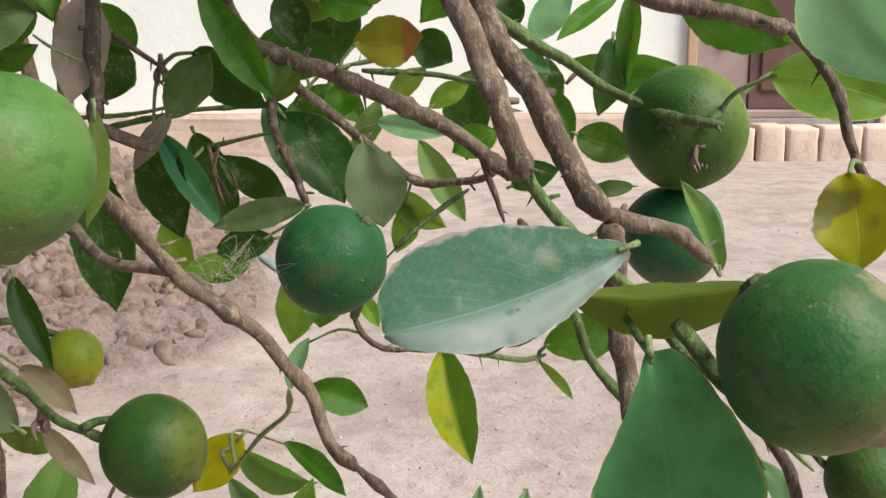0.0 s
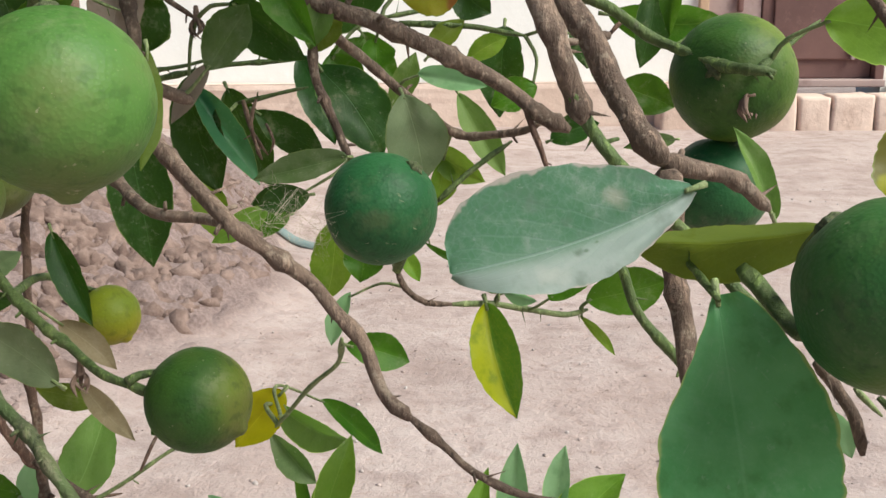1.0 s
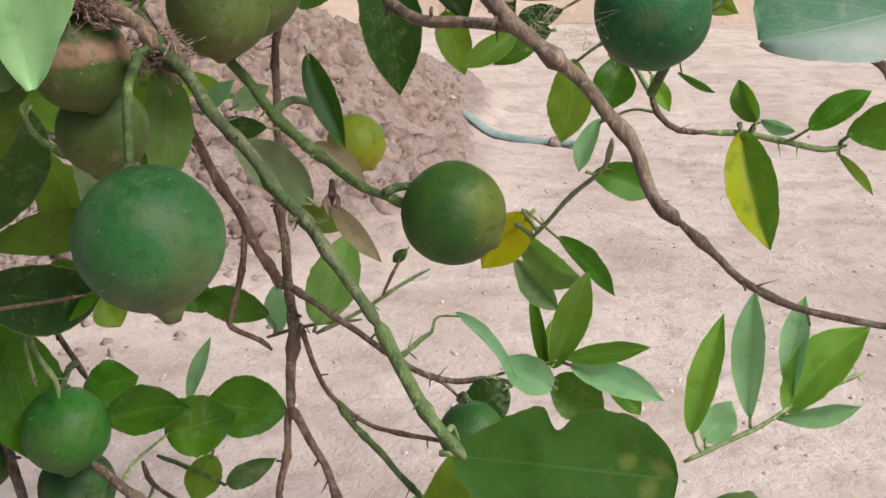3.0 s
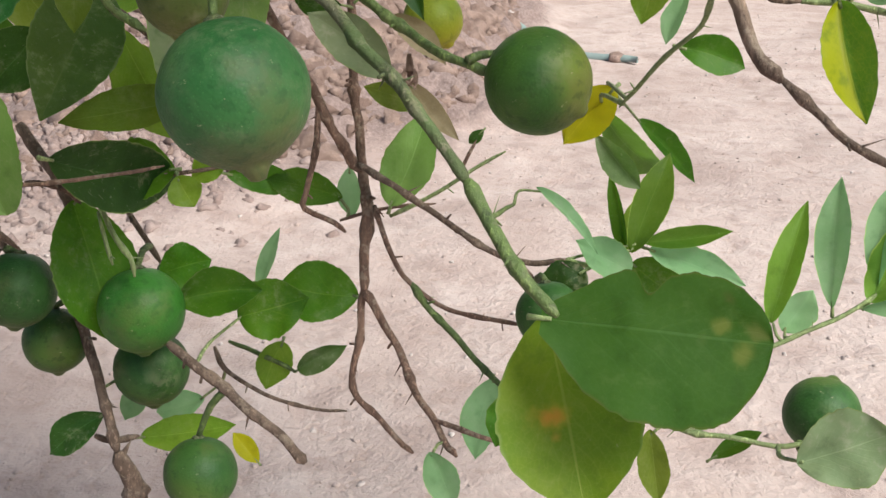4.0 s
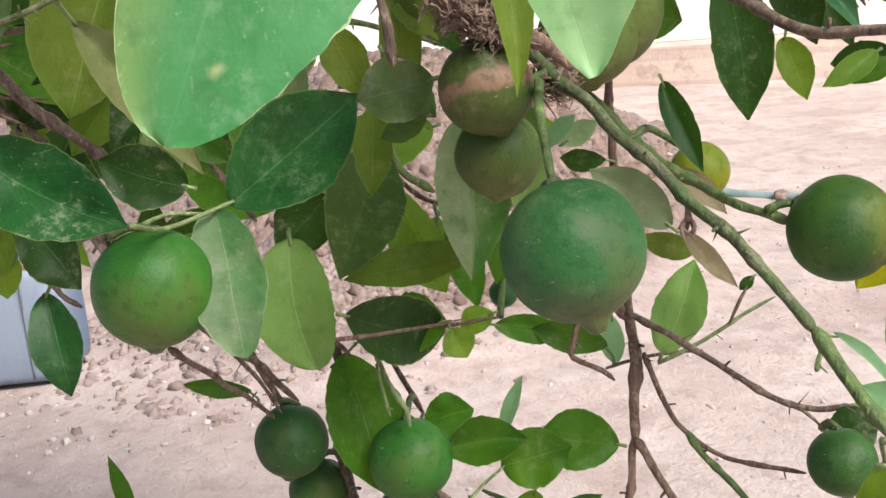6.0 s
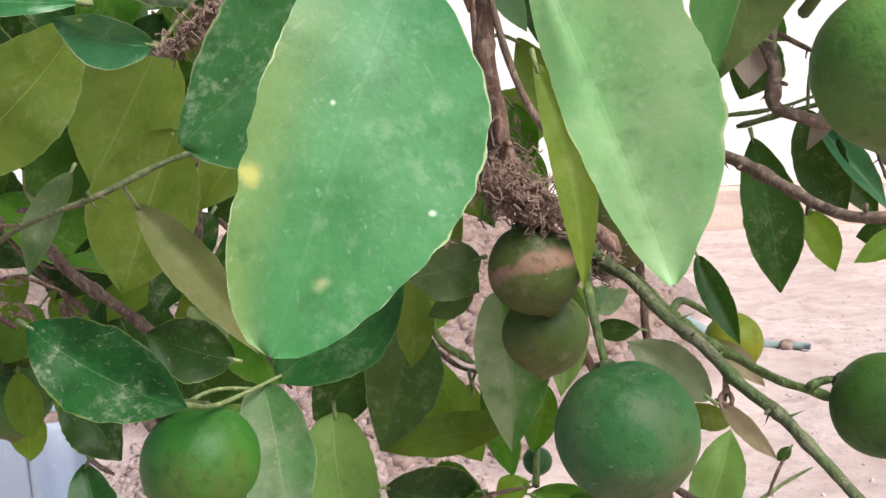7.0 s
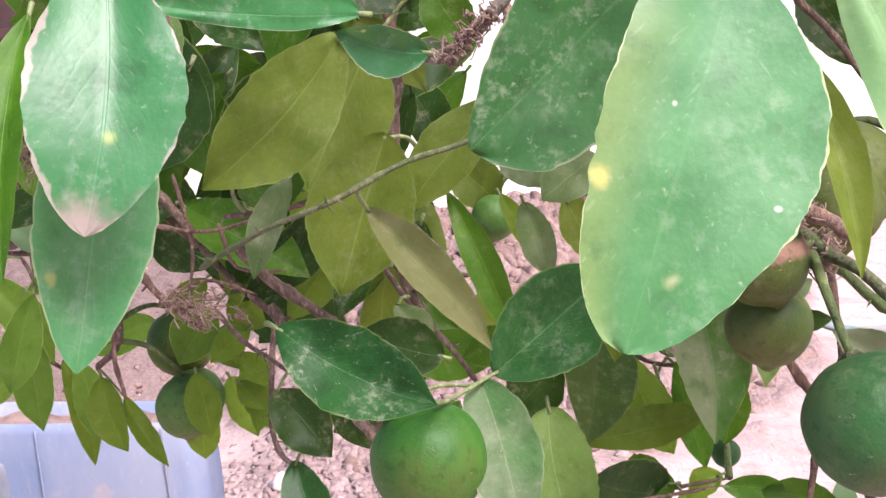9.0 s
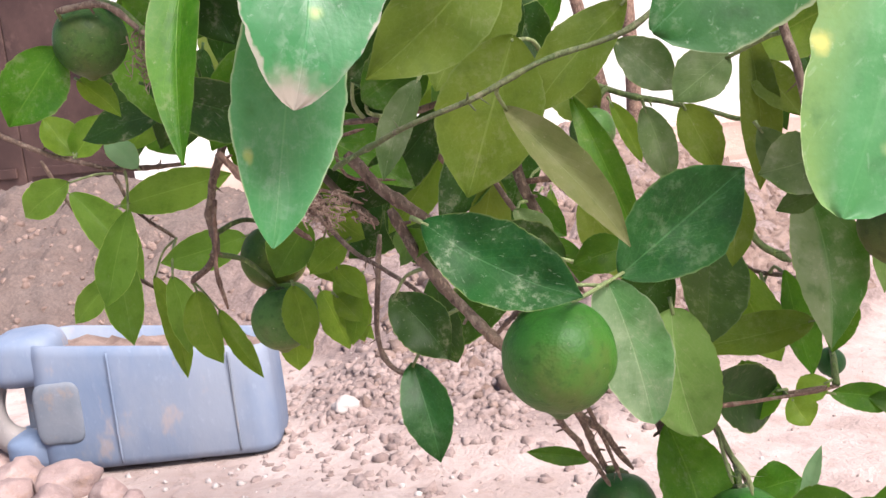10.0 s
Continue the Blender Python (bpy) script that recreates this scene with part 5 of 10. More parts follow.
branch("dry_limb", "dry", 0.0009, 0.0007, (-0.1976, 0.4320, 0.2611), (-0.1805, 0.4371, 0.2655), (-0.1559, 0.4428, 0.2675))
branch("twig", "green", 0.0009, 0.0007, (-0.1068, 0.2961, 0.3141), (-0.1063, 0.3164, 0.3100), (-0.1060, 0.3463, 0.3026))
branch("dry_limb", "dry", 0.0009, 0.0006, (-0.2896, 0.3326, 0.3052), (-0.2735, 0.3361, 0.3061), (-0.2574, 0.3399, 0.3076), (-0.2343, 0.3458, 0.3110))
branch("twig", "fresh", 0.0011, 0.0009, (-0.0120, 0.4383, 0.2091), (0.0046, 0.4443, 0.2162), (0.0213, 0.4502, 0.2229), (0.0401, 0.4582, 0.2342), (0.0662, 0.4672, 0.2441))
branch("limb", "bark", 0.0017, 0.0016, (-0.3571, 0.3912, 0.2853), (-0.3537, 0.3981, 0.2678), (-0.3513, 0.4053, 0.2525), (-0.3444, 0.4048, 0.2429))
branch("twig", "green", 0.0013, 0.0011, (-0.2693, 0.4581, 0.1829), (-0.2528, 0.4615, 0.1745), (-0.2364, 0.4645, 0.1648))
branch("limb", "bark", 0.0018, 0.0014, (-0.3214, 0.4093, 0.1513), (-0.3132, 0.4099, 0.1486), (-0.3000, 0.4134, 0.1510))
branch("dry_limb", "dry", 0.0036, 0.0022, (-0.2222, 0.3111, 0.5751), (-0.2234, 0.3075, 0.5251), (-0.2192, 0.3078, 0.5062), (-0.2175, 0.3074, 0.4912), (-0.2169, 0.3065, 0.4726), (-0.2153, 0.3059, 0.4539), (-0.2127, 0.3058, 0.4388), (-0.2073, 0.3070, 0.4272), (-0.1954, 0.3053, 0.4184), (-0.1836, 0.3038, 0.4135), (-0.1773, 0.3002, 0.4065))
branch("dry_limb", "dry", 0.0015, 0.0013, (-0.2233, 0.3539, 0.5876), (-0.2254, 0.3280, 0.5248), (-0.2284, 0.3257, 0.5055), (-0.2276, 0.3249, 0.4878))
branch("limb", "lichen", 0.0021, 0.0018, (-0.2225, 0.2243, 0.5460), (-0.2341, 0.2075, 0.5107), (-0.2385, 0.2054, 0.5027), (-0.2458, 0.2022, 0.4916), (-0.2538, 0.2010, 0.4833), (-0.2645, 0.2000, 0.4748), (-0.2720, 0.1973, 0.4735))
branch("dry_limb", "dry", 0.0006, 0.0003, (-0.2453, 0.2029, 0.4999), (-0.2493, 0.2014, 0.4988), (-0.2530, 0.1946, 0.4949))
branch("limb", "bark", 0.0011, 0.0007, (-0.3653, 0.2606, 0.5636), (-0.3506, 0.2527, 0.5238), (-0.3487, 0.2635, 0.5176), (-0.3407, 0.2654, 0.5039))
branch("limb", "twig", 0.0010, 0.0010, (-0.3966, 0.2650, 0.4158), (-0.3755, 0.2539, 0.4233), (-0.3526, 0.2493, 0.4310), (-0.3351, 0.2529, 0.4357), (-0.3145, 0.2644, 0.4456), (-0.2889, 0.2777, 0.4523), (-0.2734, 0.2870, 0.4628))
branch("limb", "bark", 0.0025, 0.0023, (-0.3556, 0.3642, 0.4865), (-0.3583, 0.3580, 0.4588), (-0.3589, 0.3520, 0.4261), (-0.3575, 0.3489, 0.4049), (-0.3537, 0.3481, 0.3905), (-0.3457, 0.3489, 0.3731))
branch("limb", "bark", 0.0024, 0.0014, (-0.4064, 0.3234, 0.3923), (-0.3964, 0.3247, 0.3724), (-0.3841, 0.3271, 0.3533), (-0.3677, 0.3263, 0.3364), (-0.3545, 0.3447, 0.3102), (-0.3393, 0.3693, 0.2817), (-0.3316, 0.3907, 0.2552))
branch("twig", "green", 0.0017, 0.0014, (-0.3865, 0.4979, 0.4379), (-0.3547, 0.5105, 0.4239), (-0.3269, 0.5220, 0.4144), (-0.2936, 0.5357, 0.4021))
branch("twig", "green", 0.0011, 0.0009, (-0.3564, 0.5152, 0.4546), (-0.3668, 0.5075, 0.4392), (-0.3772, 0.4998, 0.4237))
branch("limb", "bark", 0.0015, 0.0013, (-0.4534, 0.3980, 0.3699), (-0.4555, 0.3919, 0.3408), (-0.4587, 0.3918, 0.3174), (-0.4534, 0.3920, 0.3040), (-0.4416, 0.3909, 0.2977))
branch("limb", "bark", 0.0025, 0.0021, (-0.5824, 0.4710, 0.4311), (-0.5936, 0.4608, 0.4040), (-0.6045, 0.4618, 0.3751), (-0.6015, 0.4592, 0.3526), (-0.6342, 0.4737, 0.3324))
branch("limb", "bark", 0.0019, 0.0014, (-0.7548, 0.4364, 0.4451), (-0.7162, 0.4510, 0.4236), (-0.6904, 0.4614, 0.4133), (-0.6794, 0.4768, 0.4077), (-0.6475, 0.5029, 0.4060))
branch("limb", "bark", 0.0015, 0.0013, (-0.7943, 0.5246, 0.4155), (-0.7884, 0.5427, 0.3759), (-0.7735, 0.5552, 0.3428), (-0.7473, 0.5626, 0.3143), (-0.7168, 0.5739, 0.2966))
branch("limb", "bark", 0.0014, 0.0011, (-0.7122, 0.5053, 0.4031), (-0.6990, 0.5069, 0.3771), (-0.6745, 0.5147, 0.3551))
branch("limb", "bark", 0.0013, 0.0010, (-0.4818, 0.3869, 0.3831), (-0.4620, 0.3821, 0.3660), (-0.4331, 0.3711, 0.3535), (-0.4102, 0.3581, 0.3452))
branch("limb", "bark", 0.0013, 0.0010, (-0.3327, 0.2994, 0.3123), (-0.3358, 0.3279, 0.2916), (-0.3399, 0.3660, 0.2644), (-0.3414, 0.3849, 0.2486))
branch("limb", "bark", 0.0011, 0.0007, (-0.3311, 0.3324, 0.3048), (-0.3332, 0.3602, 0.2774), (-0.3338, 0.3783, 0.2545))
branch("dry_limb", "dry", 0.0014, 0.0013, (-0.3577, 0.3475, 0.3975), (-0.3438, 0.3540, 0.3967), (-0.3350, 0.3687, 0.3932))
branch("limb", "bark", 0.0012, 0.0010, (-0.2942, 0.4368, 0.3521), (-0.2801, 0.4410, 0.3377), (-0.2633, 0.4480, 0.3325), (-0.2513, 0.4528, 0.3270))
branch("limb", "bark", 0.0011, 0.0008, (-0.2881, 0.4055, 0.2856), (-0.2671, 0.4154, 0.2848), (-0.2436, 0.4267, 0.2860))
branch("limb", "bark", 0.0010, 0.0010, (-0.3088, 0.2536, 0.3693), (-0.3224, 0.2580, 0.3676), (-0.3598, 0.3140, 0.3409))
branch("twig", "green", 0.0012, 0.0007, (-0.1704, 0.4827, 0.4451), (-0.1386, 0.4940, 0.4463), (-0.1141, 0.5035, 0.4519))
branch("twig", "green", 0.0017, 0.0015, (-0.2754, 0.3818, 0.3889), (-0.2671, 0.3798, 0.3631), (-0.2540, 0.3824, 0.3530))
branch("limb", "bark", 0.0016, 0.0015, (-0.2417, 0.3004, 0.4534), (-0.2388, 0.2994, 0.4402), (-0.2351, 0.2985, 0.4251), (-0.2331, 0.2968, 0.4103))
branch("limb", "bark", 0.0016, 0.0011, (-0.5448, 0.2977, 0.4912), (-0.5268, 0.3063, 0.4915), (-0.5093, 0.3120, 0.4771), (-0.5031, 0.3127, 0.4641))
branch("limb", "lichen", 0.0010, 0.0007, (-0.2238, 0.1959, 0.5101), (-0.2084, 0.1903, 0.5020), (-0.1964, 0.1889, 0.4957), (-0.1856, 0.1927, 0.4955), (-0.1768, 0.1956, 0.4927))
branch("twig", "green", 0.0006, 0.0004, (-0.1964, 0.1889, 0.4957), (-0.1949, 0.1787, 0.4902), (-0.1932, 0.1684, 0.4844))
branch("limb", "bark", 0.0010, 0.0011, (-0.2119, 0.2855, 0.5291), (-0.2083, 0.2753, 0.5082), (-0.2034, 0.2756, 0.4720), (-0.1959, 0.2774, 0.4509), (-0.1870, 0.2799, 0.4382))
branch("dry_limb", "dry", 0.0030, 0.0026, (-0.3776, 0.4293, 0.6041), (-0.3723, 0.4031, 0.5319), (-0.3736, 0.3993, 0.4961), (-0.3748, 0.3950, 0.4550), (-0.3840, 0.4100, 0.4229))
branch("limb", "bark", 0.0014, 0.0011, (-0.4268, 0.3283, 0.4297), (-0.3947, 0.3306, 0.4310), (-0.3632, 0.3333, 0.4400), (-0.3289, 0.3371, 0.4471))
branch("dry_limb", "dry", 0.0021, 0.0019, (-0.4923, 0.4143, 0.6145), (-0.4816, 0.4164, 0.5738), (-0.4697, 0.4196, 0.5501), (-0.4601, 0.4222, 0.5322))
branch("dry_limb", "dry", 0.0023, 0.0019, (-0.4691, 0.3688, 0.6013), (-0.4681, 0.3675, 0.5599), (-0.4696, 0.3654, 0.5187), (-0.4664, 0.3655, 0.4926))
branch("dry_limb", "dry", 0.0014, 0.0011, (-0.5053, 0.4630, 0.6206), (-0.4940, 0.4649, 0.5701), (-0.4810, 0.4684, 0.5442))
branch("dry_limb", "dry", 0.0021, 0.0014, (-0.5683, 0.4455, 0.4443), (-0.5543, 0.4498, 0.4300), (-0.5378, 0.4546, 0.4090), (-0.5136, 0.4607, 0.3681))
branch("dry_limb", "dry", 0.0021, 0.0015, (-0.5326, 0.3818, 0.4187), (-0.5229, 0.3846, 0.4063), (-0.5084, 0.3885, 0.3849), (-0.4909, 0.3941, 0.3689))
branch("dry_limb", "dry", 0.0014, 0.0011, (-0.5667, 0.4195, 0.3904), (-0.5690, 0.4152, 0.3536), (-0.5648, 0.4146, 0.3285))
branch("limb", "bark", 0.0014, 0.0012, (-0.3999, 0.4022, 0.4086), (-0.3865, 0.4053, 0.3830), (-0.3682, 0.4103, 0.3570), (-0.3546, 0.4137, 0.3341))
branch("limb", "bark", 0.0015, 0.0013, (-0.3736, 0.3946, 0.4175), (-0.3555, 0.4000, 0.3953))
branch("dry_limb", "dry", 0.0015, 0.0013, (-0.4408, 0.4243, 0.4170), (-0.4209, 0.4302, 0.3925), (-0.4040, 0.4349, 0.3627))
branch("limb", "bark", 0.0010, 0.0008, (-0.4205, 0.3825, 0.5222), (-0.4054, 0.3880, 0.5286), (-0.3925, 0.3929, 0.5391))
branch("limb", "bark", 0.0008, 0.0006, (-0.3217, 0.3333, 0.5576), (-0.3214, 0.3324, 0.5315), (-0.3247, 0.3305, 0.5123))
branch("limb", "bark", 0.0017, 0.0015, (0.0284, 0.4015, 0.4143), (0.0413, 0.4180, 0.3926), (0.0492, 0.4173, 0.3861), (0.0534, 0.4159, 0.3794))
branch("twig", "green", 0.0015, 0.0011, (0.0496, 0.4173, 0.3860), (0.0599, 0.4178, 0.3827), (0.0742, 0.4188, 0.3790))
branch("twig", "fresh", 0.0010, 0.0010, (-0.0485, 0.3618, 0.2136), (-0.0434, 0.3528, 0.2158), (-0.0262, 0.3558, 0.2135), (-0.0119, 0.3578, 0.2103), (0.0001, 0.3608, 0.2109))
# the stem that reaches the ground, and its feet
branch("trunk", "bark", 0.0065, 0.0042, (-0.2853, 0.4307, -0.0200), (-0.2913, 0.4157, 0.0645), (-0.3053, 0.4007, 0.1490))
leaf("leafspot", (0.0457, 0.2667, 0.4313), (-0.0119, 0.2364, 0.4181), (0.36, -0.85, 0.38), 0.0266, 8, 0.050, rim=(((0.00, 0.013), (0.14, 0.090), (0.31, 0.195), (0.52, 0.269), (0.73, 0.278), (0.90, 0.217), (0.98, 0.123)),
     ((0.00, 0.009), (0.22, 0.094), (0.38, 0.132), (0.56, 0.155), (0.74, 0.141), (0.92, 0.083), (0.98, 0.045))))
leaf("twofold", (0.0795, 0.2677, 0.4213), (0.0347, 0.2963, 0.4117), (-0.45, -0.82, -0.35), 0.0169, 36, 0.052, root=(0.0787, 0.2717, 0.3909))
leaf("bluish", (0.0519, 0.2644, 0.4050), (0.0600, 0.2342, 0.3322), (-0.22, -0.91, 0.36), 0.0492, 10, 0.050, rim=(((0.00, 0.007), (0.09, 0.047), (0.20, 0.104), (0.30, 0.168), (0.39, 0.224), (0.60, 0.266), (0.80, 0.194), (0.94, 0.076)),
     ((0.00, 0.051), (0.03, 0.106), (0.08, 0.141), (0.23, 0.222), (0.34, 0.274), (0.46, 0.293), (0.62, 0.278), (0.80, 0.189), (0.94, 0.071))))
leaf("mid", (0.0533, 0.4764, 0.4694), (0.1046, 0.4757, 0.4656), (-0.07, -0.96, -0.28), 0.0199, 21.75, 0.065)
leaf("mid", (0.0784, 0.4623, 0.5000), (0.0744, 0.4543, 0.4610), (-0.52, -0.83, 0.22), 0.0108, 29, 0.065)
leaf("mid", (0.0547, 0.4504, 0.4414), (0.0775, 0.4486, 0.4330), (-0.02, -0.99, 0.14), 0.0166, 14.5, 0.065)
leaf("dark", (0.0714, 0.4684, 0.4799), (0.0650, 0.4619, 0.4479), (0.09, -0.98, 0.18), 0.0153, 21.75, 0.065)
leaf("mid", (0.0429, 0.4645, 0.4609), (0.0540, 0.4595, 0.4363), (-0.11, -0.98, 0.15), 0.0111, 21.75, -0.039, root=(0.0184, 0.4747, 0.4608))
leaf("pale", (0.0513, 0.4623, 0.5000), (0.0350, 0.4577, 0.4778), (-0.12, -0.95, 0.28), 0.0145, 21.75, 0.065)
leaf("dark", (0.0246, 0.4623, 0.5000), (0.0281, 0.4586, 0.4819), (-0.13, -0.98, 0.17), 0.0142, 21.75, 0.065, root=(0.0143, 0.4304, 0.4937))
leaf("mid", (0.0805, 0.3900, 0.4958), (0.1178, 0.3764, 0.4791), (-0.38, -0.92, -0.09), 0.0229, 17.4, -0.047, root=(0.0713, 0.3653, 0.4934))
leaf("shoot", (0.1138, 0.3845, 0.4689), (0.1556, 0.3721, 0.4581), (-0.25, -0.96, 0.12), 0.0247, 17.4, 0.078, root=(0.0993, 0.3962, 0.4542))
leaf("pale", (0.0710, 0.2166, 0.4963), (0.0851, 0.2020, 0.4745), (-0.52, -0.82, 0.21), 0.0183, 17.4, 0.065)
leaf("blotch", (0.1236, 0.3330, 0.4412), (0.1252, 0.3221, 0.4127), (-0.39, -0.87, 0.31), 0.0262, 14.5, 0.065, root=(0.1330, 0.3484, 0.4420))
leaf("fair", (0.0916, 0.3514, 0.4065), (0.0781, 0.3573, 0.4356), (0.32, -0.89, 0.33), 0.0092, 36, 0.104, root=(0.0822, 0.3274, 0.4142))
leaf("dusty", (-0.1052, 0.4216, 0.4502), (-0.0892, 0.4264, 0.4744), (0.10, -0.98, 0.15), 0.0169, 36, -0.062, root=(-0.1155, 0.4230, 0.4399))
leaf("dark", (-0.0995, 0.4471, 0.4757), (-0.0707, 0.4424, 0.4526), (-0.19, -0.98, -0.04), 0.0190, 29, -0.062, root=(-0.1157, 0.4558, 0.4682))
leaf("mid", (-0.0861, 0.3955, 0.4979), (-0.0599, 0.3829, 0.4609), (-0.18, -0.96, 0.20), 0.0144, 34.8, -0.094, root=(-0.0816, 0.4107, 0.4974))
leaf("dark", (-0.1396, 0.4688, 0.4818), (-0.1467, 0.4627, 0.4521), (0.57, -0.82, 0.03), 0.0278, 21.75, 0.065, root=(-0.1366, 0.4586, 0.4819))
leaf("mid", (-0.1444, 0.4714, 0.4946), (-0.1285, 0.4674, 0.4753), (0.11, -0.95, 0.28), 0.0150, 21.75, -0.039, root=(-0.1366, 0.4586, 0.4819))
leaf("dusty", (-0.1320, 0.3063, 0.4859), (-0.1116, 0.3071, 0.4897), (0.02, -0.99, 0.10), 0.0208, 21.75, 0.065)
leaf("mid", (-0.1699, 0.4048, 0.4681), (-0.1476, 0.4068, 0.4782), (0.22, -0.93, -0.29), 0.0112, 21.75, 0.065, root=(-0.1656, 0.4011, 0.4368))
leaf("olive", (-0.0905, 0.2865, 0.4640), (-0.0910, 0.2785, 0.4341), (0.83, -0.52, 0.19), 0.0079, 21.75, -0.078)
leaf("dying", (-0.0328, 0.4070, 0.4792), (-0.0074, 0.4075, 0.4818), (0.03, -1.00, -0.08), 0.0190, 17.4, -0.047, root=(-0.0379, 0.4045, 0.4669))
leaf("greyed", (-0.0315, 0.4297, 0.4403), (-0.0235, 0.4231, 0.4077), (-0.06, -0.98, 0.18), 0.0246, 14.5, -0.039, root=(-0.0335, 0.4370, 0.4415))
leaf("dark", (-0.0678, 0.4622, 0.4493), (-0.0408, 0.4547, 0.4126), (0.27, -0.88, 0.38), 0.0283, 17.4, 0.065)
leaf("dark", (-0.1213, 0.4584, 0.4452), (-0.1077, 0.4475, 0.3984), (-0.03, -0.98, 0.19), 0.0217, 17.4, 0.065, root=(-0.1157, 0.4558, 0.4682))
leaf("bluish", (-0.1175, 0.4532, 0.4412), (-0.0911, 0.4457, 0.4023), (0.33, -0.84, 0.43), 0.0135, 29, 0.065, root=(-0.1144, 0.4234, 0.4394))
leaf("dark", (-0.0959, 0.4685, 0.4300), (-0.0668, 0.4648, 0.4124), (0.02, -0.95, 0.33), 0.0155, 21.75, -0.047)
leaf("dusty", (-0.0503, 0.3952, 0.4212), (-0.0845, 0.3936, 0.4131), (-0.03, -0.94, 0.33), 0.0112, 29, -0.047, root=(-0.0505, 0.4050, 0.4190))
leaf("dark", (-0.0651, 0.3926, 0.4085), (-0.0825, 0.3916, 0.4034), (-0.02, -0.96, 0.26), 0.0095, 21.75, -0.039, root=(-0.0505, 0.4050, 0.4190))
leaf("dark", (-0.1427, 0.4353, 0.4360), (-0.1341, 0.4358, 0.3702), (0.34, -0.93, -0.10), 0.0248, 21.75, 0.065)
leaf("yellow", (-0.1220, 0.4737, 0.4003), (-0.1119, 0.4675, 0.3736), (0.16, -0.95, 0.26), 0.0149, 21.75, 0.065, root=(-0.1093, 0.4992, 0.4305))
leaf("yellow", (-0.0228, 0.4657, 0.4165), (0.0015, 0.4624, 0.4006), (-0.09, -0.99, 0.07), 0.0125, 29, 0.065, root=(-0.0185, 0.4377, 0.4292))
leaf("yellow", (-0.0160, 0.4646, 0.4110), (-0.0203, 0.4602, 0.3896), (0.34, -0.93, 0.12), 0.0119, 29, 0.065, root=(-0.0111, 0.4368, 0.4250))
leaf("fair", (-0.0100, 0.4599, 0.4381), (0.0097, 0.4531, 0.4047), (0.04, -0.97, 0.22), 0.0126, 29, 0.078, root=(-0.0179, 0.4376, 0.4289))
leaf("pale", (-0.0257, 0.4314, 0.4483), (0.0009, 0.4302, 0.4429), (0.00, -0.98, 0.21), 0.0091, 36, 0.104, root=(-0.0339, 0.4368, 0.4419))
leaf("dark", (-0.0107, 0.4790, 0.4817), (0.0039, 0.4765, 0.4699), (-0.16, -0.99, 0.00), 0.0174, 21.75, -0.039, root=(-0.0100, 0.4874, 0.4732))
leaf("dark", (-0.0659, 0.4623, 0.5000), (-0.0589, 0.4574, 0.4762), (0.13, -0.96, 0.23), 0.0166, 21.75, 0.065)
leaf("mid", (-0.0531, 0.4716, 0.4957), (-0.0294, 0.4711, 0.4934), (-0.01, -0.99, 0.12), 0.0146, 21.75, 0.065, root=(-0.0397, 0.4763, 0.4687))
leaf("mid", (-0.0639, 0.4732, 0.4532), (-0.0543, 0.4693, 0.4343), (-0.02, -0.98, 0.19), 0.0198, 21.75, -0.039, root=(-0.0397, 0.4763, 0.4687))
leaf("mid", (-0.0455, 0.4847, 0.4598), (-0.0455, 0.4818, 0.4453), (0.20, -0.96, 0.20), 0.0152, 21.75, 0.065, root=(-0.0397, 0.4763, 0.4687))
leaf("mid", (0.0233, 0.4705, 0.4402), (0.0039, 0.4688, 0.4319), (-0.01, -0.97, 0.23), 0.0149, 21.75, 0.065, root=(0.0184, 0.4747, 0.4608))
leaf("yellow", (-0.0059, 0.4827, 0.4501), (0.0114, 0.4847, 0.4598), (-0.01, -0.98, 0.21), 0.0102, 21.75, -0.039, root=(-0.0038, 0.4754, 0.4643))
leaf("dark", (0.0299, 0.4758, 0.4162), (0.0510, 0.4773, 0.4235), (-0.03, -0.96, 0.28), 0.0127, 21.75, 0.065)
leaf("dusty", (0.0797, 0.4560, 0.4191), (0.0583, 0.4553, 0.4156), (-0.02, -0.95, 0.32), 0.0073, 21.75, 0.065)
leaf("yellow", (-0.0666, 0.4997, 0.3768), (-0.0716, 0.4971, 0.3384), (-0.13, -0.92, 0.37), 0.0209, 21.75, -0.039, root=(-0.0332, 0.3968, 0.3786))
leaf("mid", (-0.0469, 0.4249, 0.3877), (-0.0487, 0.4189, 0.3680), (0.08, -0.96, 0.29), 0.0166, 21.75, 0.065, root=(-0.0332, 0.3968, 0.3786))
leaf("pale", (-0.0515, 0.4077, 0.3670), (-0.0589, 0.4010, 0.3479), (-0.32, -0.85, 0.42), 0.0085, 29, 0.065, root=(-0.0305, 0.4001, 0.3710))
leaf("mid", (-0.0541, 0.4104, 0.3452), (-0.0296, 0.4138, 0.3370), (0.24, -0.91, 0.33), 0.0146, 21.75, 0.065)
leaf("halfyellow", (0.0000, 0.4040, 0.3637), (0.0110, 0.3857, 0.3244), (-0.07, -0.91, 0.40), 0.0180, 36, 0.078)
leaf("mid", (0.0236, 0.4042, 0.3650), (0.0446, 0.4071, 0.3792), (-0.23, -0.83, 0.50), 0.0106, 36, 0.065, root=(0.0169, 0.4143, 0.3581))
leaf("mid", (0.0404, 0.4234, 0.3593), (0.0728, 0.4250, 0.3668), (-0.04, -0.93, 0.35), 0.0190, 17.4, 0.065, root=(0.0391, 0.4260, 0.3542))
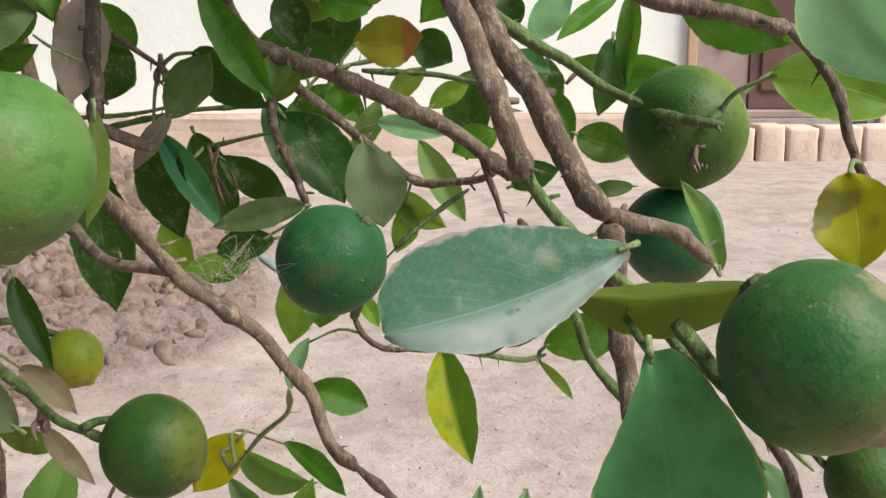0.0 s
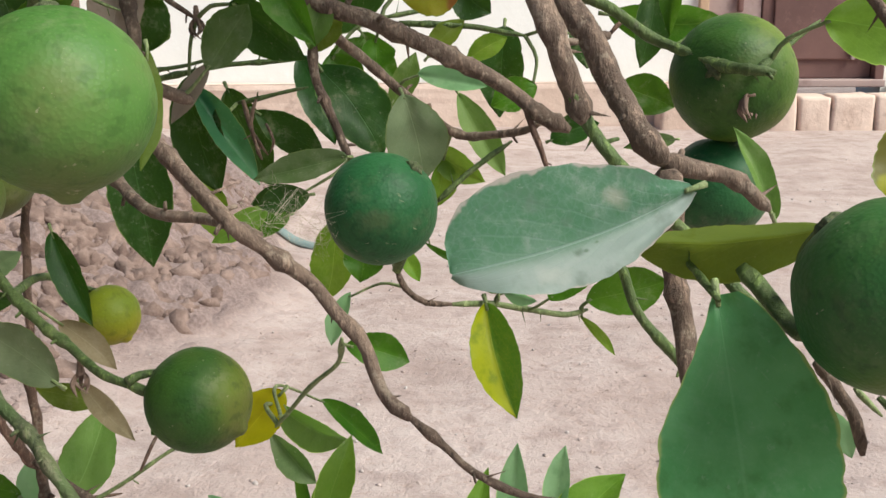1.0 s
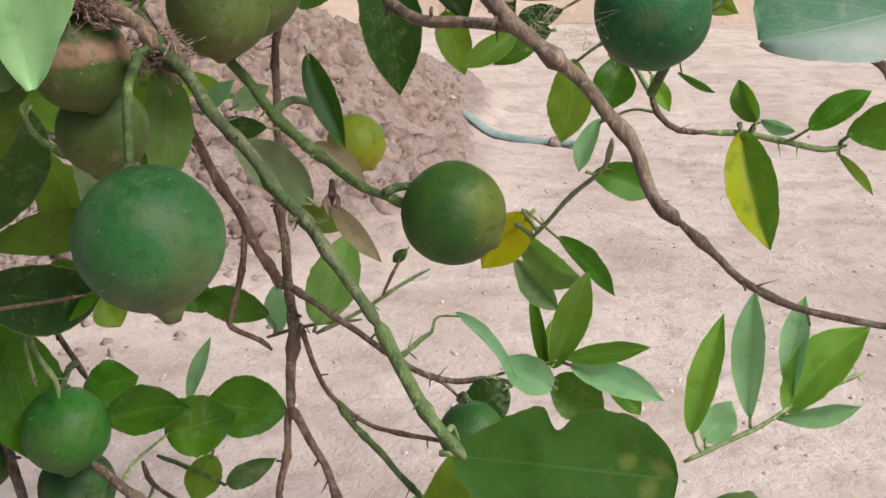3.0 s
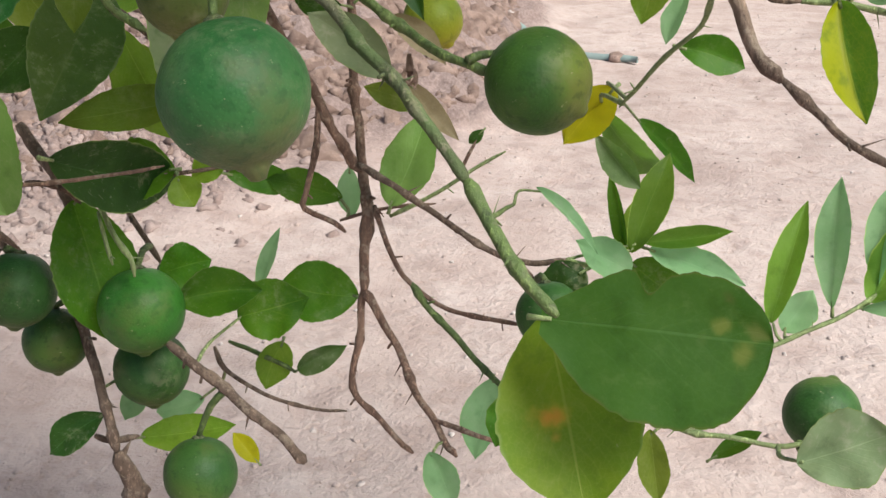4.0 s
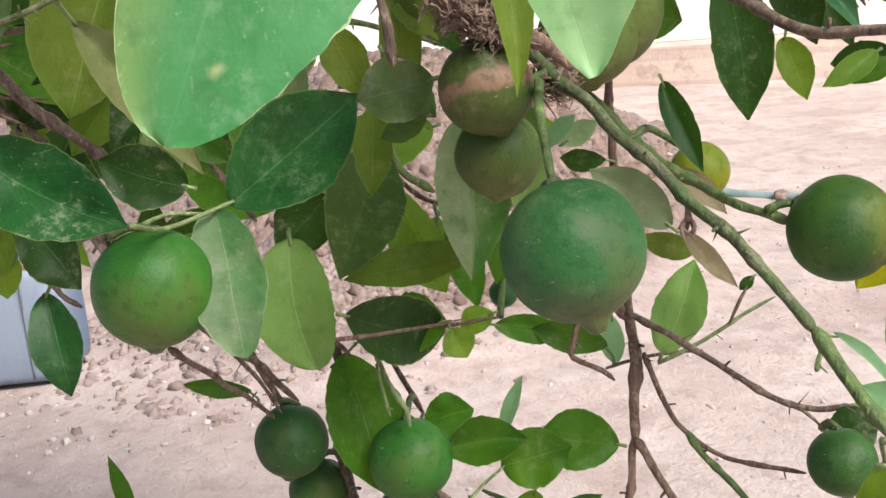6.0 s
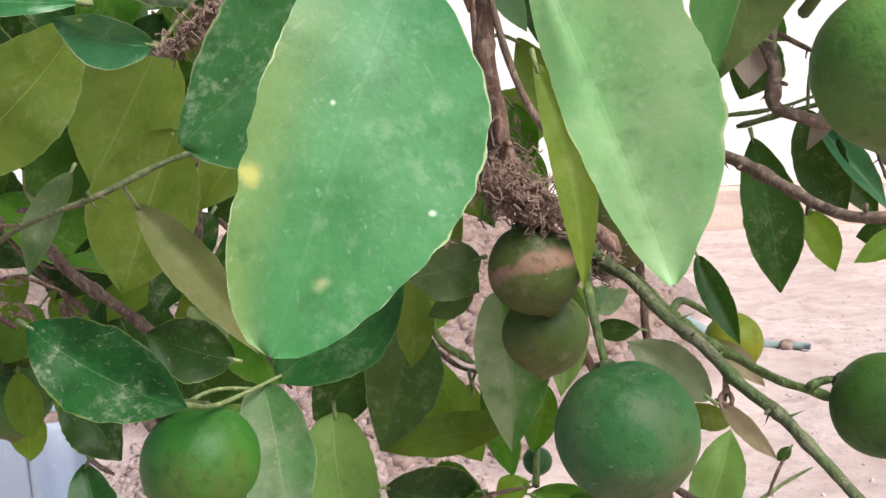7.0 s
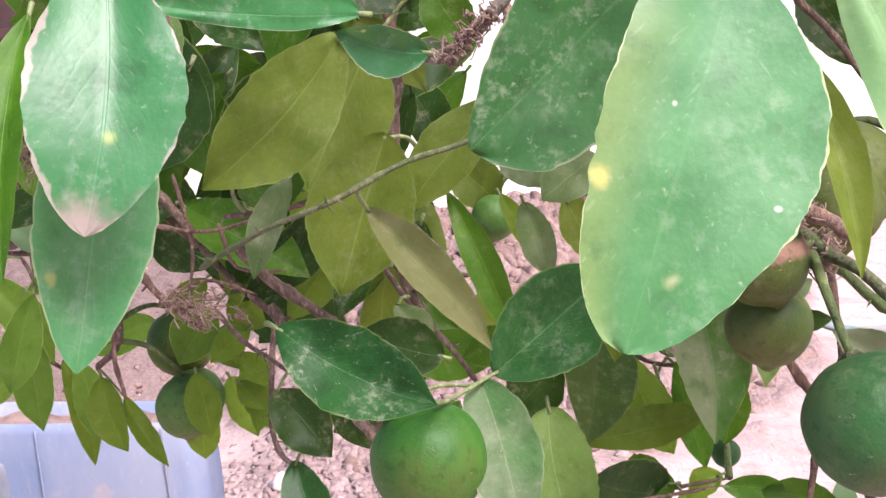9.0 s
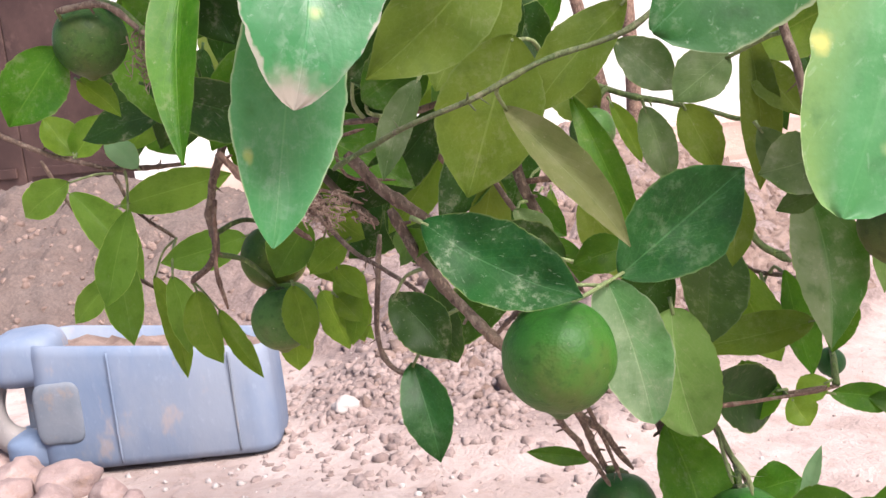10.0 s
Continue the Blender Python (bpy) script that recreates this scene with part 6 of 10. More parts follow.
leaf("yellow", (0.0390, 0.4319, 0.3505), (0.0538, 0.4286, 0.3346), (0.23, -0.89, 0.39), 0.0045, 29, -0.094, root=(0.0415, 0.4275, 0.3543))
leaf("mid", (0.0054, 0.4054, 0.3673), (-0.0018, 0.4087, 0.3821), (-0.46, -0.89, -0.03), 0.0104, 36, 0.078, root=(0.0030, 0.4093, 0.3618))
leaf("pale", (0.0067, 0.4058, 0.3680), (0.0194, 0.4063, 0.3634), (-0.09, -0.93, -0.35), 0.0060, 29, -0.047, root=(0.0035, 0.4095, 0.3617))
leaf("yellow", (-0.0328, 0.4250, 0.3812), (-0.0255, 0.4221, 0.3675), (0.25, -0.91, 0.33), 0.0070, 29, -0.039, root=(-0.0300, 0.4004, 0.3703))
leaf("mid", (-0.0232, 0.4267, 0.3820), (-0.0085, 0.4264, 0.3740), (-0.13, -0.97, -0.21), 0.0033, 29, 0.156, root=(-0.0182, 0.4116, 0.4015))
leaf("shoot", (-0.0818, 0.4105, 0.3212), (-0.0557, 0.4779, 0.2730), (0.08, -0.99, 0.08), 0.0149, 36, -0.062, root=(-0.0703, 0.3417, 0.3401))
leaf("mid", (-0.0702, 0.4577, 0.3048), (-0.0453, 0.4716, 0.2731), (0.49, -0.75, 0.45), 0.0110, 36, 0.078, root=(-0.0688, 0.3402, 0.3421))
leaf("gold", (-0.0759, 0.3910, 0.3336), (-0.0936, 0.3859, 0.3133), (-0.03, -0.95, 0.31), 0.0173, 11.6, -0.031)
leaf("dark", (-0.1652, 0.4110, 0.3904), (-0.1496, 0.4049, 0.3547), (0.05, -0.97, 0.22), 0.0114, 36, 0.078, root=(-0.1818, 0.3983, 0.3764))
leaf("withered", (-0.1629, 0.4049, 0.3562), (-0.1405, 0.3997, 0.3390), (0.24, -0.81, 0.53), 0.0105, 21.75, -0.047, root=(-0.1747, 0.3934, 0.3706))
leaf("withered", (-0.1592, 0.4126, 0.3287), (-0.1376, 0.4065, 0.3068), (0.37, -0.79, 0.49), 0.0091, 29, -0.047)
leaf("fair", (-0.1705, 0.4196, 0.2734), (-0.1576, 0.4365, 0.3108), (-0.01, -0.91, 0.41), 0.0223, 17.4, 0.065, root=(-0.1642, 0.4130, 0.2830))
leaf("greyed", (-0.1611, 0.3936, 0.3352), (-0.1925, 0.3932, 0.3590), (0.25, -0.94, 0.23), 0.0184, 17.4, -0.039, root=(-0.1658, 0.3878, 0.3643))
leaf("shoot", (-0.0854, 0.4282, 0.3963), (-0.1050, 0.4146, 0.3852), (0.14, -0.95, 0.28), 0.0102, 21.75, 0.065)
leaf("mid", (-0.0775, 0.4324, 0.3923), (-0.0945, 0.4276, 0.3844), (0.10, -0.93, 0.35), 0.0083, 21.75, 0.065)
leaf("mid", (-0.1848, 0.4457, 0.4188), (-0.1611, 0.4470, 0.4116), (0.11, -0.97, 0.20), 0.0218, 17.4, 0.065)
leaf("fair", (-0.2207, 0.3996, 0.3884), (-0.2181, 0.3815, 0.3393), (0.51, -0.80, 0.32), 0.0192, 17.4, -0.039, root=(-0.2027, 0.4106, 0.3936))
leaf("pale", (-0.2210, 0.4344, 0.3606), (-0.2071, 0.4400, 0.3752), (0.07, -0.98, 0.17), 0.0082, 21.75, -0.039, root=(-0.2267, 0.4239, 0.3696))
leaf("dark", (-0.1958, 0.4461, 0.3537), (-0.2160, 0.4436, 0.3553), (0.12, -0.99, 0.01), 0.0106, 21.75, 0.065, root=(-0.1941, 0.4557, 0.3504))
leaf("yellow", (-0.2800, 0.4353, 0.3227), (-0.2998, 0.4361, 0.3350), (0.27, -0.83, 0.49), 0.0152, 21.75, 0.065, root=(-0.2780, 0.4418, 0.3370))
leaf("round", (-0.0872, 0.2759, 0.2937), (-0.0234, 0.2765, 0.2903), (0.04, -0.85, 0.53), 0.0466, 6, 0.040, rim=(((0.00, 0.062), (0.09, 0.151), (0.23, 0.309), (0.41, 0.400), (0.62, 0.420), (0.81, 0.378), (0.92, 0.252), (0.98, 0.111)),
     ((0.00, 0.037), (0.13, 0.126), (0.29, 0.225), (0.40, 0.262), (0.43, 0.148), (0.48, 0.153), (0.52, 0.227), (0.61, 0.269), (0.79, 0.254), (0.92, 0.170), (0.98, 0.074))))
leaf("olivespot", (-0.0878, 0.2950, 0.2869), (-0.0723, 0.2717, 0.2316), (0.24, -0.87, 0.43), 0.0449, 11.6, -0.031, root=(-0.0884, 0.2753, 0.3015))
leaf("pale", (-0.1233, 0.4034, 0.2041), (-0.1296, 0.3898, 0.1716), (-0.10, -0.91, 0.40), 0.0168, 17.4, 0.065, root=(-0.1241, 0.3999, 0.2071))
leaf("mid", (-0.1077, 0.3681, 0.2176), (-0.1157, 0.3590, 0.1977), (-0.19, -0.86, 0.47), 0.0147, 17.4, -0.039, root=(-0.1123, 0.3930, 0.1996))
leaf("pale", (-0.1014, 0.3698, 0.3013), (-0.0783, 0.3641, 0.2790), (0.55, -0.51, 0.66), 0.0061, 36, 0.130, root=(-0.1060, 0.3463, 0.3026))
leaf("mid", (-0.0717, 0.4317, 0.2516), (-0.0802, 0.4427, 0.2850), (-0.46, -0.87, 0.17), 0.0076, 36, -0.031, root=(-0.0944, 0.4080, 0.2584))
leaf("yellow", (-0.0711, 0.4322, 0.2527), (-0.0643, 0.4480, 0.2763), (-0.26, -0.77, 0.59), 0.0122, 36, -0.039, root=(-0.0944, 0.4080, 0.2584))
leaf("shoot", (-0.0689, 0.4234, 0.2570), (-0.0551, 0.4358, 0.2968), (0.12, -0.96, 0.26), 0.0150, 36, 0.078, root=(-0.0944, 0.4080, 0.2584))
leaf("shoot", (-0.0645, 0.4258, 0.2610), (-0.0288, 0.4249, 0.2686), (-0.14, -0.83, 0.54), 0.0093, 36, -0.039, root=(-0.0944, 0.4080, 0.2584))
leaf("pale", (-0.0620, 0.4253, 0.2583), (-0.0226, 0.4180, 0.2472), (0.02, -0.80, 0.60), 0.0137, 29, -0.062)
leaf("pale", (-0.0685, 0.4208, 0.2499), (-0.0910, 0.4115, 0.2657), (0.53, -0.79, 0.29), 0.0160, 29, 0.078, root=(-0.0944, 0.4080, 0.2584))
leaf("mid", (-0.0692, 0.4313, 0.2493), (-0.0470, 0.4300, 0.2341), (0.14, -0.95, 0.29), 0.0210, 21.75, 0.078)
leaf("mid", (-0.0478, 0.4354, 0.2489), (-0.0315, 0.4328, 0.2334), (0.39, -0.75, 0.53), 0.0121, 29, 0.078)
leaf("dark", (-0.0863, 0.4081, 0.2543), (-0.1039, 0.4006, 0.2438), (0.08, -0.87, 0.49), 0.0190, 17.4, 0.065, root=(-0.0944, 0.4080, 0.2584))
leaf("dusty", (-0.0829, 0.3986, 0.3136), (-0.0655, 0.3947, 0.2942), (-0.04, -0.99, 0.16), 0.0108, 36, 0.078)
leaf("shoot", (-0.0092, 0.4431, 0.2204), (0.0032, 0.4644, 0.2697), (-0.29, -0.85, 0.43), 0.0139, 36, 0.078, root=(-0.0037, 0.4413, 0.2127))
leaf("pale", (0.0163, 0.4503, 0.2260), (0.0170, 0.4705, 0.2788), (-0.33, -0.87, 0.35), 0.0148, 29, 0.078)
leaf("pale", (0.0343, 0.4571, 0.2342), (0.0392, 0.4739, 0.2761), (-0.47, -0.80, 0.38), 0.0129, 29, 0.078)
leaf("shoot", (0.0312, 0.4541, 0.2280), (0.0653, 0.4645, 0.2663), (-0.37, -0.76, 0.53), 0.0240, 21.75, 0.078)
leaf("pale", (0.0284, 0.4527, 0.2258), (0.0623, 0.4519, 0.2346), (-0.04, -1.00, 0.06), 0.0102, 29, 0.078)
leaf("pale", (-0.0030, 0.4522, 0.2125), (0.0092, 0.4611, 0.2293), (0.10, -0.91, 0.41), 0.0157, 21.75, -0.039, root=(-0.0002, 0.4426, 0.2141))
leaf("greyed", (-0.0058, 0.3386, 0.2155), (0.0253, 0.3441, 0.2280), (-0.02, -0.89, 0.45), 0.0274, 17.4, -0.047, root=(-0.0104, 0.3582, 0.2103))
leaf("pale", (0.0301, 0.3808, 0.2075), (0.0569, 0.3919, 0.2227), (0.04, -0.84, 0.54), 0.0137, 29, 0.078)
leaf("mid", (-0.0323, 0.3913, 0.1818), (-0.0128, 0.3991, 0.1923), (-0.13, -0.67, 0.73), 0.0079, 29, -0.039)
leaf("mid", (-0.2846, 0.4254, 0.2318), (-0.2617, 0.4321, 0.2376), (0.23, -0.95, 0.18), 0.0231, 17.4, -0.039, root=(-0.2888, 0.4358, 0.2328))
leaf("mid", (-0.2707, 0.4145, 0.2244), (-0.2338, 0.4234, 0.2286), (0.16, -0.89, 0.42), 0.0222, 36, -0.047, root=(-0.2705, 0.3984, 0.2108))
leaf("mid", (-0.2480, 0.4255, 0.2128), (-0.2157, 0.4350, 0.2211), (0.17, -0.91, 0.39), 0.0284, 17.4, 0.065, root=(-0.2579, 0.3974, 0.2013))
leaf("mid", (-0.1959, 0.4482, 0.2170), (-0.2336, 0.4431, 0.2231), (0.20, -0.81, 0.55), 0.0298, 14.5, 0.065)
leaf("pale", (-0.2731, 0.5093, 0.1888), (-0.2630, 0.5234, 0.2208), (-0.04, -0.91, 0.41), 0.0089, 29, -0.039)
leaf("mid", (-0.3214, 0.4209, 0.2679), (-0.2978, 0.4021, 0.2060), (0.56, -0.71, 0.43), 0.0383, 21.75, 0.065, root=(-0.3038, 0.4299, 0.2741))
leaf("yellow", (-0.2441, 0.4682, 0.1800), (-0.2519, 0.4581, 0.1575), (0.55, -0.81, 0.17), 0.0191, 21.75, -0.039, root=(-0.2480, 0.4624, 0.1717))
leaf("dusty", (-0.2326, 0.4561, 0.1707), (-0.2090, 0.4651, 0.1823), (0.28, -0.94, 0.16), 0.0126, 36, 0.078, root=(-0.2371, 0.4644, 0.1652))
leaf("yellow", (-0.3039, 0.4212, 0.1450), (-0.2578, 0.4325, 0.1505), (0.14, -0.84, 0.53), 0.0176, 29, -0.039, root=(-0.3027, 0.4127, 0.1505))
leaf("dark", (-0.3123, 0.4059, 0.1662), (-0.3376, 0.3940, 0.1483), (0.08, -0.88, 0.46), 0.0179, 21.75, 0.065)
leaf("gold", (-0.2459, 0.4281, 0.1329), (-0.2590, 0.4309, 0.1469), (0.46, -0.68, 0.56), 0.0103, 21.75, 0.065, root=(-0.2390, 0.4495, 0.1568))
leaf("pale", (-0.3054, 0.4315, 0.1729), (-0.3120, 0.4226, 0.1530), (0.51, -0.83, 0.20), 0.0129, 21.75, -0.039, root=(-0.3142, 0.4097, 0.1774))
leaf("pale", (-0.2823, 0.4504, 0.1531), (-0.3065, 0.4431, 0.1468), (0.08, -0.80, 0.59), 0.0168, 21.75, 0.065, root=(-0.2682, 0.4492, 0.1713))
leaf("specked", (-0.2969, 0.4287, 0.3634), (-0.2859, 0.3520, 0.3246), (0.61, -0.62, 0.49), 0.0354, 14, 0.078, root=(-0.2705, 0.3807, 0.3739))
leaf("dark", (-0.2854, 0.3518, 0.3095), (-0.2678, 0.4247, 0.2789), (0.13, -0.94, 0.31), 0.0304, 20.3, -0.039)
leaf("olive", (-0.2767, 0.4251, 0.3128), (-0.3121, 0.4161, 0.3079), (0.25, -0.97, -0.01), 0.0161, 21.75, -0.039, root=(-0.2766, 0.4424, 0.3366))
leaf("yellow", (-0.2613, 0.4072, 0.2865), (-0.2531, 0.4043, 0.2743), (0.32, -0.85, 0.42), 0.0153, 21.75, -0.039, root=(-0.2651, 0.4163, 0.2849))
leaf("mid", (-0.1969, 0.4357, 0.2705), (-0.2308, 0.4321, 0.2787), (0.18, -0.93, 0.33), 0.0160, 21.75, -0.039, root=(-0.1941, 0.4331, 0.2620))
leaf("yellow", (-0.2530, 0.4743, 0.3729), (-0.2210, 0.4762, 0.3611), (0.08, -0.99, 0.06), 0.0118, 21.75, 0.065)
leaf("white", (-0.2213, 0.4745, 0.3567), (-0.2054, 0.4812, 0.3661), (0.38, -0.93, 0.03), 0.0111, 21.75, -0.039, root=(-0.1955, 0.4608, 0.3643))
leaf("speckled", (-0.1894, 0.1568, 0.4788), (-0.2107, 0.1309, 0.4114), (0.43, -0.88, 0.20), 0.0441, 6, 0.040, rim=(((0.00, 0.099), (0.05, 0.200), (0.14, 0.210), (0.25, 0.225), (0.41, 0.230), (0.63, 0.206), (0.74, 0.193), (0.86, 0.156), (0.98, 0.070)),
     ((0.00, 0.056), (0.11, 0.189), (0.25, 0.303), (0.36, 0.338), (0.48, 0.334), (0.64, 0.292), (0.76, 0.230), (0.89, 0.152), (0.97, 0.076))))
leaf("jade", (-0.1901, 0.1601, 0.4889), (-0.1907, 0.1558, 0.4785), (0.24, -0.90, 0.36), 0.0061, 10, 0.030, blunt=0.5)
leaf("bright", (-0.1749, 0.1888, 0.4925), (-0.1459, 0.1799, 0.4147), (0.07, -0.99, 0.14), 0.0330, 8, -0.030, rim=(((0.00, 0.006), (0.10, 0.027), (0.31, 0.083), (0.54, 0.099), (0.76, 0.089), (0.90, 0.057), (0.98, 0.020)),
     ((0.00, 0.029), (0.04, 0.079), (0.10, 0.126), (0.18, 0.169), (0.33, 0.258), (0.52, 0.285), (0.65, 0.272), (0.80, 0.200), (0.92, 0.097), (0.98, 0.036))))
leaf("broad", (-0.2044, 0.2042, 0.4959), (-0.2554, 0.1805, 0.4499), (0.35, -0.93, 0.09), 0.0399, 10, -0.036, rim=(((0.00, 0.055), (0.04, 0.128), (0.14, 0.246), (0.27, 0.270), (0.42, 0.266), (0.59, 0.224), (0.75, 0.168), (0.88, 0.094), (0.97, 0.041)),
     ((0.00, 0.037), (0.05, 0.120), (0.20, 0.231), (0.40, 0.299), (0.60, 0.299), (0.86, 0.242), (0.95, 0.139))))
leaf("pale", (-0.1563, 0.1680, 0.4987), (-0.1477, 0.1657, 0.4723), (0.13, -0.98, 0.13), 0.0081, 12, -0.048, blunt=0.5)
leaf("mid", (-0.1667, 0.2049, 0.5048), (-0.1542, 0.2083, 0.4812), (0.16, -0.99, -0.06), 0.0105, 21.75, 0.065, root=(-0.1768, 0.1956, 0.4927))
leaf("dark", (-0.1588, 0.2287, 0.5033), (-0.1405, 0.2345, 0.4899), (0.29, -0.96, -0.01), 0.0160, 17.4, -0.039)
leaf("pale", (-0.1818, 0.2318, 0.5141), (-0.1869, 0.2294, 0.4986), (0.55, -0.83, -0.05), 0.0093, 21.75, 0.065)
leaf("dark", (-0.1971, 0.2479, 0.5205), (-0.1908, 0.2495, 0.5045), (-0.19, -0.97, -0.17), 0.0136, 21.75, 0.065, root=(-0.2083, 0.2753, 0.5082))
leaf("dustyhalf", (-0.1237, 0.2454, 0.5038), (-0.1394, 0.2263, 0.4562), (0.11, -0.93, 0.34), 0.0272, 20.3, 0.065)
leaf("jade", (-0.2832, 0.1859, 0.4858), (-0.3168, 0.1402, 0.4908), (0.77, -0.62, -0.13), 0.0168, 8, 0.040, rim=(((0.00, 0.012), (0.11, 0.121), (0.28, 0.200), (0.45, 0.232), (0.70, 0.227), (0.88, 0.167), (0.97, 0.058)),
     ((0.00, 0.007), (0.08, 0.028), (0.31, 0.063), (0.61, 0.051), (0.85, 0.030), (0.97, 0.014))))
leaf("jade", (-0.2697, 0.1958, 0.4747), (-0.2890, 0.1832, 0.4819), (0.41, -0.83, -0.37), 0.0128, 17.4, 0.156)
leaf("olive", (-0.3014, 0.2109, 0.4843), (-0.3368, 0.1876, 0.4464), (0.62, -0.78, -0.10), 0.0270, 14.5, 0.065, root=(-0.2720, 0.1973, 0.4735))
leaf("olive", (-0.3483, 0.3229, 0.4899), (-0.3675, 0.2979, 0.4393), (0.49, -0.84, 0.23), 0.0405, 17.4, -0.039, root=(-0.3247, 0.3305, 0.5123))
leaf("olive", (-0.3395, 0.3118, 0.4569), (-0.3587, 0.2970, 0.3985), (0.34, -0.93, 0.13), 0.0401, 20.3, 0.065, root=(-0.3361, 0.3363, 0.4457))
leaf("olive", (-0.3028, 0.3396, 0.4657), (-0.3386, 0.3198, 0.4269), (0.20, -0.94, 0.29), 0.0244, 17.4, -0.039, root=(-0.3289, 0.3371, 0.4471))
leaf("clay", (-0.3298, 0.2695, 0.4324), (-0.2878, 0.2655, 0.3843), (0.44, -0.78, 0.45), 0.0158, 31.9, 0.078, root=(-0.3265, 0.2577, 0.4398))
leaf("mid", (-0.3275, 0.3359, 0.4318), (-0.3056, 0.3372, 0.3691), (0.25, -0.97, 0.05), 0.0138, 21.75, 0.078, root=(-0.3289, 0.3371, 0.4471))
leaf("glossy", (-0.3469, 0.2311, 0.3999), (-0.2959, 0.2335, 0.3740), (0.27, -0.85, 0.45), 0.0277, 23.2, -0.055)
leaf("deep", (-0.3065, 0.3105, 0.3638), (-0.2618, 0.3320, 0.3989), (0.26, -0.96, 0.09), 0.0362, 20.3, -0.047, root=(-0.3088, 0.2536, 0.3693))
leaf("chalk", (-0.3098, 0.3054, 0.3633), (-0.2894, 0.2773, 0.3190), (0.28, -0.94, 0.21), 0.0268, 18, 0.065, root=(-0.3380, 0.2813, 0.3564), blunt=0.48)
leaf("fair", (-0.2908, 0.3231, 0.3484), (-0.2825, 0.3160, 0.2993), (0.25, -0.94, 0.24), 0.0305, 17.4, 0.065, blunt=0.48)
leaf("olive", (-0.2491, 0.4075, 0.3216), (-0.2996, 0.3839, 0.3157), (0.35, -0.77, 0.54), 0.0191, 21.75, 0.065)
leaf("yellow", (-0.2859, 0.4176, 0.3481), (-0.2661, 0.4183, 0.2989), (0.10, -0.99, 0.03), 0.0253, 21.75, -0.039, root=(-0.2913, 0.4377, 0.3491))
leaf("mid", (-0.2632, 0.4270, 0.3402), (-0.2523, 0.4234, 0.2909), (0.50, -0.85, 0.17), 0.0164, 29, 0.065, root=(-0.2724, 0.4442, 0.3353))
leaf("dustleft", (-0.2490, 0.4070, 0.3787), (-0.2396, 0.3781, 0.3170), (0.27, -0.86, 0.44), 0.0308, 23.2, 0.078, root=(-0.2267, 0.4239, 0.3696))
leaf("mid", (-0.2658, 0.4163, 0.2867), (-0.2909, 0.4042, 0.2860), (0.36, -0.78, 0.52), 0.0275, 21.75, 0.065)
leaf("mid", (-0.2465, 0.4248, 0.2828), (-0.2171, 0.4372, 0.2741), (0.39, -0.92, 0.00), 0.0141, 21.75, -0.039)
leaf("dark", (-0.3322, 0.3259, 0.3677), (-0.3642, 0.3172, 0.3803), (0.32, -0.94, 0.16), 0.0248, 17.4, 0.065, root=(-0.3457, 0.3489, 0.3731))
leaf("dusty", (-0.3554, 0.3351, 0.3877), (-0.3415, 0.3342, 0.3685), (0.56, -0.70, 0.44), 0.0139, 21.75, 0.065, root=(-0.3530, 0.3482, 0.3890))
leaf("dusty", (-0.2303, 0.3250, 0.4035), (-0.2533, 0.3108, 0.3990), (0.49, -0.85, 0.19), 0.0228, 17.4, 0.078, root=(-0.2331, 0.2968, 0.4103))
leaf("dusty", (-0.2346, 0.3264, 0.3908), (-0.2498, 0.3199, 0.3842), (0.30, -0.93, 0.22), 0.0093, 17.4, 0.065)
leaf("olive", (-0.2735, 0.3721, 0.3906), (-0.2745, 0.3650, 0.3551), (0.43, -0.89, 0.17), 0.0153, 21.75, 0.065, root=(-0.2754, 0.3818, 0.3889))
leaf("olive", (-0.1849, 0.2375, 0.4641), (-0.1729, 0.2223, 0.4076), (0.44, -0.84, 0.32), 0.0113, 36, -0.039)
leaf("mid", (-0.5589, 0.3108, 0.4766), (-0.5812, 0.2944, 0.4438), (0.59, -0.81, -0.00), 0.0297, 17.4, -0.039, root=(-0.5448, 0.2977, 0.4912))
leaf("yellow", (-0.5661, 0.3272, 0.4618), (-0.5483, 0.3324, 0.4432), (0.61, -0.68, 0.40), 0.0131, 29, 0.065)
leaf("yellow", (-0.6993, 0.4584, 0.4204), (-0.7167, 0.4548, 0.4464), (0.70, -0.60, 0.39), 0.0237, 21.75, -0.039)
leaf("yellow", (-0.6993, 0.4582, 0.4194), (-0.6833, 0.4702, 0.4440), (0.57, -0.82, 0.03), 0.0215, 21.75, -0.039)
leaf("pale", (-0.6630, 0.4734, 0.4078), (-0.6826, 0.4679, 0.4290), (0.58, -0.74, 0.34), 0.0171, 21.75, 0.065, root=(-0.6714, 0.4834, 0.4073))
leaf("shoot", (-0.7396, 0.4919, 0.4012), (-0.7685, 0.4746, 0.3808), (0.41, -0.89, 0.18), 0.0254, 21.75, 0.065, root=(-0.7122, 0.5053, 0.4031))
leaf("shoot", (-0.7753, 0.5290, 0.3900), (-0.7290, 0.5390, 0.3221), (0.64, -0.69, 0.34), 0.0305, 29, -0.062, root=(-0.7906, 0.5359, 0.3907))
leaf("shoot", (-0.7087, 0.5030, 0.3810), (-0.6394, 0.5383, 0.3941), (0.46, -0.89, -0.03), 0.0292, 21.75, 0.065, root=(-0.7029, 0.5065, 0.3847))
leaf("shoot", (-0.6256, 0.5262, 0.3525), (-0.6780, 0.4994, 0.3413), (0.46, -0.89, -0.01), 0.0266, 21.75, -0.039)
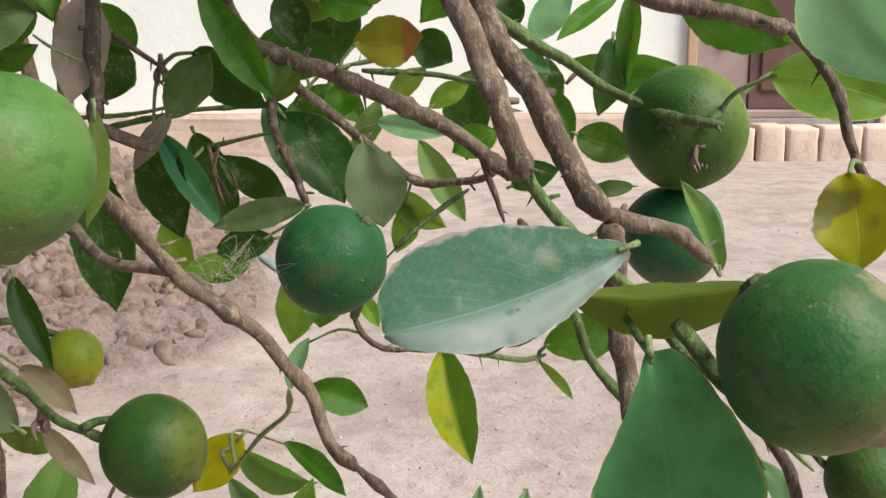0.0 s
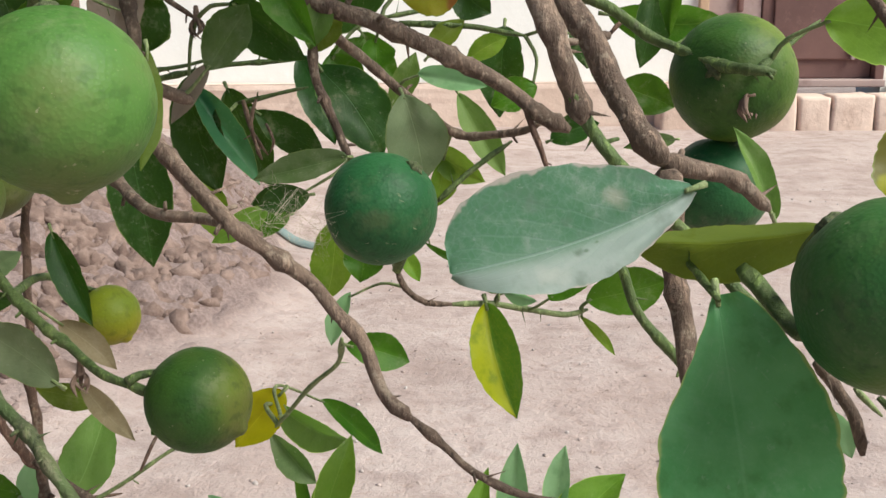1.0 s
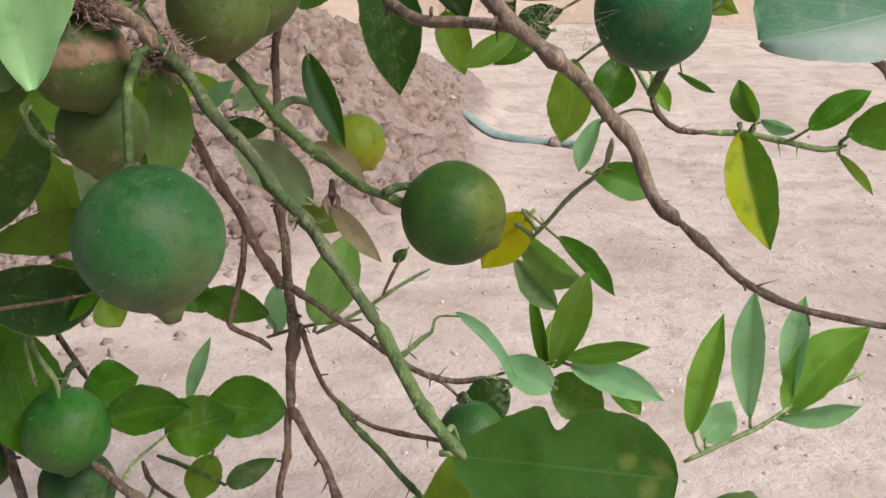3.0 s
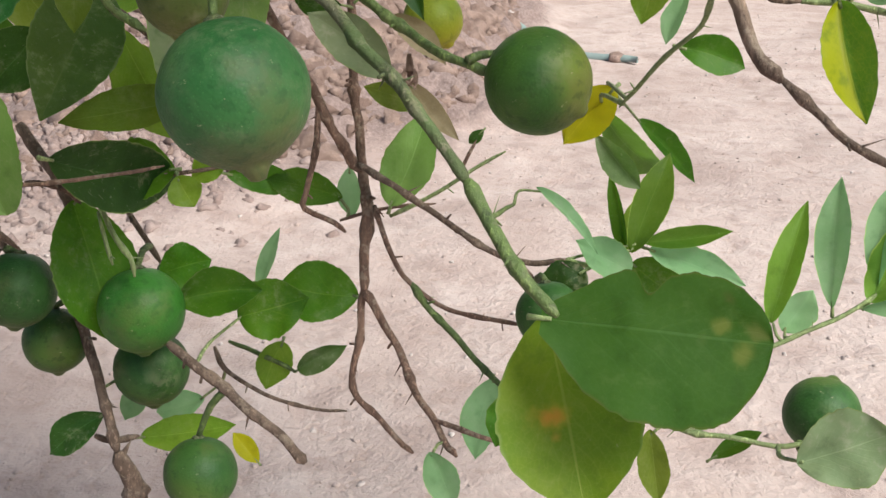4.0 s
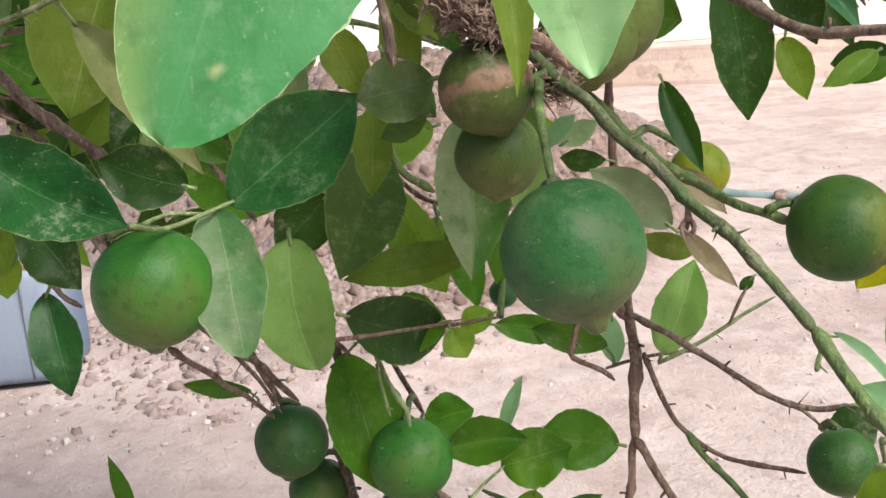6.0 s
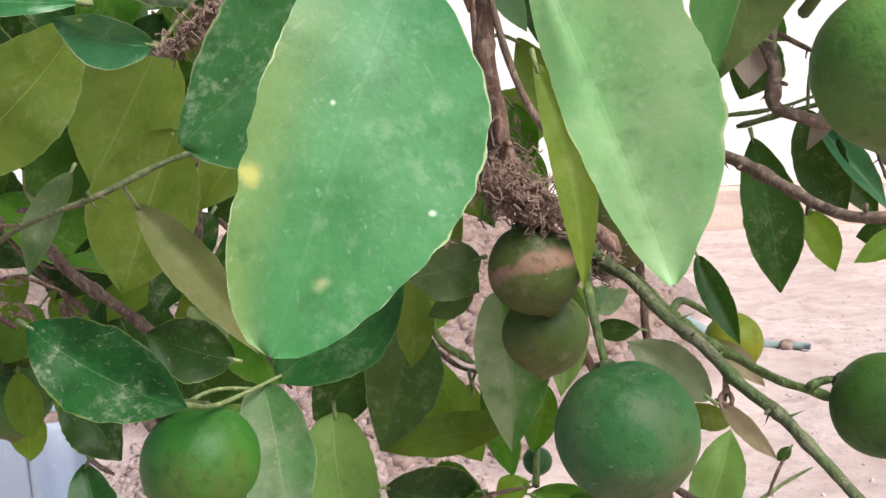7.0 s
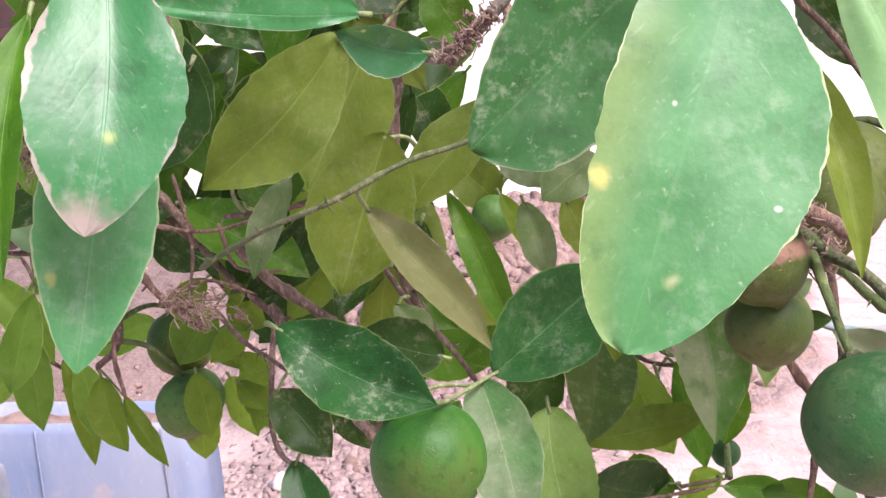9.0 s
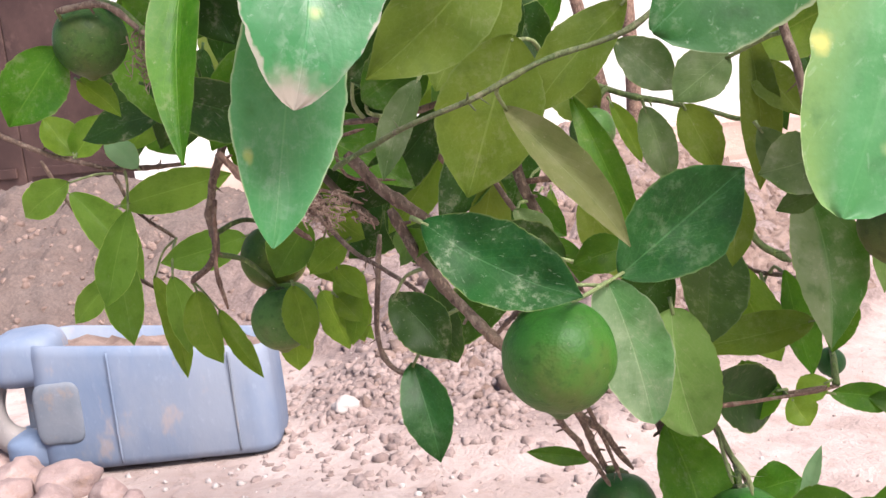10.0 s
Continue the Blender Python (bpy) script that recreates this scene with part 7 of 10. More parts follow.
leaf("shoot", (-0.7463, 0.5324, 0.3311), (-0.7761, 0.5120, 0.2958), (0.50, -0.86, 0.07), 0.0203, 29, 0.104, root=(-0.7582, 0.5595, 0.3262))
leaf("shoot", (-0.7443, 0.5357, 0.3443), (-0.7370, 0.5269, 0.2756), (0.52, -0.84, 0.16), 0.0290, 26.1, 0.065, root=(-0.7637, 0.5579, 0.3321))
leaf("yellow", (-0.6960, 0.5112, 0.3302), (-0.6705, 0.4999, 0.2609), (0.64, -0.69, 0.35), 0.0183, 36, 0.065, root=(-0.6745, 0.5147, 0.3551))
leaf("yellow", (-0.6318, 0.4739, 0.3268), (-0.6177, 0.4722, 0.2795), (0.36, -0.92, 0.14), 0.0238, 26.1, 0.065, root=(-0.6342, 0.4737, 0.3324))
leaf("yellow", (-0.6191, 0.4775, 0.3135), (-0.5891, 0.4729, 0.2704), (0.55, -0.70, 0.46), 0.0133, 29, 0.065, root=(-0.6328, 0.4731, 0.3332))
leaf("yellow", (-0.5599, 0.5064, 0.3179), (-0.5443, 0.5070, 0.2793), (0.62, -0.75, 0.24), 0.0216, 26.1, 0.065)
leaf("yellow", (-0.5518, 0.5118, 0.3265), (-0.5303, 0.5143, 0.2833), (0.35, -0.93, 0.12), 0.0157, 26.1, -0.039)
leaf("yellow", (-0.5487, 0.4582, 0.3322), (-0.5409, 0.4551, 0.2939), (0.33, -0.93, 0.14), 0.0218, 17.4, 0.104)
leaf("shoot", (-0.5446, 0.4774, 0.3661), (-0.5633, 0.4632, 0.3359), (0.29, -0.92, 0.25), 0.0304, 21.75, -0.062, root=(-0.5196, 0.4592, 0.3783))
leaf("yellow", (-0.5372, 0.4793, 0.3568), (-0.5320, 0.4769, 0.3294), (0.24, -0.96, 0.13), 0.0218, 21.75, 0.065, root=(-0.5136, 0.4607, 0.3681))
leaf("dark", (-0.4119, 0.3254, 0.3550), (-0.3861, 0.3217, 0.3279), (0.27, -0.89, 0.38), 0.0240, 20.3, 0.065, root=(-0.3928, 0.3254, 0.3668))
leaf("deep", (-0.4051, 0.3234, 0.3255), (-0.3908, 0.3119, 0.2857), (0.35, -0.86, 0.37), 0.0216, 23.2, 0.078, root=(-0.3800, 0.3269, 0.3491))
leaf("west", (-0.3168, 0.1349, 0.4980), (-0.3139, 0.1134, 0.4426), (0.62, -0.72, 0.31), 0.0323, 12, 0.050, blunt=0.62, full=0.45)
leaf("jadelit", (-0.3296, 0.1490, 0.4781), (-0.3312, 0.1242, 0.4116), (0.69, -0.69, 0.24), 0.0271, 14, -0.030, blunt=0.7, full=0.42)
leaf("mid", (-0.3772, 0.1768, 0.4989), (-0.3702, 0.1456, 0.4303), (0.31, -0.85, 0.42), 0.0143, 26.1, 0.065)
leaf("dusty", (-0.3103, 0.3458, 0.4507), (-0.2901, 0.3516, 0.4294), (0.38, -0.92, 0.11), 0.0188, 21.75, 0.065, root=(-0.3289, 0.3371, 0.4471))
leaf("dusty", (-0.2624, 0.3219, 0.4406), (-0.2811, 0.3106, 0.4271), (0.27, -0.89, 0.37), 0.0194, 17.4, 0.065, root=(-0.2402, 0.2999, 0.4468))
leaf("olive", (-0.2672, 0.3890, 0.4523), (-0.2637, 0.3785, 0.3842), (0.23, -0.96, 0.13), 0.0167, 21.75, 0.078)
leaf("dusty", (-0.2589, 0.3521, 0.4120), (-0.2415, 0.3558, 0.3864), (-0.03, -0.99, -0.16), 0.0175, 17.4, -0.039)
leaf("yellow", (-0.3324, 0.4091, 0.4244), (-0.3203, 0.4097, 0.3955), (0.51, -0.84, 0.20), 0.0099, 29, 0.078)
leaf("dusty", (-0.3033, 0.3555, 0.4237), (-0.2946, 0.3539, 0.3909), (0.19, -0.98, 0.10), 0.0144, 21.75, 0.065)
leaf("olive", (-0.2937, 0.3821, 0.4216), (-0.2803, 0.3832, 0.3919), (0.44, -0.88, 0.17), 0.0181, 21.75, 0.065)
leaf("mid", (-0.4058, 0.3094, 0.4382), (-0.3807, 0.3236, 0.4507), (0.46, -0.88, 0.07), 0.0278, 17.4, 0.065, root=(-0.4067, 0.3297, 0.4305))
leaf("mid", (-0.3790, 0.3120, 0.3812), (-0.4235, 0.3552, 0.3646), (-0.67, -0.73, -0.09), 0.0151, 21.75, 0.065, root=(-0.3968, 0.3246, 0.3732))
leaf("mid", (-0.3455, 0.3747, 0.2656), (-0.3725, 0.3630, 0.2720), (0.42, -0.90, 0.12), 0.0086, 29, 0.065, root=(-0.3403, 0.3707, 0.2605))
leaf("yellow", (-0.3830, 0.3898, 0.4510), (-0.3962, 0.3874, 0.4729), (0.07, -1.00, -0.07), 0.0165, 21.75, 0.065, root=(-0.3755, 0.3963, 0.4524))
leaf("dusty", (-0.3718, 0.2931, 0.4446), (-0.3847, 0.2806, 0.4088), (0.26, -0.94, 0.23), 0.0134, 21.75, 0.065)
leaf("mid", (-0.3515, 0.3265, 0.3256), (-0.3370, 0.3478, 0.3440), (0.42, -0.74, 0.53), 0.0241, 17.4, -0.039, root=(-0.3622, 0.3340, 0.3255))
leaf("mid", (-0.4264, 0.3844, 0.1679), (-0.4442, 0.3939, 0.2190), (0.82, -0.43, 0.37), 0.0098, 36, -0.047)
leaf("mid", (-0.4206, 0.3873, 0.1701), (-0.3767, 0.4017, 0.1645), (0.33, -0.92, 0.20), 0.0140, 29, -0.047)
leaf("mid", (-0.4233, 0.3872, 0.1731), (-0.4083, 0.3864, 0.1528), (0.69, -0.50, 0.53), 0.0155, 21.75, 0.078)
leaf("dark", (-0.3626, 0.3239, 0.5433), (-0.3323, 0.3319, 0.5016), (0.42, -0.90, 0.13), 0.0399, 17.4, -0.039)
leaf("dark", (-0.4165, 0.3204, 0.4469), (-0.3777, 0.3362, 0.4843), (0.56, -0.79, -0.25), 0.0468, 17.4, 0.065, root=(-0.4161, 0.3290, 0.4302))
leaf("yellow", (-0.4194, 0.4419, 0.5408), (-0.4030, 0.4450, 0.4996), (0.28, -0.96, 0.04), 0.0206, 17.4, -0.039)
leaf("mid", (-0.3564, 0.4098, 0.5246), (-0.3388, 0.4138, 0.4921), (0.24, -0.97, 0.01), 0.0238, 17.4, -0.039, root=(-0.3726, 0.4025, 0.5259))
leaf("dark", (-0.3081, 0.3944, 0.3502), (-0.3306, 0.3852, 0.3274), (0.24, -0.96, 0.15), 0.0253, 17.4, 0.065)
leaf("olive", (-0.3591, 0.3037, 0.5398), (-0.3588, 0.3020, 0.5109), (0.63, -0.77, 0.05), 0.0106, 17.4, 0.065)
leaf("dark", (-0.4150, 0.3025, 0.4916), (-0.4379, 0.2920, 0.4503), (0.73, -0.64, -0.24), 0.0271, 17.4, -0.039)
leaf("dark", (-0.4235, 0.3462, 0.4716), (-0.4021, 0.3472, 0.4380), (0.44, -0.86, 0.25), 0.0331, 17.4, 0.065)
leaf("yellow", (-0.5261, 0.4484, 0.3886), (-0.5450, 0.4404, 0.3656), (0.35, -0.94, 0.04), 0.0193, 21.75, -0.039, root=(-0.5267, 0.4574, 0.3903))
leaf("yellow", (-0.5151, 0.4514, 0.3753), (-0.4957, 0.4571, 0.3581), (0.30, -0.95, 0.03), 0.0199, 21.75, 0.065, root=(-0.5176, 0.4597, 0.3749))
leaf("yellow", (-0.5240, 0.4673, 0.3403), (-0.5071, 0.4719, 0.3197), (0.68, -0.59, 0.43), 0.0171, 21.75, -0.039, root=(-0.5136, 0.4607, 0.3681))
leaf("yellow", (-0.5685, 0.4901, 0.3051), (-0.5691, 0.4836, 0.2717), (0.61, -0.78, 0.14), 0.0208, 21.75, 0.065)
leaf("yellow", (-0.5255, 0.4657, 0.3247), (-0.5107, 0.4677, 0.3078), (0.62, -0.62, 0.48), 0.0168, 21.75, -0.039)
leaf("yellow", (-0.2763, 0.4454, 0.3286), (-0.2817, 0.4396, 0.3080), (0.34, -0.92, 0.17), 0.0164, 21.75, -0.039, root=(-0.2731, 0.4439, 0.3355))
leaf("yellow", (-0.2463, 0.4265, 0.2880), (-0.2611, 0.4202, 0.2816), (0.20, -0.89, 0.41), 0.0133, 21.75, 0.065)
leaf("mid", (-0.2383, 0.4374, 0.3304), (-0.2449, 0.4294, 0.3006), (0.12, -0.97, 0.23), 0.0159, 21.75, 0.065, root=(-0.2513, 0.4528, 0.3270))
leaf("yellow", (-0.4489, 0.4795, 0.5226), (-0.4270, 0.4867, 0.5048), (0.40, -0.91, 0.13), 0.0191, 21.75, 0.065)
leaf("yellow", (-0.4917, 0.4500, 0.3915), (-0.5016, 0.4441, 0.3710), (0.40, -0.91, 0.07), 0.0159, 21.75, -0.039, root=(-0.5186, 0.4594, 0.3766))
leaf("mid", (-0.3723, 0.3898, 0.3879), (-0.3545, 0.3950, 0.3654), (0.32, -0.94, 0.04), 0.0160, 21.75, -0.039, root=(-0.3593, 0.3989, 0.3999))
leaf("shoot", (-0.6776, 0.4756, 0.3819), (-0.6948, 0.4611, 0.3193), (0.77, -0.63, -0.07), 0.0261, 21.75, 0.065, root=(-0.6780, 0.4779, 0.4076))
leaf("shoot", (-0.6678, 0.4960, 0.3325), (-0.6608, 0.4930, 0.2799), (0.85, -0.51, 0.14), 0.0237, 21.75, 0.065, root=(-0.6745, 0.5147, 0.3551))
leaf("yellow", (-0.5351, 0.4872, 0.3318), (-0.5220, 0.4879, 0.2895), (0.42, -0.90, 0.11), 0.0211, 21.75, 0.065)
leaf("pale", (-0.2135, 0.3050, 0.5013), (-0.2036, 0.3075, 0.4781), (0.35, -0.93, 0.05), 0.0096, 21.75, -0.039, root=(-0.2186, 0.3076, 0.5006))
leaf("olive", (-0.2094, 0.3161, 0.4770), (-0.1940, 0.3097, 0.4494), (-0.10, -0.98, 0.17), 0.0137, 21.75, -0.039, root=(-0.2170, 0.3067, 0.4772))
leaf("mid", (-0.2148, 0.3240, 0.4562), (-0.2106, 0.3245, 0.4343), (0.34, -0.94, 0.04), 0.0101, 21.75, 0.065, root=(-0.2156, 0.3060, 0.4570))
leaf("dark", (-0.2135, 0.3478, 0.5133), (-0.2061, 0.3490, 0.4776), (0.28, -0.96, 0.03), 0.0169, 21.75, -0.039, root=(-0.2266, 0.3271, 0.5175))
leaf("mid", (-0.2038, 0.3710, 0.4780), (-0.2154, 0.3661, 0.4573), (0.46, -0.89, -0.05), 0.0137, 21.75, 0.065)
leaf("pale", (-0.1450, 0.3721, 0.1844), (-0.1346, 0.3657, 0.1626), (0.05, -0.95, 0.30), 0.0147, 21.75, -0.039, root=(-0.1385, 0.3771, 0.1868))
leaf("olive", (-0.0565, 0.3503, 0.2171), (-0.0520, 0.3413, 0.1920), (-0.10, -0.94, 0.32), 0.0117, 21.75, -0.039, root=(-0.0453, 0.3562, 0.2150))
leaf("mid", (-0.0402, 0.3628, 0.2115), (-0.0282, 0.3684, 0.2186), (-0.10, -0.70, 0.71), 0.0076, 21.75, -0.039, root=(-0.0472, 0.3595, 0.2142))
leaf("dark", (-0.4885, 0.4820, 0.3774), (-0.4709, 0.4958, 0.3313), (0.39, -0.91, -0.13), 0.0281, 21.75, -0.047, root=(-0.5136, 0.4607, 0.3681))
leaf("dark", (-0.4144, 0.5116, 0.4412), (-0.4462, 0.5090, 0.4054), (0.10, -0.99, -0.02), 0.0252, 21.75, 0.078, root=(-0.3865, 0.4979, 0.4379))
leaf("dark", (-0.4729, 0.5217, 0.5872), (-0.4271, 0.5579, 0.5738), (0.64, -0.74, 0.18), 0.0260, 21.75, -0.047)
leaf("dark", (-0.4034, 0.4398, 0.4172), (-0.4239, 0.4084, 0.3688), (0.33, -0.85, 0.41), 0.0269, 21.75, 0.078, root=(-0.4250, 0.4290, 0.3976))
leaf("mid", (-0.5040, 0.4058, 0.4329), (-0.4346, 0.4062, 0.3933), (0.35, -0.72, 0.60), 0.0331, 21.75, 0.078)
leaf("olive", (-0.4459, 0.5838, 0.4129), (-0.4544, 0.5664, 0.3521), (0.76, -0.64, 0.08), 0.0290, 21.75, 0.078)
leaf("dark", (-0.4851, 0.5224, 0.3262), (-0.4862, 0.5390, 0.2594), (0.16, -0.96, -0.24), 0.0273, 21.75, 0.078)
leaf("mid", (-0.4813, 0.4283, 0.4968), (-0.5346, 0.4288, 0.4609), (0.05, -1.00, -0.09), 0.0260, 21.75, 0.078)
leaf("mid", (-0.5564, 0.5379, 0.4621), (-0.5116, 0.5734, 0.4411), (0.68, -0.64, 0.36), 0.0362, 21.75, -0.047)
leaf("yellow", (-0.5393, 0.4649, 0.5569), (-0.5683, 0.4520, 0.5117), (0.46, -0.88, -0.05), 0.0296, 21.75, 0.078)
leaf("dark", (-0.5009, 0.5831, 0.5379), (-0.4494, 0.5984, 0.4957), (0.06, -0.96, -0.28), 0.0406, 21.75, -0.047)
leaf("dark", (-0.4280, 0.5658, 0.3654), (-0.4684, 0.5589, 0.3100), (-0.03, -0.99, 0.15), 0.0322, 21.75, 0.078)
leaf("dark", (-0.4537, 0.4540, 0.4152), (-0.4900, 0.4181, 0.3830), (0.47, -0.80, 0.37), 0.0303, 21.75, 0.078, root=(-0.4408, 0.4243, 0.4170))
leaf("olive", (-0.3977, 0.4159, 0.5139), (-0.3609, 0.4051, 0.4745), (0.31, -0.80, 0.51), 0.0218, 21.75, -0.047, root=(-0.3730, 0.4012, 0.5140))
leaf("dark", (-0.4465, 0.5558, 0.3067), (-0.5158, 0.5505, 0.2687), (-0.08, -0.96, 0.27), 0.0367, 21.75, 0.078)
leaf("yellow", (-0.5128, 0.5212, 0.4613), (-0.4918, 0.5367, 0.4235), (0.74, -0.66, 0.14), 0.0236, 21.75, -0.047)
leaf("dark", (-0.3696, 0.4391, 0.5585), (-0.4038, 0.4354, 0.5194), (0.19, -0.98, -0.08), 0.0255, 21.75, -0.047, root=(-0.3750, 0.4162, 0.5680))
leaf("olive", (-0.5354, 0.4514, 0.4881), (-0.5126, 0.4561, 0.4372), (0.72, -0.65, 0.26), 0.0250, 21.75, 0.078)
leaf("dark", (-0.5008, 0.3914, 0.5239), (-0.4807, 0.4053, 0.4649), (0.81, -0.56, 0.15), 0.0322, 21.75, 0.078)
leaf("yellow", (-0.4979, 0.5786, 0.4494), (-0.4508, 0.5831, 0.4285), (0.06, -1.00, -0.08), 0.0239, 21.75, 0.078)
leaf("olive", (-0.5605, 0.4902, 0.5702), (-0.5632, 0.4750, 0.5115), (0.28, -0.93, 0.23), 0.0327, 21.75, -0.047)
leaf("dark", (-0.5697, 0.5551, 0.4722), (-0.5477, 0.5486, 0.4154), (0.70, -0.63, 0.34), 0.0335, 21.75, -0.047)
leaf("mid", (-0.4665, 0.5264, 0.4573), (-0.4695, 0.5223, 0.4080), (0.77, -0.64, 0.01), 0.0206, 21.75, -0.047)
leaf("dark", (-0.4625, 0.5796, 0.4382), (-0.4578, 0.5877, 0.3720), (0.83, -0.56, -0.01), 0.0309, 21.75, -0.047)
leaf("dark", (-0.3975, 0.4387, 0.5372), (-0.3836, 0.4301, 0.4920), (0.05, -0.98, 0.20), 0.0254, 21.75, -0.047)
leaf("dark", (-0.5639, 0.4858, 0.5188), (-0.5893, 0.4736, 0.4652), (0.40, -0.92, 0.02), 0.0282, 21.75, -0.047)
leaf("olive", (-0.5044, 0.5589, 0.5094), (-0.4565, 0.5633, 0.4835), (0.30, -0.86, 0.41), 0.0213, 21.75, -0.047)
leaf("dark", (-0.0740, 0.5592, 0.5251), (-0.0523, 0.5499, 0.4791), (-0.31, -0.95, 0.05), 0.0264, 21.75, 0.078)
leaf("dark", (-0.0436, 0.5930, 0.4903), (-0.1098, 0.5976, 0.4627), (0.09, -0.92, -0.37), 0.0354, 21.75, 0.078)
leaf("olive", (-0.0375, 0.5364, 0.5132), (-0.0830, 0.5418, 0.4899), (0.05, -0.95, -0.32), 0.0275, 21.75, 0.078)
leaf("mid", (0.0220, 0.5882, 0.5170), (-0.0120, 0.5922, 0.4865), (-0.35, -0.89, 0.28), 0.0245, 21.75, -0.047)
leaf("dark", (0.0152, 0.5872, 0.4622), (0.0126, 0.5777, 0.4154), (-0.30, -0.93, 0.21), 0.0261, 21.75, 0.078)
leaf("olive", (-0.0089, 0.5767, 0.5108), (-0.0601, 0.5942, 0.4965), (-0.37, -0.91, 0.20), 0.0229, 21.75, 0.078)
leaf("dark", (0.0165, 0.5169, 0.5179), (0.0260, 0.5080, 0.4739), (0.21, -0.95, 0.24), 0.0251, 21.75, -0.047)
leaf("yellow", (-0.2314, 0.4742, 0.4583), (-0.2756, 0.4385, 0.4385), (0.64, -0.77, -0.05), 0.0302, 21.75, -0.047)
leaf("yellow", (-0.4753, 0.5394, 0.4673), (-0.4800, 0.5276, 0.4134), (0.08, -0.98, 0.21), 0.0261, 21.75, -0.047)
leaf("olive", (-0.5208, 0.5249, 0.4440), (-0.5664, 0.5217, 0.4214), (0.26, -0.88, -0.39), 0.0244, 21.75, 0.078)
leaf("yellow", (-0.4430, 0.4267, 0.5037), (-0.4298, 0.4090, 0.4320), (0.67, -0.68, 0.29), 0.0397, 21.75, 0.078, root=(-0.4601, 0.4222, 0.5322))
leaf("shoot", (-0.2963, 0.5050, 0.3631), (-0.3531, 0.4755, 0.3483), (0.47, -0.88, -0.02), 0.0332, 21.75, -0.047)
leaf("olive", (-0.3676, 0.4618, 0.3732), (-0.3346, 0.4690, 0.3255), (0.11, -0.99, -0.07), 0.0268, 21.75, 0.078)
leaf("olive", (-0.3970, 0.4180, 0.3945), (-0.4110, 0.4252, 0.3461), (0.59, -0.76, -0.28), 0.0245, 21.75, -0.047, root=(-0.3926, 0.4039, 0.3947))
leaf("mid", (-0.4110, 0.4394, 0.3630), (-0.3689, 0.4761, 0.3308), (0.54, -0.81, -0.22), 0.0329, 21.75, 0.078, root=(-0.4054, 0.4345, 0.3652))
leaf("mid", (-0.5322, 0.5530, 0.5064), (-0.5333, 0.5436, 0.4564), (0.10, -0.98, 0.18), 0.0293, 21.75, 0.078)
leaf("olive", (-0.5393, 0.5042, 0.6011), (-0.5249, 0.4936, 0.5406), (0.70, -0.65, 0.28), 0.0325, 21.75, 0.078)
leaf("dark", (-0.6472, 0.5265, 0.6127), (-0.6401, 0.5352, 0.5589), (0.91, -0.41, 0.05), 0.0261, 21.75, -0.047)
leaf("dark", (-0.6936, 0.5559, 0.6659), (-0.6784, 0.5448, 0.5960), (0.44, -0.87, 0.23), 0.0273, 21.75, 0.078)
leaf("dark", (-0.6866, 0.5918, 0.6715), (-0.6998, 0.5928, 0.6229), (0.86, -0.46, -0.24), 0.0301, 21.75, 0.078)
leaf("dark", (-0.4550, 0.6521, 0.6591), (-0.4500, 0.6369, 0.5901), (0.77, -0.61, 0.19), 0.0350, 21.75, 0.078)
leaf("dark", (-0.3960, 0.5267, 0.5667), (-0.4583, 0.5087, 0.5285), (0.20, -0.97, 0.13), 0.0398, 21.75, 0.078)
leaf("mid", (-0.5964, 0.4423, 0.5331), (-0.5932, 0.4608, 0.4849), (0.50, -0.82, -0.28), 0.0272, 21.75, 0.078)
leaf("dark", (-0.6516, 0.5898, 0.6138), (-0.7168, 0.5725, 0.5954), (0.36, -0.76, -0.55), 0.0350, 21.75, -0.047)
leaf("parched", (-0.1438, 0.4518, 0.4986), (-0.1426, 0.4225, 0.4549), (0.20, -0.95, 0.20), 0.0222, 16, -0.05)
leaf("mid", (0.0746, 0.4821, 0.4971), (0.0476, 0.4682, 0.4790), (-0.10, -0.95, 0.30), 0.0091, 18, 0.06)
leaf("bluish", (0.0299, 0.4874, 0.4732), (0.0472, 0.4858, 0.4652), (0.00, -0.95, 0.30), 0.0099, 18, 0.06)
leaf("olive", (-0.0228, 0.4729, 0.4520), (-0.0070, 0.4761, 0.4675), (0.00, -0.95, 0.30), 0.0107, 18, 0.06)
branch("twig", "fresh", 0.0007, 0.0006, (-0.1497, 0.4075, 0.4818), (-0.1410, 0.4064, 0.4761), (-0.1315, 0.4057, 0.4725))
inner_leaf("dark", (-0.5265, 0.4714, 0.5417), (-0.4814, 0.4652, 0.5107), (0.35, -0.93, 0.10), 0.0267, 15, 0.06)
inner_leaf("dark", (-0.4197, 0.5098, 0.4886), (-0.3935, 0.4946, 0.4424), (0.35, -0.93, 0.10), 0.0283, 15, 0.06)
inner_leaf("olive", (-0.3908, 0.4953, 0.4391), (-0.3666, 0.5026, 0.4117), (0.35, -0.93, 0.10), 0.0278, 15, 0.06)
inner_leaf("dark", (-0.6101, 0.4832, 0.5672), (-0.6106, 0.4575, 0.5259), (0.35, -0.93, 0.10), 0.0301, 15, 0.06)
leaf("parched", (-0.1066, 0.4321, 0.4520), (-0.1214, 0.4275, 0.4294), (0.10, -0.97, 0.20), 0.0080, 16, 0.06)
leaf("fair", (-0.0575, 0.4063, 0.4757), (-0.0639, 0.4028, 0.4584), (0.10, -0.97, 0.20), 0.0115, 30, 0.06)
leaf("mid", (-0.0695, 0.4815, 0.4438), (-0.0505, 0.4848, 0.4603), (0.10, -0.97, 0.20), 0.0114, 16, 0.06)
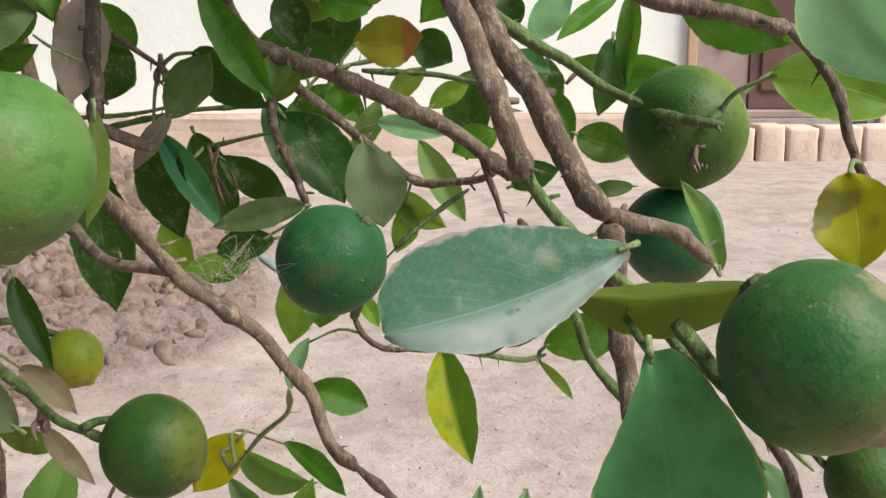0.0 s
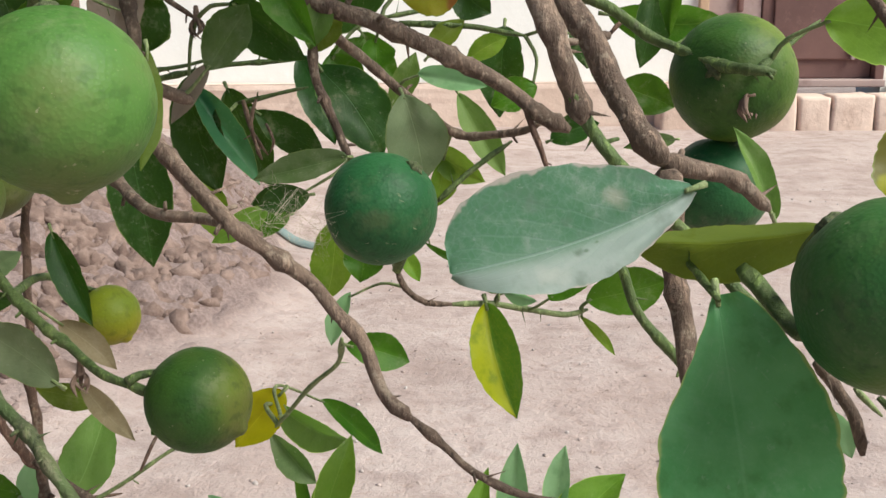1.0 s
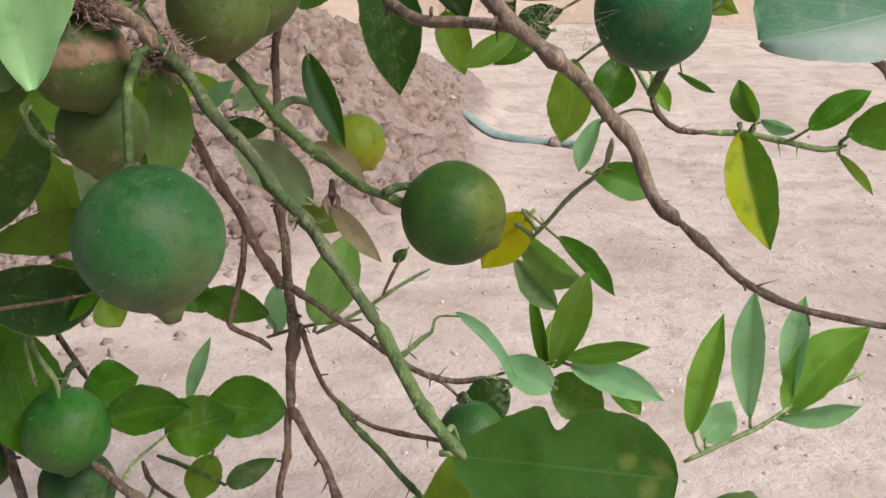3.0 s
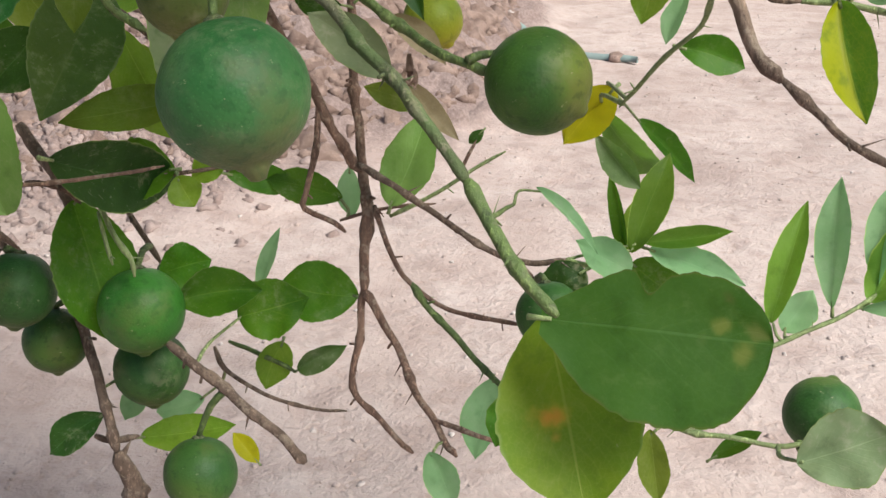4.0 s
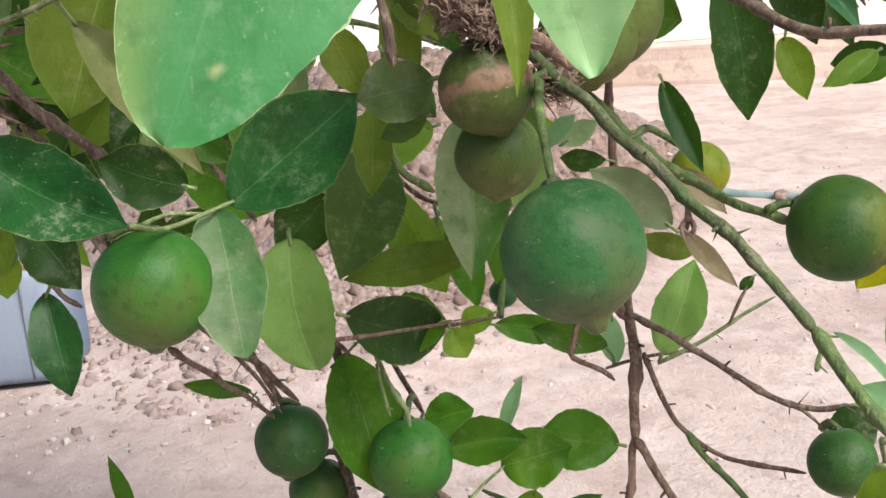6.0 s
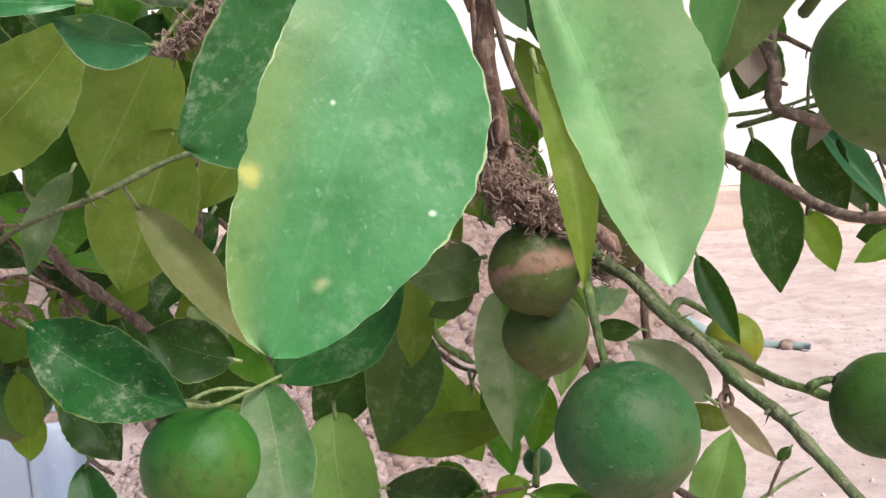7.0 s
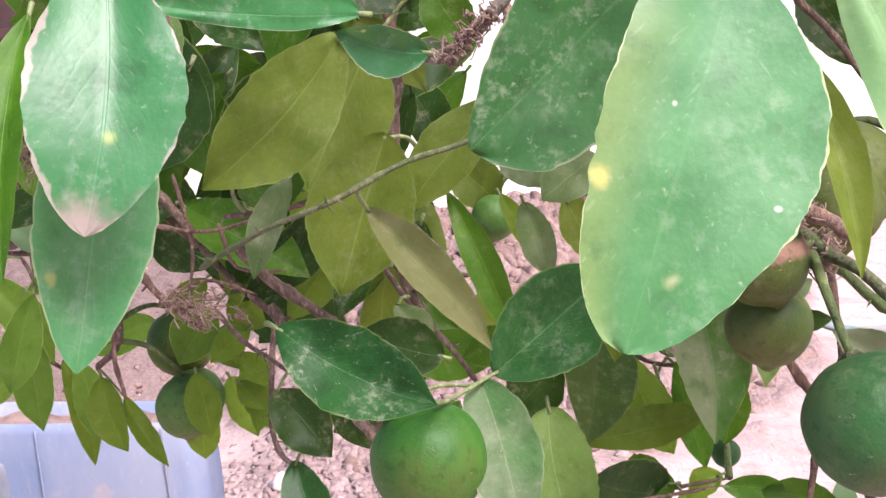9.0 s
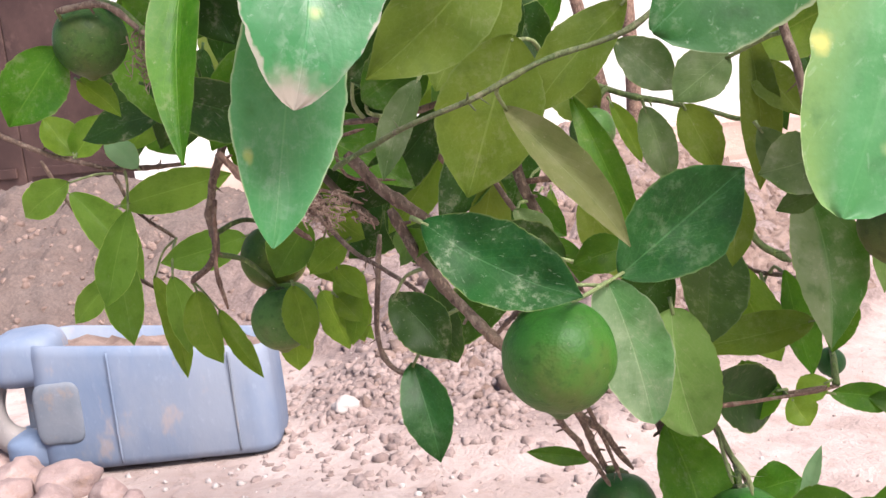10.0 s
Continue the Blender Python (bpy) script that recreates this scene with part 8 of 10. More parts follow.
branch("dry_limb", "dry", 0.0009, 0.0007, (-0.0918, 0.4494, 0.4369), (-0.0942, 0.4475, 0.4273), (-0.0923, 0.4457, 0.4187), (-0.0895, 0.4445, 0.4128))
branch("dry_limb", "dry", 0.0007, 0.0005, (-0.0896, 0.4574, 0.4260), (-0.0863, 0.4560, 0.4191), (-0.0882, 0.4550, 0.4140))
branch("twig", "green", 0.0012, 0.0010, (0.0958, 0.2688, 0.3765), (0.1022, 0.2675, 0.3705), (0.1118, 0.2661, 0.3635))
branch("twig", "fresh", 0.0008, 0.0006, (0.0877, 0.2645, 0.3807), (0.0906, 0.2639, 0.3776), (0.0947, 0.2631, 0.3736))
branch("limb", "bark", 0.0016, 0.0016, (0.0830, 0.2802, 0.3824), (0.0894, 0.2785, 0.3742), (0.0940, 0.2770, 0.3667), (0.0955, 0.2752, 0.3578))
leaf("pale", (0.0867, 0.2824, 0.3685), (0.0949, 0.2797, 0.3549), (0.10, -0.97, 0.20), 0.0065, 16, 0.06)
branch("twig", "green", 0.0024, 0.0020, (0.0604, 0.2754, 0.4093), (0.0651, 0.2692, 0.4039), (0.0689, 0.2631, 0.3991), (0.0732, 0.2574, 0.3958))
branch("twig", "fresh", 0.0011, 0.0007, (-0.1741, 0.4305, 0.2648), (-0.1538, 0.4354, 0.2748), (-0.1383, 0.4399, 0.2853), (-0.1246, 0.4433, 0.2926))
branch("dry_limb", "dry", 0.0008, 0.0006, (-0.1431, 0.4287, 0.2843), (-0.1385, 0.4320, 0.2943), (-0.1355, 0.4339, 0.3002))
leaf("dark", (-0.1328, 0.4353, 0.3040), (-0.1388, 0.4331, 0.2984), (0.10, -0.97, 0.20), 0.0052, 16, 0.06)
branch("twig", "fresh", 0.0012, 0.0011, (-0.2943, 0.3959, 0.2795), (-0.2857, 0.3933, 0.2621), (-0.2796, 0.3925, 0.2533), (-0.2778, 0.3906, 0.2456))
branch("twig", "fresh", 0.0009, 0.0009, (-0.2917, 0.3919, 0.2744), (-0.2878, 0.3884, 0.2599), (-0.2851, 0.3868, 0.2521))
leaf("olive", (-0.2642, 0.3874, 0.4359), (-0.2463, 0.3806, 0.4129), (0.10, -0.97, 0.20), 0.0161, 16, 0.06)
leaf("mid", (-0.3272, 0.3999, 0.3588), (-0.3504, 0.3879, 0.3530), (0.10, -0.97, 0.20), 0.0186, 16, 0.06)
leaf("yellow", (-0.5033, 0.4509, 0.3591), (-0.5233, 0.4384, 0.3423), (0.10, -0.97, 0.20), 0.0176, 16, 0.06)
leaf("yellow", (-0.5164, 0.4845, 0.3308), (-0.5225, 0.4745, 0.2907), (0.10, -0.97, 0.20), 0.0156, 16, 0.06)
leaf("shoot", (-0.3782, 0.4469, 0.3814), (-0.3746, 0.4443, 0.3567), (0.10, -0.97, 0.20), 0.0069, 16, 0.06)
leaf("olive", (-0.1564, 0.4231, 0.3172), (-0.1777, 0.4132, 0.3264), (0.10, -0.97, 0.20), 0.0112, 16, 0.06)
leaf("pale", (-0.1967, 0.4471, 0.2812), (-0.1943, 0.4408, 0.2594), (0.10, -0.97, 0.20), 0.0113, 16, 0.06)
branch("limb", "bark", 0.0028, 0.0022, (-0.3472, 0.4283, 0.3009), (-0.3336, 0.4243, 0.2833), (-0.3260, 0.4251, 0.2670), (-0.3193, 0.4229, 0.2435))
branch("dry_limb", "dry", 0.0016, 0.0010, (-0.3373, 0.4110, 0.2788), (-0.3223, 0.4132, 0.2769), (-0.3175, 0.4212, 0.2667))
leaf("deep", (-0.0846, 0.5308, 0.4502), (-0.0671, 0.5117, 0.4112), (0.10, -0.97, 0.20), 0.0191, 16, 0.06)
leaf("dark", (-0.1149, 0.5069, 0.4363), (-0.0928, 0.4871, 0.3942), (0.10, -0.97, 0.20), 0.0194, 16, 0.06)
leaf("dark", (-0.0762, 0.4864, 0.3909), (-0.1024, 0.4853, 0.3868), (0.10, -0.97, 0.20), 0.0152, 16, 0.06)
leaf("fair", (-0.0392, 0.4854, 0.4304), (-0.0282, 0.4908, 0.4535), (0.10, -0.97, 0.20), 0.0114, 16, 0.06)
leaf("dark", (-0.0683, 0.5629, 0.4558), (-0.0610, 0.5546, 0.4193), (0.10, -0.97, 0.20), 0.0170, 16, 0.06)
leaf("mid", (-0.0575, 0.5638, 0.4596), (-0.0394, 0.5586, 0.4363), (0.10, -0.97, 0.20), 0.0153, 16, 0.06)
leaf("dark", (0.0483, 0.5156, 0.4703), (0.0495, 0.5097, 0.4447), (0.10, -0.97, 0.20), 0.0155, 16, 0.06)
leaf("olive", (-0.0559, 0.4131, 0.4735), (-0.0621, 0.4094, 0.4574), (0.10, -0.97, 0.20), 0.0136, 34, 0.06)
branch("dry_limb", "dry", 0.0012, 0.0007, (-0.1021, 0.4756, 0.4339), (-0.0978, 0.4726, 0.4205), (-0.0913, 0.4704, 0.4110))
branch("dry_limb", "bark", 0.0012, 0.0007, (-0.0504, 0.4685, 0.4462), (-0.0362, 0.4642, 0.4272), (-0.0280, 0.4616, 0.4156))
branch("dry_limb", "dry", 0.0011, 0.0006, (0.0480, 0.4318, 0.4628), (0.0535, 0.4330, 0.4681), (0.0589, 0.4328, 0.4670))
leaf("dark", (-0.1957, 0.4331, 0.4998), (-0.1769, 0.4259, 0.4620), (0.10, -0.97, 0.20), 0.0281, 16, 0.06)
leaf("mid", (-0.1805, 0.4845, 0.5092), (-0.1899, 0.4762, 0.4719), (0.10, -0.97, 0.20), 0.0232, 16, 0.06)
branch("dry_limb", "bark", 0.0016, 0.0012, (-0.1979, 0.3878, 0.4943), (-0.1850, 0.3912, 0.4755), (-0.1723, 0.3942, 0.4546))
leaf("dark", (-0.2670, 0.4371, 0.5605), (-0.2743, 0.4332, 0.5245), (0.10, -0.97, 0.20), 0.0216, 16, 0.06)
leaf("dark", (-0.2350, 0.4465, 0.5195), (-0.2229, 0.4489, 0.4736), (0.10, -0.97, 0.20), 0.0232, 16, 0.06)
leaf("olive", (-0.2161, 0.4519, 0.4903), (-0.2357, 0.4441, 0.4644), (0.10, -0.97, 0.20), 0.0155, 16, 0.06)
leaf("deep", (-0.5103, 0.4177, 0.5908), (-0.4952, 0.4210, 0.5412), (0.10, -0.97, 0.20), 0.0323, 16, 0.06)
leaf("dark", (-0.5139, 0.4592, 0.6012), (-0.5298, 0.4518, 0.5515), (0.10, -0.97, 0.20), 0.0284, 16, 0.06)
leaf("yellow", (-0.4348, 0.5050, 0.5298), (-0.4623, 0.4947, 0.5117), (0.10, -0.97, 0.20), 0.0160, 16, 0.06)
leaf("shoot", (-0.4336, 0.5048, 0.5156), (-0.4569, 0.4962, 0.5016), (0.10, -0.97, 0.20), 0.0147, 16, 0.06)
leaf("dark", (-0.3873, 0.4426, 0.4123), (-0.3979, 0.4374, 0.3735), (0.10, -0.97, 0.20), 0.0227, 16, 0.06)
leaf("dark", (-0.5507, 0.4394, 0.4201), (-0.5261, 0.4469, 0.3932), (0.10, -0.97, 0.20), 0.0216, 16, 0.06)
branch("limb", "bark", 0.0024, 0.0016, (-0.5162, 0.3890, 0.4498), (-0.4978, 0.3944, 0.4273), (-0.4812, 0.3991, 0.3994), (-0.4578, 0.4062, 0.3737))
branch("dry_limb", "dry", 0.0012, 0.0008, (-0.4878, 0.3555, 0.4274), (-0.4638, 0.3636, 0.4214), (-0.4404, 0.3718, 0.4243))
branch("dry_limb", "dry", 0.0012, 0.0007, (-0.4995, 0.3711, 0.3883), (-0.4761, 0.3795, 0.3964), (-0.4539, 0.3869, 0.3870))
branch("limb", "bark", 0.0030, 0.0022, (-0.4496, 0.3682, 0.4137), (-0.4350, 0.3725, 0.3949), (-0.4176, 0.3779, 0.3800), (-0.3971, 0.3841, 0.3576))
branch("dry_limb", "dry", 0.0011, 0.0007, (-0.4742, 0.3611, 0.4494), (-0.4691, 0.3616, 0.4154), (-0.4732, 0.3591, 0.3900))
branch("dry_limb", "dry", 0.0010, 0.0006, (-0.4562, 0.3664, 0.4246), (-0.4503, 0.3676, 0.4035), (-0.4286, 0.3749, 0.3990))
leaf("mid", (-0.2312, 0.4208, 0.4367), (-0.2371, 0.4110, 0.4041), (0.10, -0.97, 0.20), 0.0152, 16, 0.06)
leaf("dark", (-0.2727, 0.4578, 0.4348), (-0.2611, 0.4498, 0.4022), (0.10, -0.97, 0.20), 0.0147, 16, 0.06)
leaf("yellow", (-0.2371, 0.4270, 0.3866), (-0.2399, 0.4198, 0.3622), (0.10, -0.97, 0.20), 0.0127, 16, 0.06)
leaf("dark", (-0.2587, 0.5012, 0.4356), (-0.2481, 0.4952, 0.4107), (0.10, -0.97, 0.20), 0.0155, 16, 0.06)
branch("limb", "bark", 0.0020, 0.0016, (-0.2449, 0.4191, 0.4359), (-0.2382, 0.4145, 0.4170), (-0.2311, 0.4117, 0.4044), (-0.2195, 0.3992, 0.3928))
branch("dry_limb", "dry", 0.0011, 0.0007, (-0.2536, 0.4232, 0.4164), (-0.2447, 0.4223, 0.4099), (-0.2379, 0.4194, 0.3970))
branch("dry_limb", "dry", 0.0046, 0.0034, (-0.2180, 0.2984, 0.4338), (-0.2071, 0.3017, 0.4258), (-0.1962, 0.3050, 0.4178), thorns=3)
branch("dry_limb", "dry", 0.0044, 0.0036, (-0.2213, 0.3151, 0.4479), (-0.2176, 0.3140, 0.4356), (-0.2139, 0.3129, 0.4233), thorns=3)
branch("twig", "green", 0.0011, 0.0009, (0.0516, 0.2612, 0.4045), (0.0505, 0.2749, 0.4064), (0.0489, 0.2906, 0.4084))
branch("dry_limb", "dry", 0.0015, 0.0018, (-0.1950, 0.4940, 0.4352), (-0.1950, 0.4766, 0.4070), (-0.1973, 0.4674, 0.3828), (-0.1963, 0.4640, 0.3735))
# mostly dark kinds here, so the crown's inner shade is in the colour
inner_leaf("dark", (-0.3676, 0.4888, 0.5007), (-0.4125, 0.4572, 0.4727), (0.37, -0.85, 0.37), 0.0285, 15, 0.078)
inner_leaf("mid", (-0.5049, 0.4875, 0.6207), (-0.4794, 0.4942, 0.5809), (0.16, -0.98, -0.06), 0.0256, 15, 0.078, root=(-0.5053, 0.4630, 0.6206))
inner_leaf("olive", (-0.4112, 0.4790, 0.4688), (-0.4267, 0.4582, 0.4293), (0.83, -0.56, -0.03), 0.0244, 15, 0.078)
inner_leaf("mid", (-0.4517, 0.5752, 0.5157), (-0.4880, 0.5477, 0.4945), (0.68, -0.69, -0.27), 0.0272, 15, 0.078)
inner_leaf("dark", (-0.6660, 0.5945, 0.6111), (-0.7052, 0.5665, 0.5967), (0.62, -0.63, -0.46), 0.0257, 15, -0.047)
inner_leaf("dark", (-0.6431, 0.5202, 0.6432), (-0.6631, 0.4846, 0.5804), (0.49, -0.81, 0.30), 0.0396, 15, 0.078)
inner_leaf("mid", (-0.5718, 0.4115, 0.5606), (-0.5435, 0.4282, 0.4996), (0.78, -0.59, 0.20), 0.0312, 15, 0.078)
inner_leaf("dark", (-0.5261, 0.5554, 0.6285), (-0.5795, 0.5308, 0.5957), (0.39, -0.92, 0.06), 0.0285, 15, 0.078)
inner_leaf("dark", (-0.4970, 0.5898, 0.5214), (-0.4896, 0.5880, 0.4684), (0.73, -0.67, 0.13), 0.0261, 15, 0.078)
inner_leaf("dark", (-0.4362, 0.4284, 0.5001), (-0.4731, 0.4077, 0.4382), (0.79, -0.54, -0.29), 0.0333, 15, 0.078)
inner_leaf("mid", (-0.3896, 0.5562, 0.5065), (-0.4456, 0.5430, 0.4919), (0.18, -0.97, 0.19), 0.0296, 15, -0.047)
inner_leaf("mid", (-0.5197, 0.3879, 0.5459), (-0.5711, 0.3767, 0.5332), (0.22, -0.97, -0.05), 0.0230, 15, -0.047)
inner_leaf("dark", (-0.6303, 0.6244, 0.6604), (-0.6197, 0.6120, 0.5968), (0.83, -0.51, 0.24), 0.0326, 15, 0.078)
inner_leaf("olive", (-0.4834, 0.6061, 0.6381), (-0.5133, 0.6122, 0.6004), (0.53, -0.66, -0.53), 0.0205, 15, -0.047)
inner_leaf("dark", (-0.5658, 0.5988, 0.5690), (-0.5406, 0.5828, 0.5190), (0.65, -0.57, 0.51), 0.0291, 15, 0.078)
inner_leaf("mid", (-0.5137, 0.3908, 0.5503), (-0.4862, 0.3858, 0.4926), (0.72, -0.57, 0.39), 0.0326, 15, 0.078)
inner_leaf("dark", (-0.4233, 0.4460, 0.5170), (-0.4479, 0.4208, 0.4694), (0.79, -0.61, -0.08), 0.0294, 15, -0.047)
inner_leaf("dark", (-0.4436, 0.5714, 0.5568), (-0.4945, 0.5499, 0.5473), (0.37, -0.92, 0.11), 0.0281, 15, -0.047)
inner_leaf("olive", (-0.6540, 0.5572, 0.5053), (-0.6313, 0.5490, 0.4348), (0.39, -0.89, 0.23), 0.0301, 15, 0.078)
inner_leaf("mid", (-0.4594, 0.4444, 0.5403), (-0.4536, 0.4643, 0.4965), (0.14, -0.91, -0.40), 0.0265, 15, 0.078, root=(-0.4621, 0.4216, 0.5359))
inner_leaf("mid", (-0.3894, 0.5329, 0.4882), (-0.4180, 0.5180, 0.4518), (0.15, -0.95, 0.27), 0.0240, 15, 0.078)
inner_leaf("mid", (-0.6151, 0.4320, 0.5042), (-0.5821, 0.4542, 0.4821), (0.45, -0.87, -0.20), 0.0238, 15, 0.078)
inner_leaf("mid", (-0.5805, 0.4903, 0.6310), (-0.6078, 0.4851, 0.5782), (0.77, -0.53, -0.35), 0.0306, 15, 0.078)
inner_leaf("dark", (-0.5233, 0.5184, 0.5669), (-0.4757, 0.5115, 0.5175), (0.47, -0.69, 0.55), 0.0339, 15, 0.078)
inner_leaf("mid", (-0.4575, 0.6344, 0.5955), (-0.4973, 0.6245, 0.5465), (0.25, -0.97, -0.01), 0.0278, 15, 0.078)
inner_leaf("dark", (-0.5558, 0.4826, 0.5572), (-0.5397, 0.4724, 0.4927), (0.31, -0.93, 0.22), 0.0313, 15, -0.047)
inner_leaf("dark", (-0.3772, 0.4284, 0.4750), (-0.4204, 0.4172, 0.4268), (0.14, -0.98, 0.10), 0.0279, 15, 0.078, root=(-0.3742, 0.3973, 0.4773))
inner_leaf("mid", (-0.5165, 0.4292, 0.5098), (-0.4931, 0.4323, 0.4401), (0.35, -0.94, 0.07), 0.0377, 15, 0.078)
inner_leaf("mid", (-0.4359, 0.4406, 0.5132), (-0.4587, 0.4164, 0.4689), (0.84, -0.51, -0.15), 0.0295, 15, 0.078)
inner_leaf("dark", (-0.5081, 0.5734, 0.5091), (-0.4859, 0.5661, 0.4496), (0.07, -0.99, 0.15), 0.0263, 15, -0.047)
inner_leaf("mid", (-0.4241, 0.4275, 0.5544), (-0.4466, 0.4131, 0.4974), (0.77, -0.63, -0.14), 0.0316, 15, 0.078)
inner_leaf("olive", (-0.6862, 0.6091, 0.6228), (-0.7357, 0.5656, 0.6038), (0.62, -0.77, 0.15), 0.0347, 15, 0.078)
inner_leaf("mid", (-0.5129, 0.6336, 0.5961), (-0.5500, 0.6154, 0.5619), (0.33, -0.93, 0.14), 0.0250, 15, -0.047)
inner_leaf("mid", (-0.5910, 0.5827, 0.5050), (-0.5591, 0.6133, 0.4623), (0.81, -0.54, 0.22), 0.0375, 15, -0.047)
inner_leaf("dark", (-0.6492, 0.5008, 0.5774), (-0.6408, 0.4782, 0.5308), (0.91, -0.29, 0.30), 0.0231, 15, 0.078)
inner_leaf("dark", (-0.6209, 0.5510, 0.6449), (-0.5763, 0.5776, 0.6202), (0.33, -0.88, -0.36), 0.0282, 15, -0.047)
inner_leaf("dark", (-0.5645, 0.6059, 0.5224), (-0.5972, 0.5666, 0.4752), (0.87, -0.44, -0.24), 0.0382, 15, 0.078)
inner_leaf("dark", (-0.4781, 0.6013, 0.5631), (-0.5488, 0.5931, 0.5495), (0.08, -0.98, 0.16), 0.0318, 15, -0.047)
inner_leaf("mid", (-0.4067, 0.4644, 0.5257), (-0.4338, 0.4711, 0.4831), (0.65, -0.57, -0.50), 0.0241, 15, -0.047)
inner_leaf("mid", (-0.6506, 0.5991, 0.4753), (-0.6814, 0.5734, 0.4495), (0.74, -0.61, -0.27), 0.0236, 15, 0.078)
inner_leaf("olive", (-0.5358, 0.4282, 0.5841), (-0.5182, 0.4314, 0.5407), (0.80, -0.53, 0.29), 0.0291, 15, 0.078)
inner_leaf("dark", (-0.5713, 0.4206, 0.5397), (-0.5549, 0.4429, 0.4745), (0.46, -0.87, -0.18), 0.0423, 15, -0.047)
inner_leaf("olive", (-0.5929, 0.6144, 0.5048), (-0.5858, 0.6128, 0.4567), (0.73, -0.67, 0.13), 0.0220, 15, 0.078)
inner_leaf("mid", (-0.5602, 0.5101, 0.5224), (-0.5299, 0.5429, 0.5090), (0.50, -0.68, -0.54), 0.0258, 15, 0.078)
inner_leaf("dark", (-0.6458, 0.4960, 0.6278), (-0.6442, 0.4898, 0.5542), (0.94, -0.33, 0.05), 0.0338, 15, 0.078)
inner_leaf("mid", (-0.3993, 0.4690, 0.5434), (-0.4355, 0.4705, 0.4833), (0.14, -0.98, -0.11), 0.0338, 15, 0.078)
inner_leaf("dark", (-0.5850, 0.4578, 0.5336), (-0.6281, 0.4395, 0.5253), (0.41, -0.69, -0.60), 0.0293, 15, 0.078)
inner_leaf("dark", (-0.4930, 0.5581, 0.5121), (-0.5110, 0.5338, 0.4449), (0.15, -0.94, 0.30), 0.0431, 15, -0.047)
inner_leaf("mid", (-0.5868, 0.3892, 0.5029), (-0.5580, 0.3946, 0.4341), (0.35, -0.93, 0.07), 0.0443, 15, -0.047, blunt=0.5)
inner_leaf("mid", (-0.5818, 0.4113, 0.6019), (-0.5790, 0.4058, 0.5309), (0.30, -0.95, 0.08), 0.0380, 15, 0.078)
inner_leaf("dark", (-0.4791, 0.6887, 0.5750), (-0.4677, 0.6780, 0.5264), (0.66, -0.68, 0.31), 0.0253, 15, -0.047)
inner_leaf("dark", (-0.4023, 0.5453, 0.5615), (-0.4489, 0.5256, 0.5524), (0.34, -0.91, 0.22), 0.0290, 15, -0.047)
inner_leaf("olive", (-0.5439, 0.5680, 0.6080), (-0.5912, 0.5580, 0.5902), (0.23, -0.97, -0.06), 0.0210, 15, -0.047)
inner_leaf("dark", (-0.5514, 0.4082, 0.5530), (-0.5740, 0.3847, 0.5142), (0.89, -0.35, -0.30), 0.0307, 15, 0.078)
inner_leaf("olive", (-0.4260, 0.5374, 0.5799), (-0.4288, 0.5423, 0.5278), (0.03, -1.00, -0.10), 0.0245, 15, -0.047)
inner_leaf("dark", (-0.5879, 0.5885, 0.5540), (-0.6360, 0.5769, 0.5228), (0.26, -0.97, -0.04), 0.0230, 15, 0.078)
inner_leaf("dark", (-0.3871, 0.5498, 0.5430), (-0.4390, 0.5266, 0.5197), (0.29, -0.92, 0.26), 0.0307, 15, -0.047)
inner_leaf("dark", (-0.6502, 0.4931, 0.4980), (-0.7036, 0.4792, 0.4655), (0.50, -0.68, -0.54), 0.0327, 15, -0.047)
inner_leaf("dark", (-0.5201, 0.5976, 0.5900), (-0.5792, 0.5612, 0.5719), (0.57, -0.73, -0.37), 0.0376, 15, 0.078)
inner_leaf("dark", (-0.4838, 0.6180, 0.5336), (-0.5233, 0.5900, 0.5217), (0.49, -0.82, 0.30), 0.0228, 15, -0.047)
inner_leaf("dark", (-0.5158, 0.4953, 0.5189), (-0.5502, 0.4558, 0.4761), (0.82, -0.55, -0.15), 0.0293, 15, 0.078)
inner_leaf("dark", (-0.6141, 0.5838, 0.6190), (-0.5656, 0.6019, 0.6010), (0.22, -0.92, -0.33), 0.0310, 15, 0.078)
inner_leaf("dark", (-0.4588, 0.4257, 0.4529), (-0.4887, 0.4201, 0.4060), (0.14, -0.99, 0.03), 0.0328, 15, -0.047)
inner_leaf("yellow", (-0.4845, 0.4463, 0.4370), (-0.4990, 0.4345, 0.3731), (0.15, -0.98, 0.15), 0.0290, 15, 0.078)
inner_leaf("mid", (-0.5220, 0.5812, 0.4201), (-0.5097, 0.5705, 0.3676), (0.04, -0.98, 0.21), 0.0332, 15, -0.047)
inner_leaf("mid", (-0.7152, 0.5493, 0.4548), (-0.6993, 0.5623, 0.4085), (0.42, -0.90, -0.11), 0.0298, 15, 0.078)
inner_leaf("yellow", (-0.5312, 0.6279, 0.3793), (-0.5947, 0.6104, 0.3518), (0.07, -0.91, 0.41), 0.0309, 15, -0.047)
inner_leaf("dark", (-0.4866, 0.4367, 0.4591), (-0.4542, 0.4227, 0.4006), (0.12, -0.95, 0.29), 0.0303, 15, 0.078)
inner_leaf("yellow", (-0.5686, 0.5982, 0.4572), (-0.5983, 0.5920, 0.4032), (0.30, -0.95, -0.05), 0.0346, 15, -0.047)
inner_leaf("dark", (-0.4790, 0.4729, 0.4659), (-0.5338, 0.4585, 0.4341), (0.11, -0.96, 0.24), 0.0290, 15, -0.047)
inner_leaf("mid", (-0.5326, 0.4520, 0.4749), (-0.5720, 0.4307, 0.4170), (0.34, -0.93, 0.11), 0.0389, 15, 0.078)
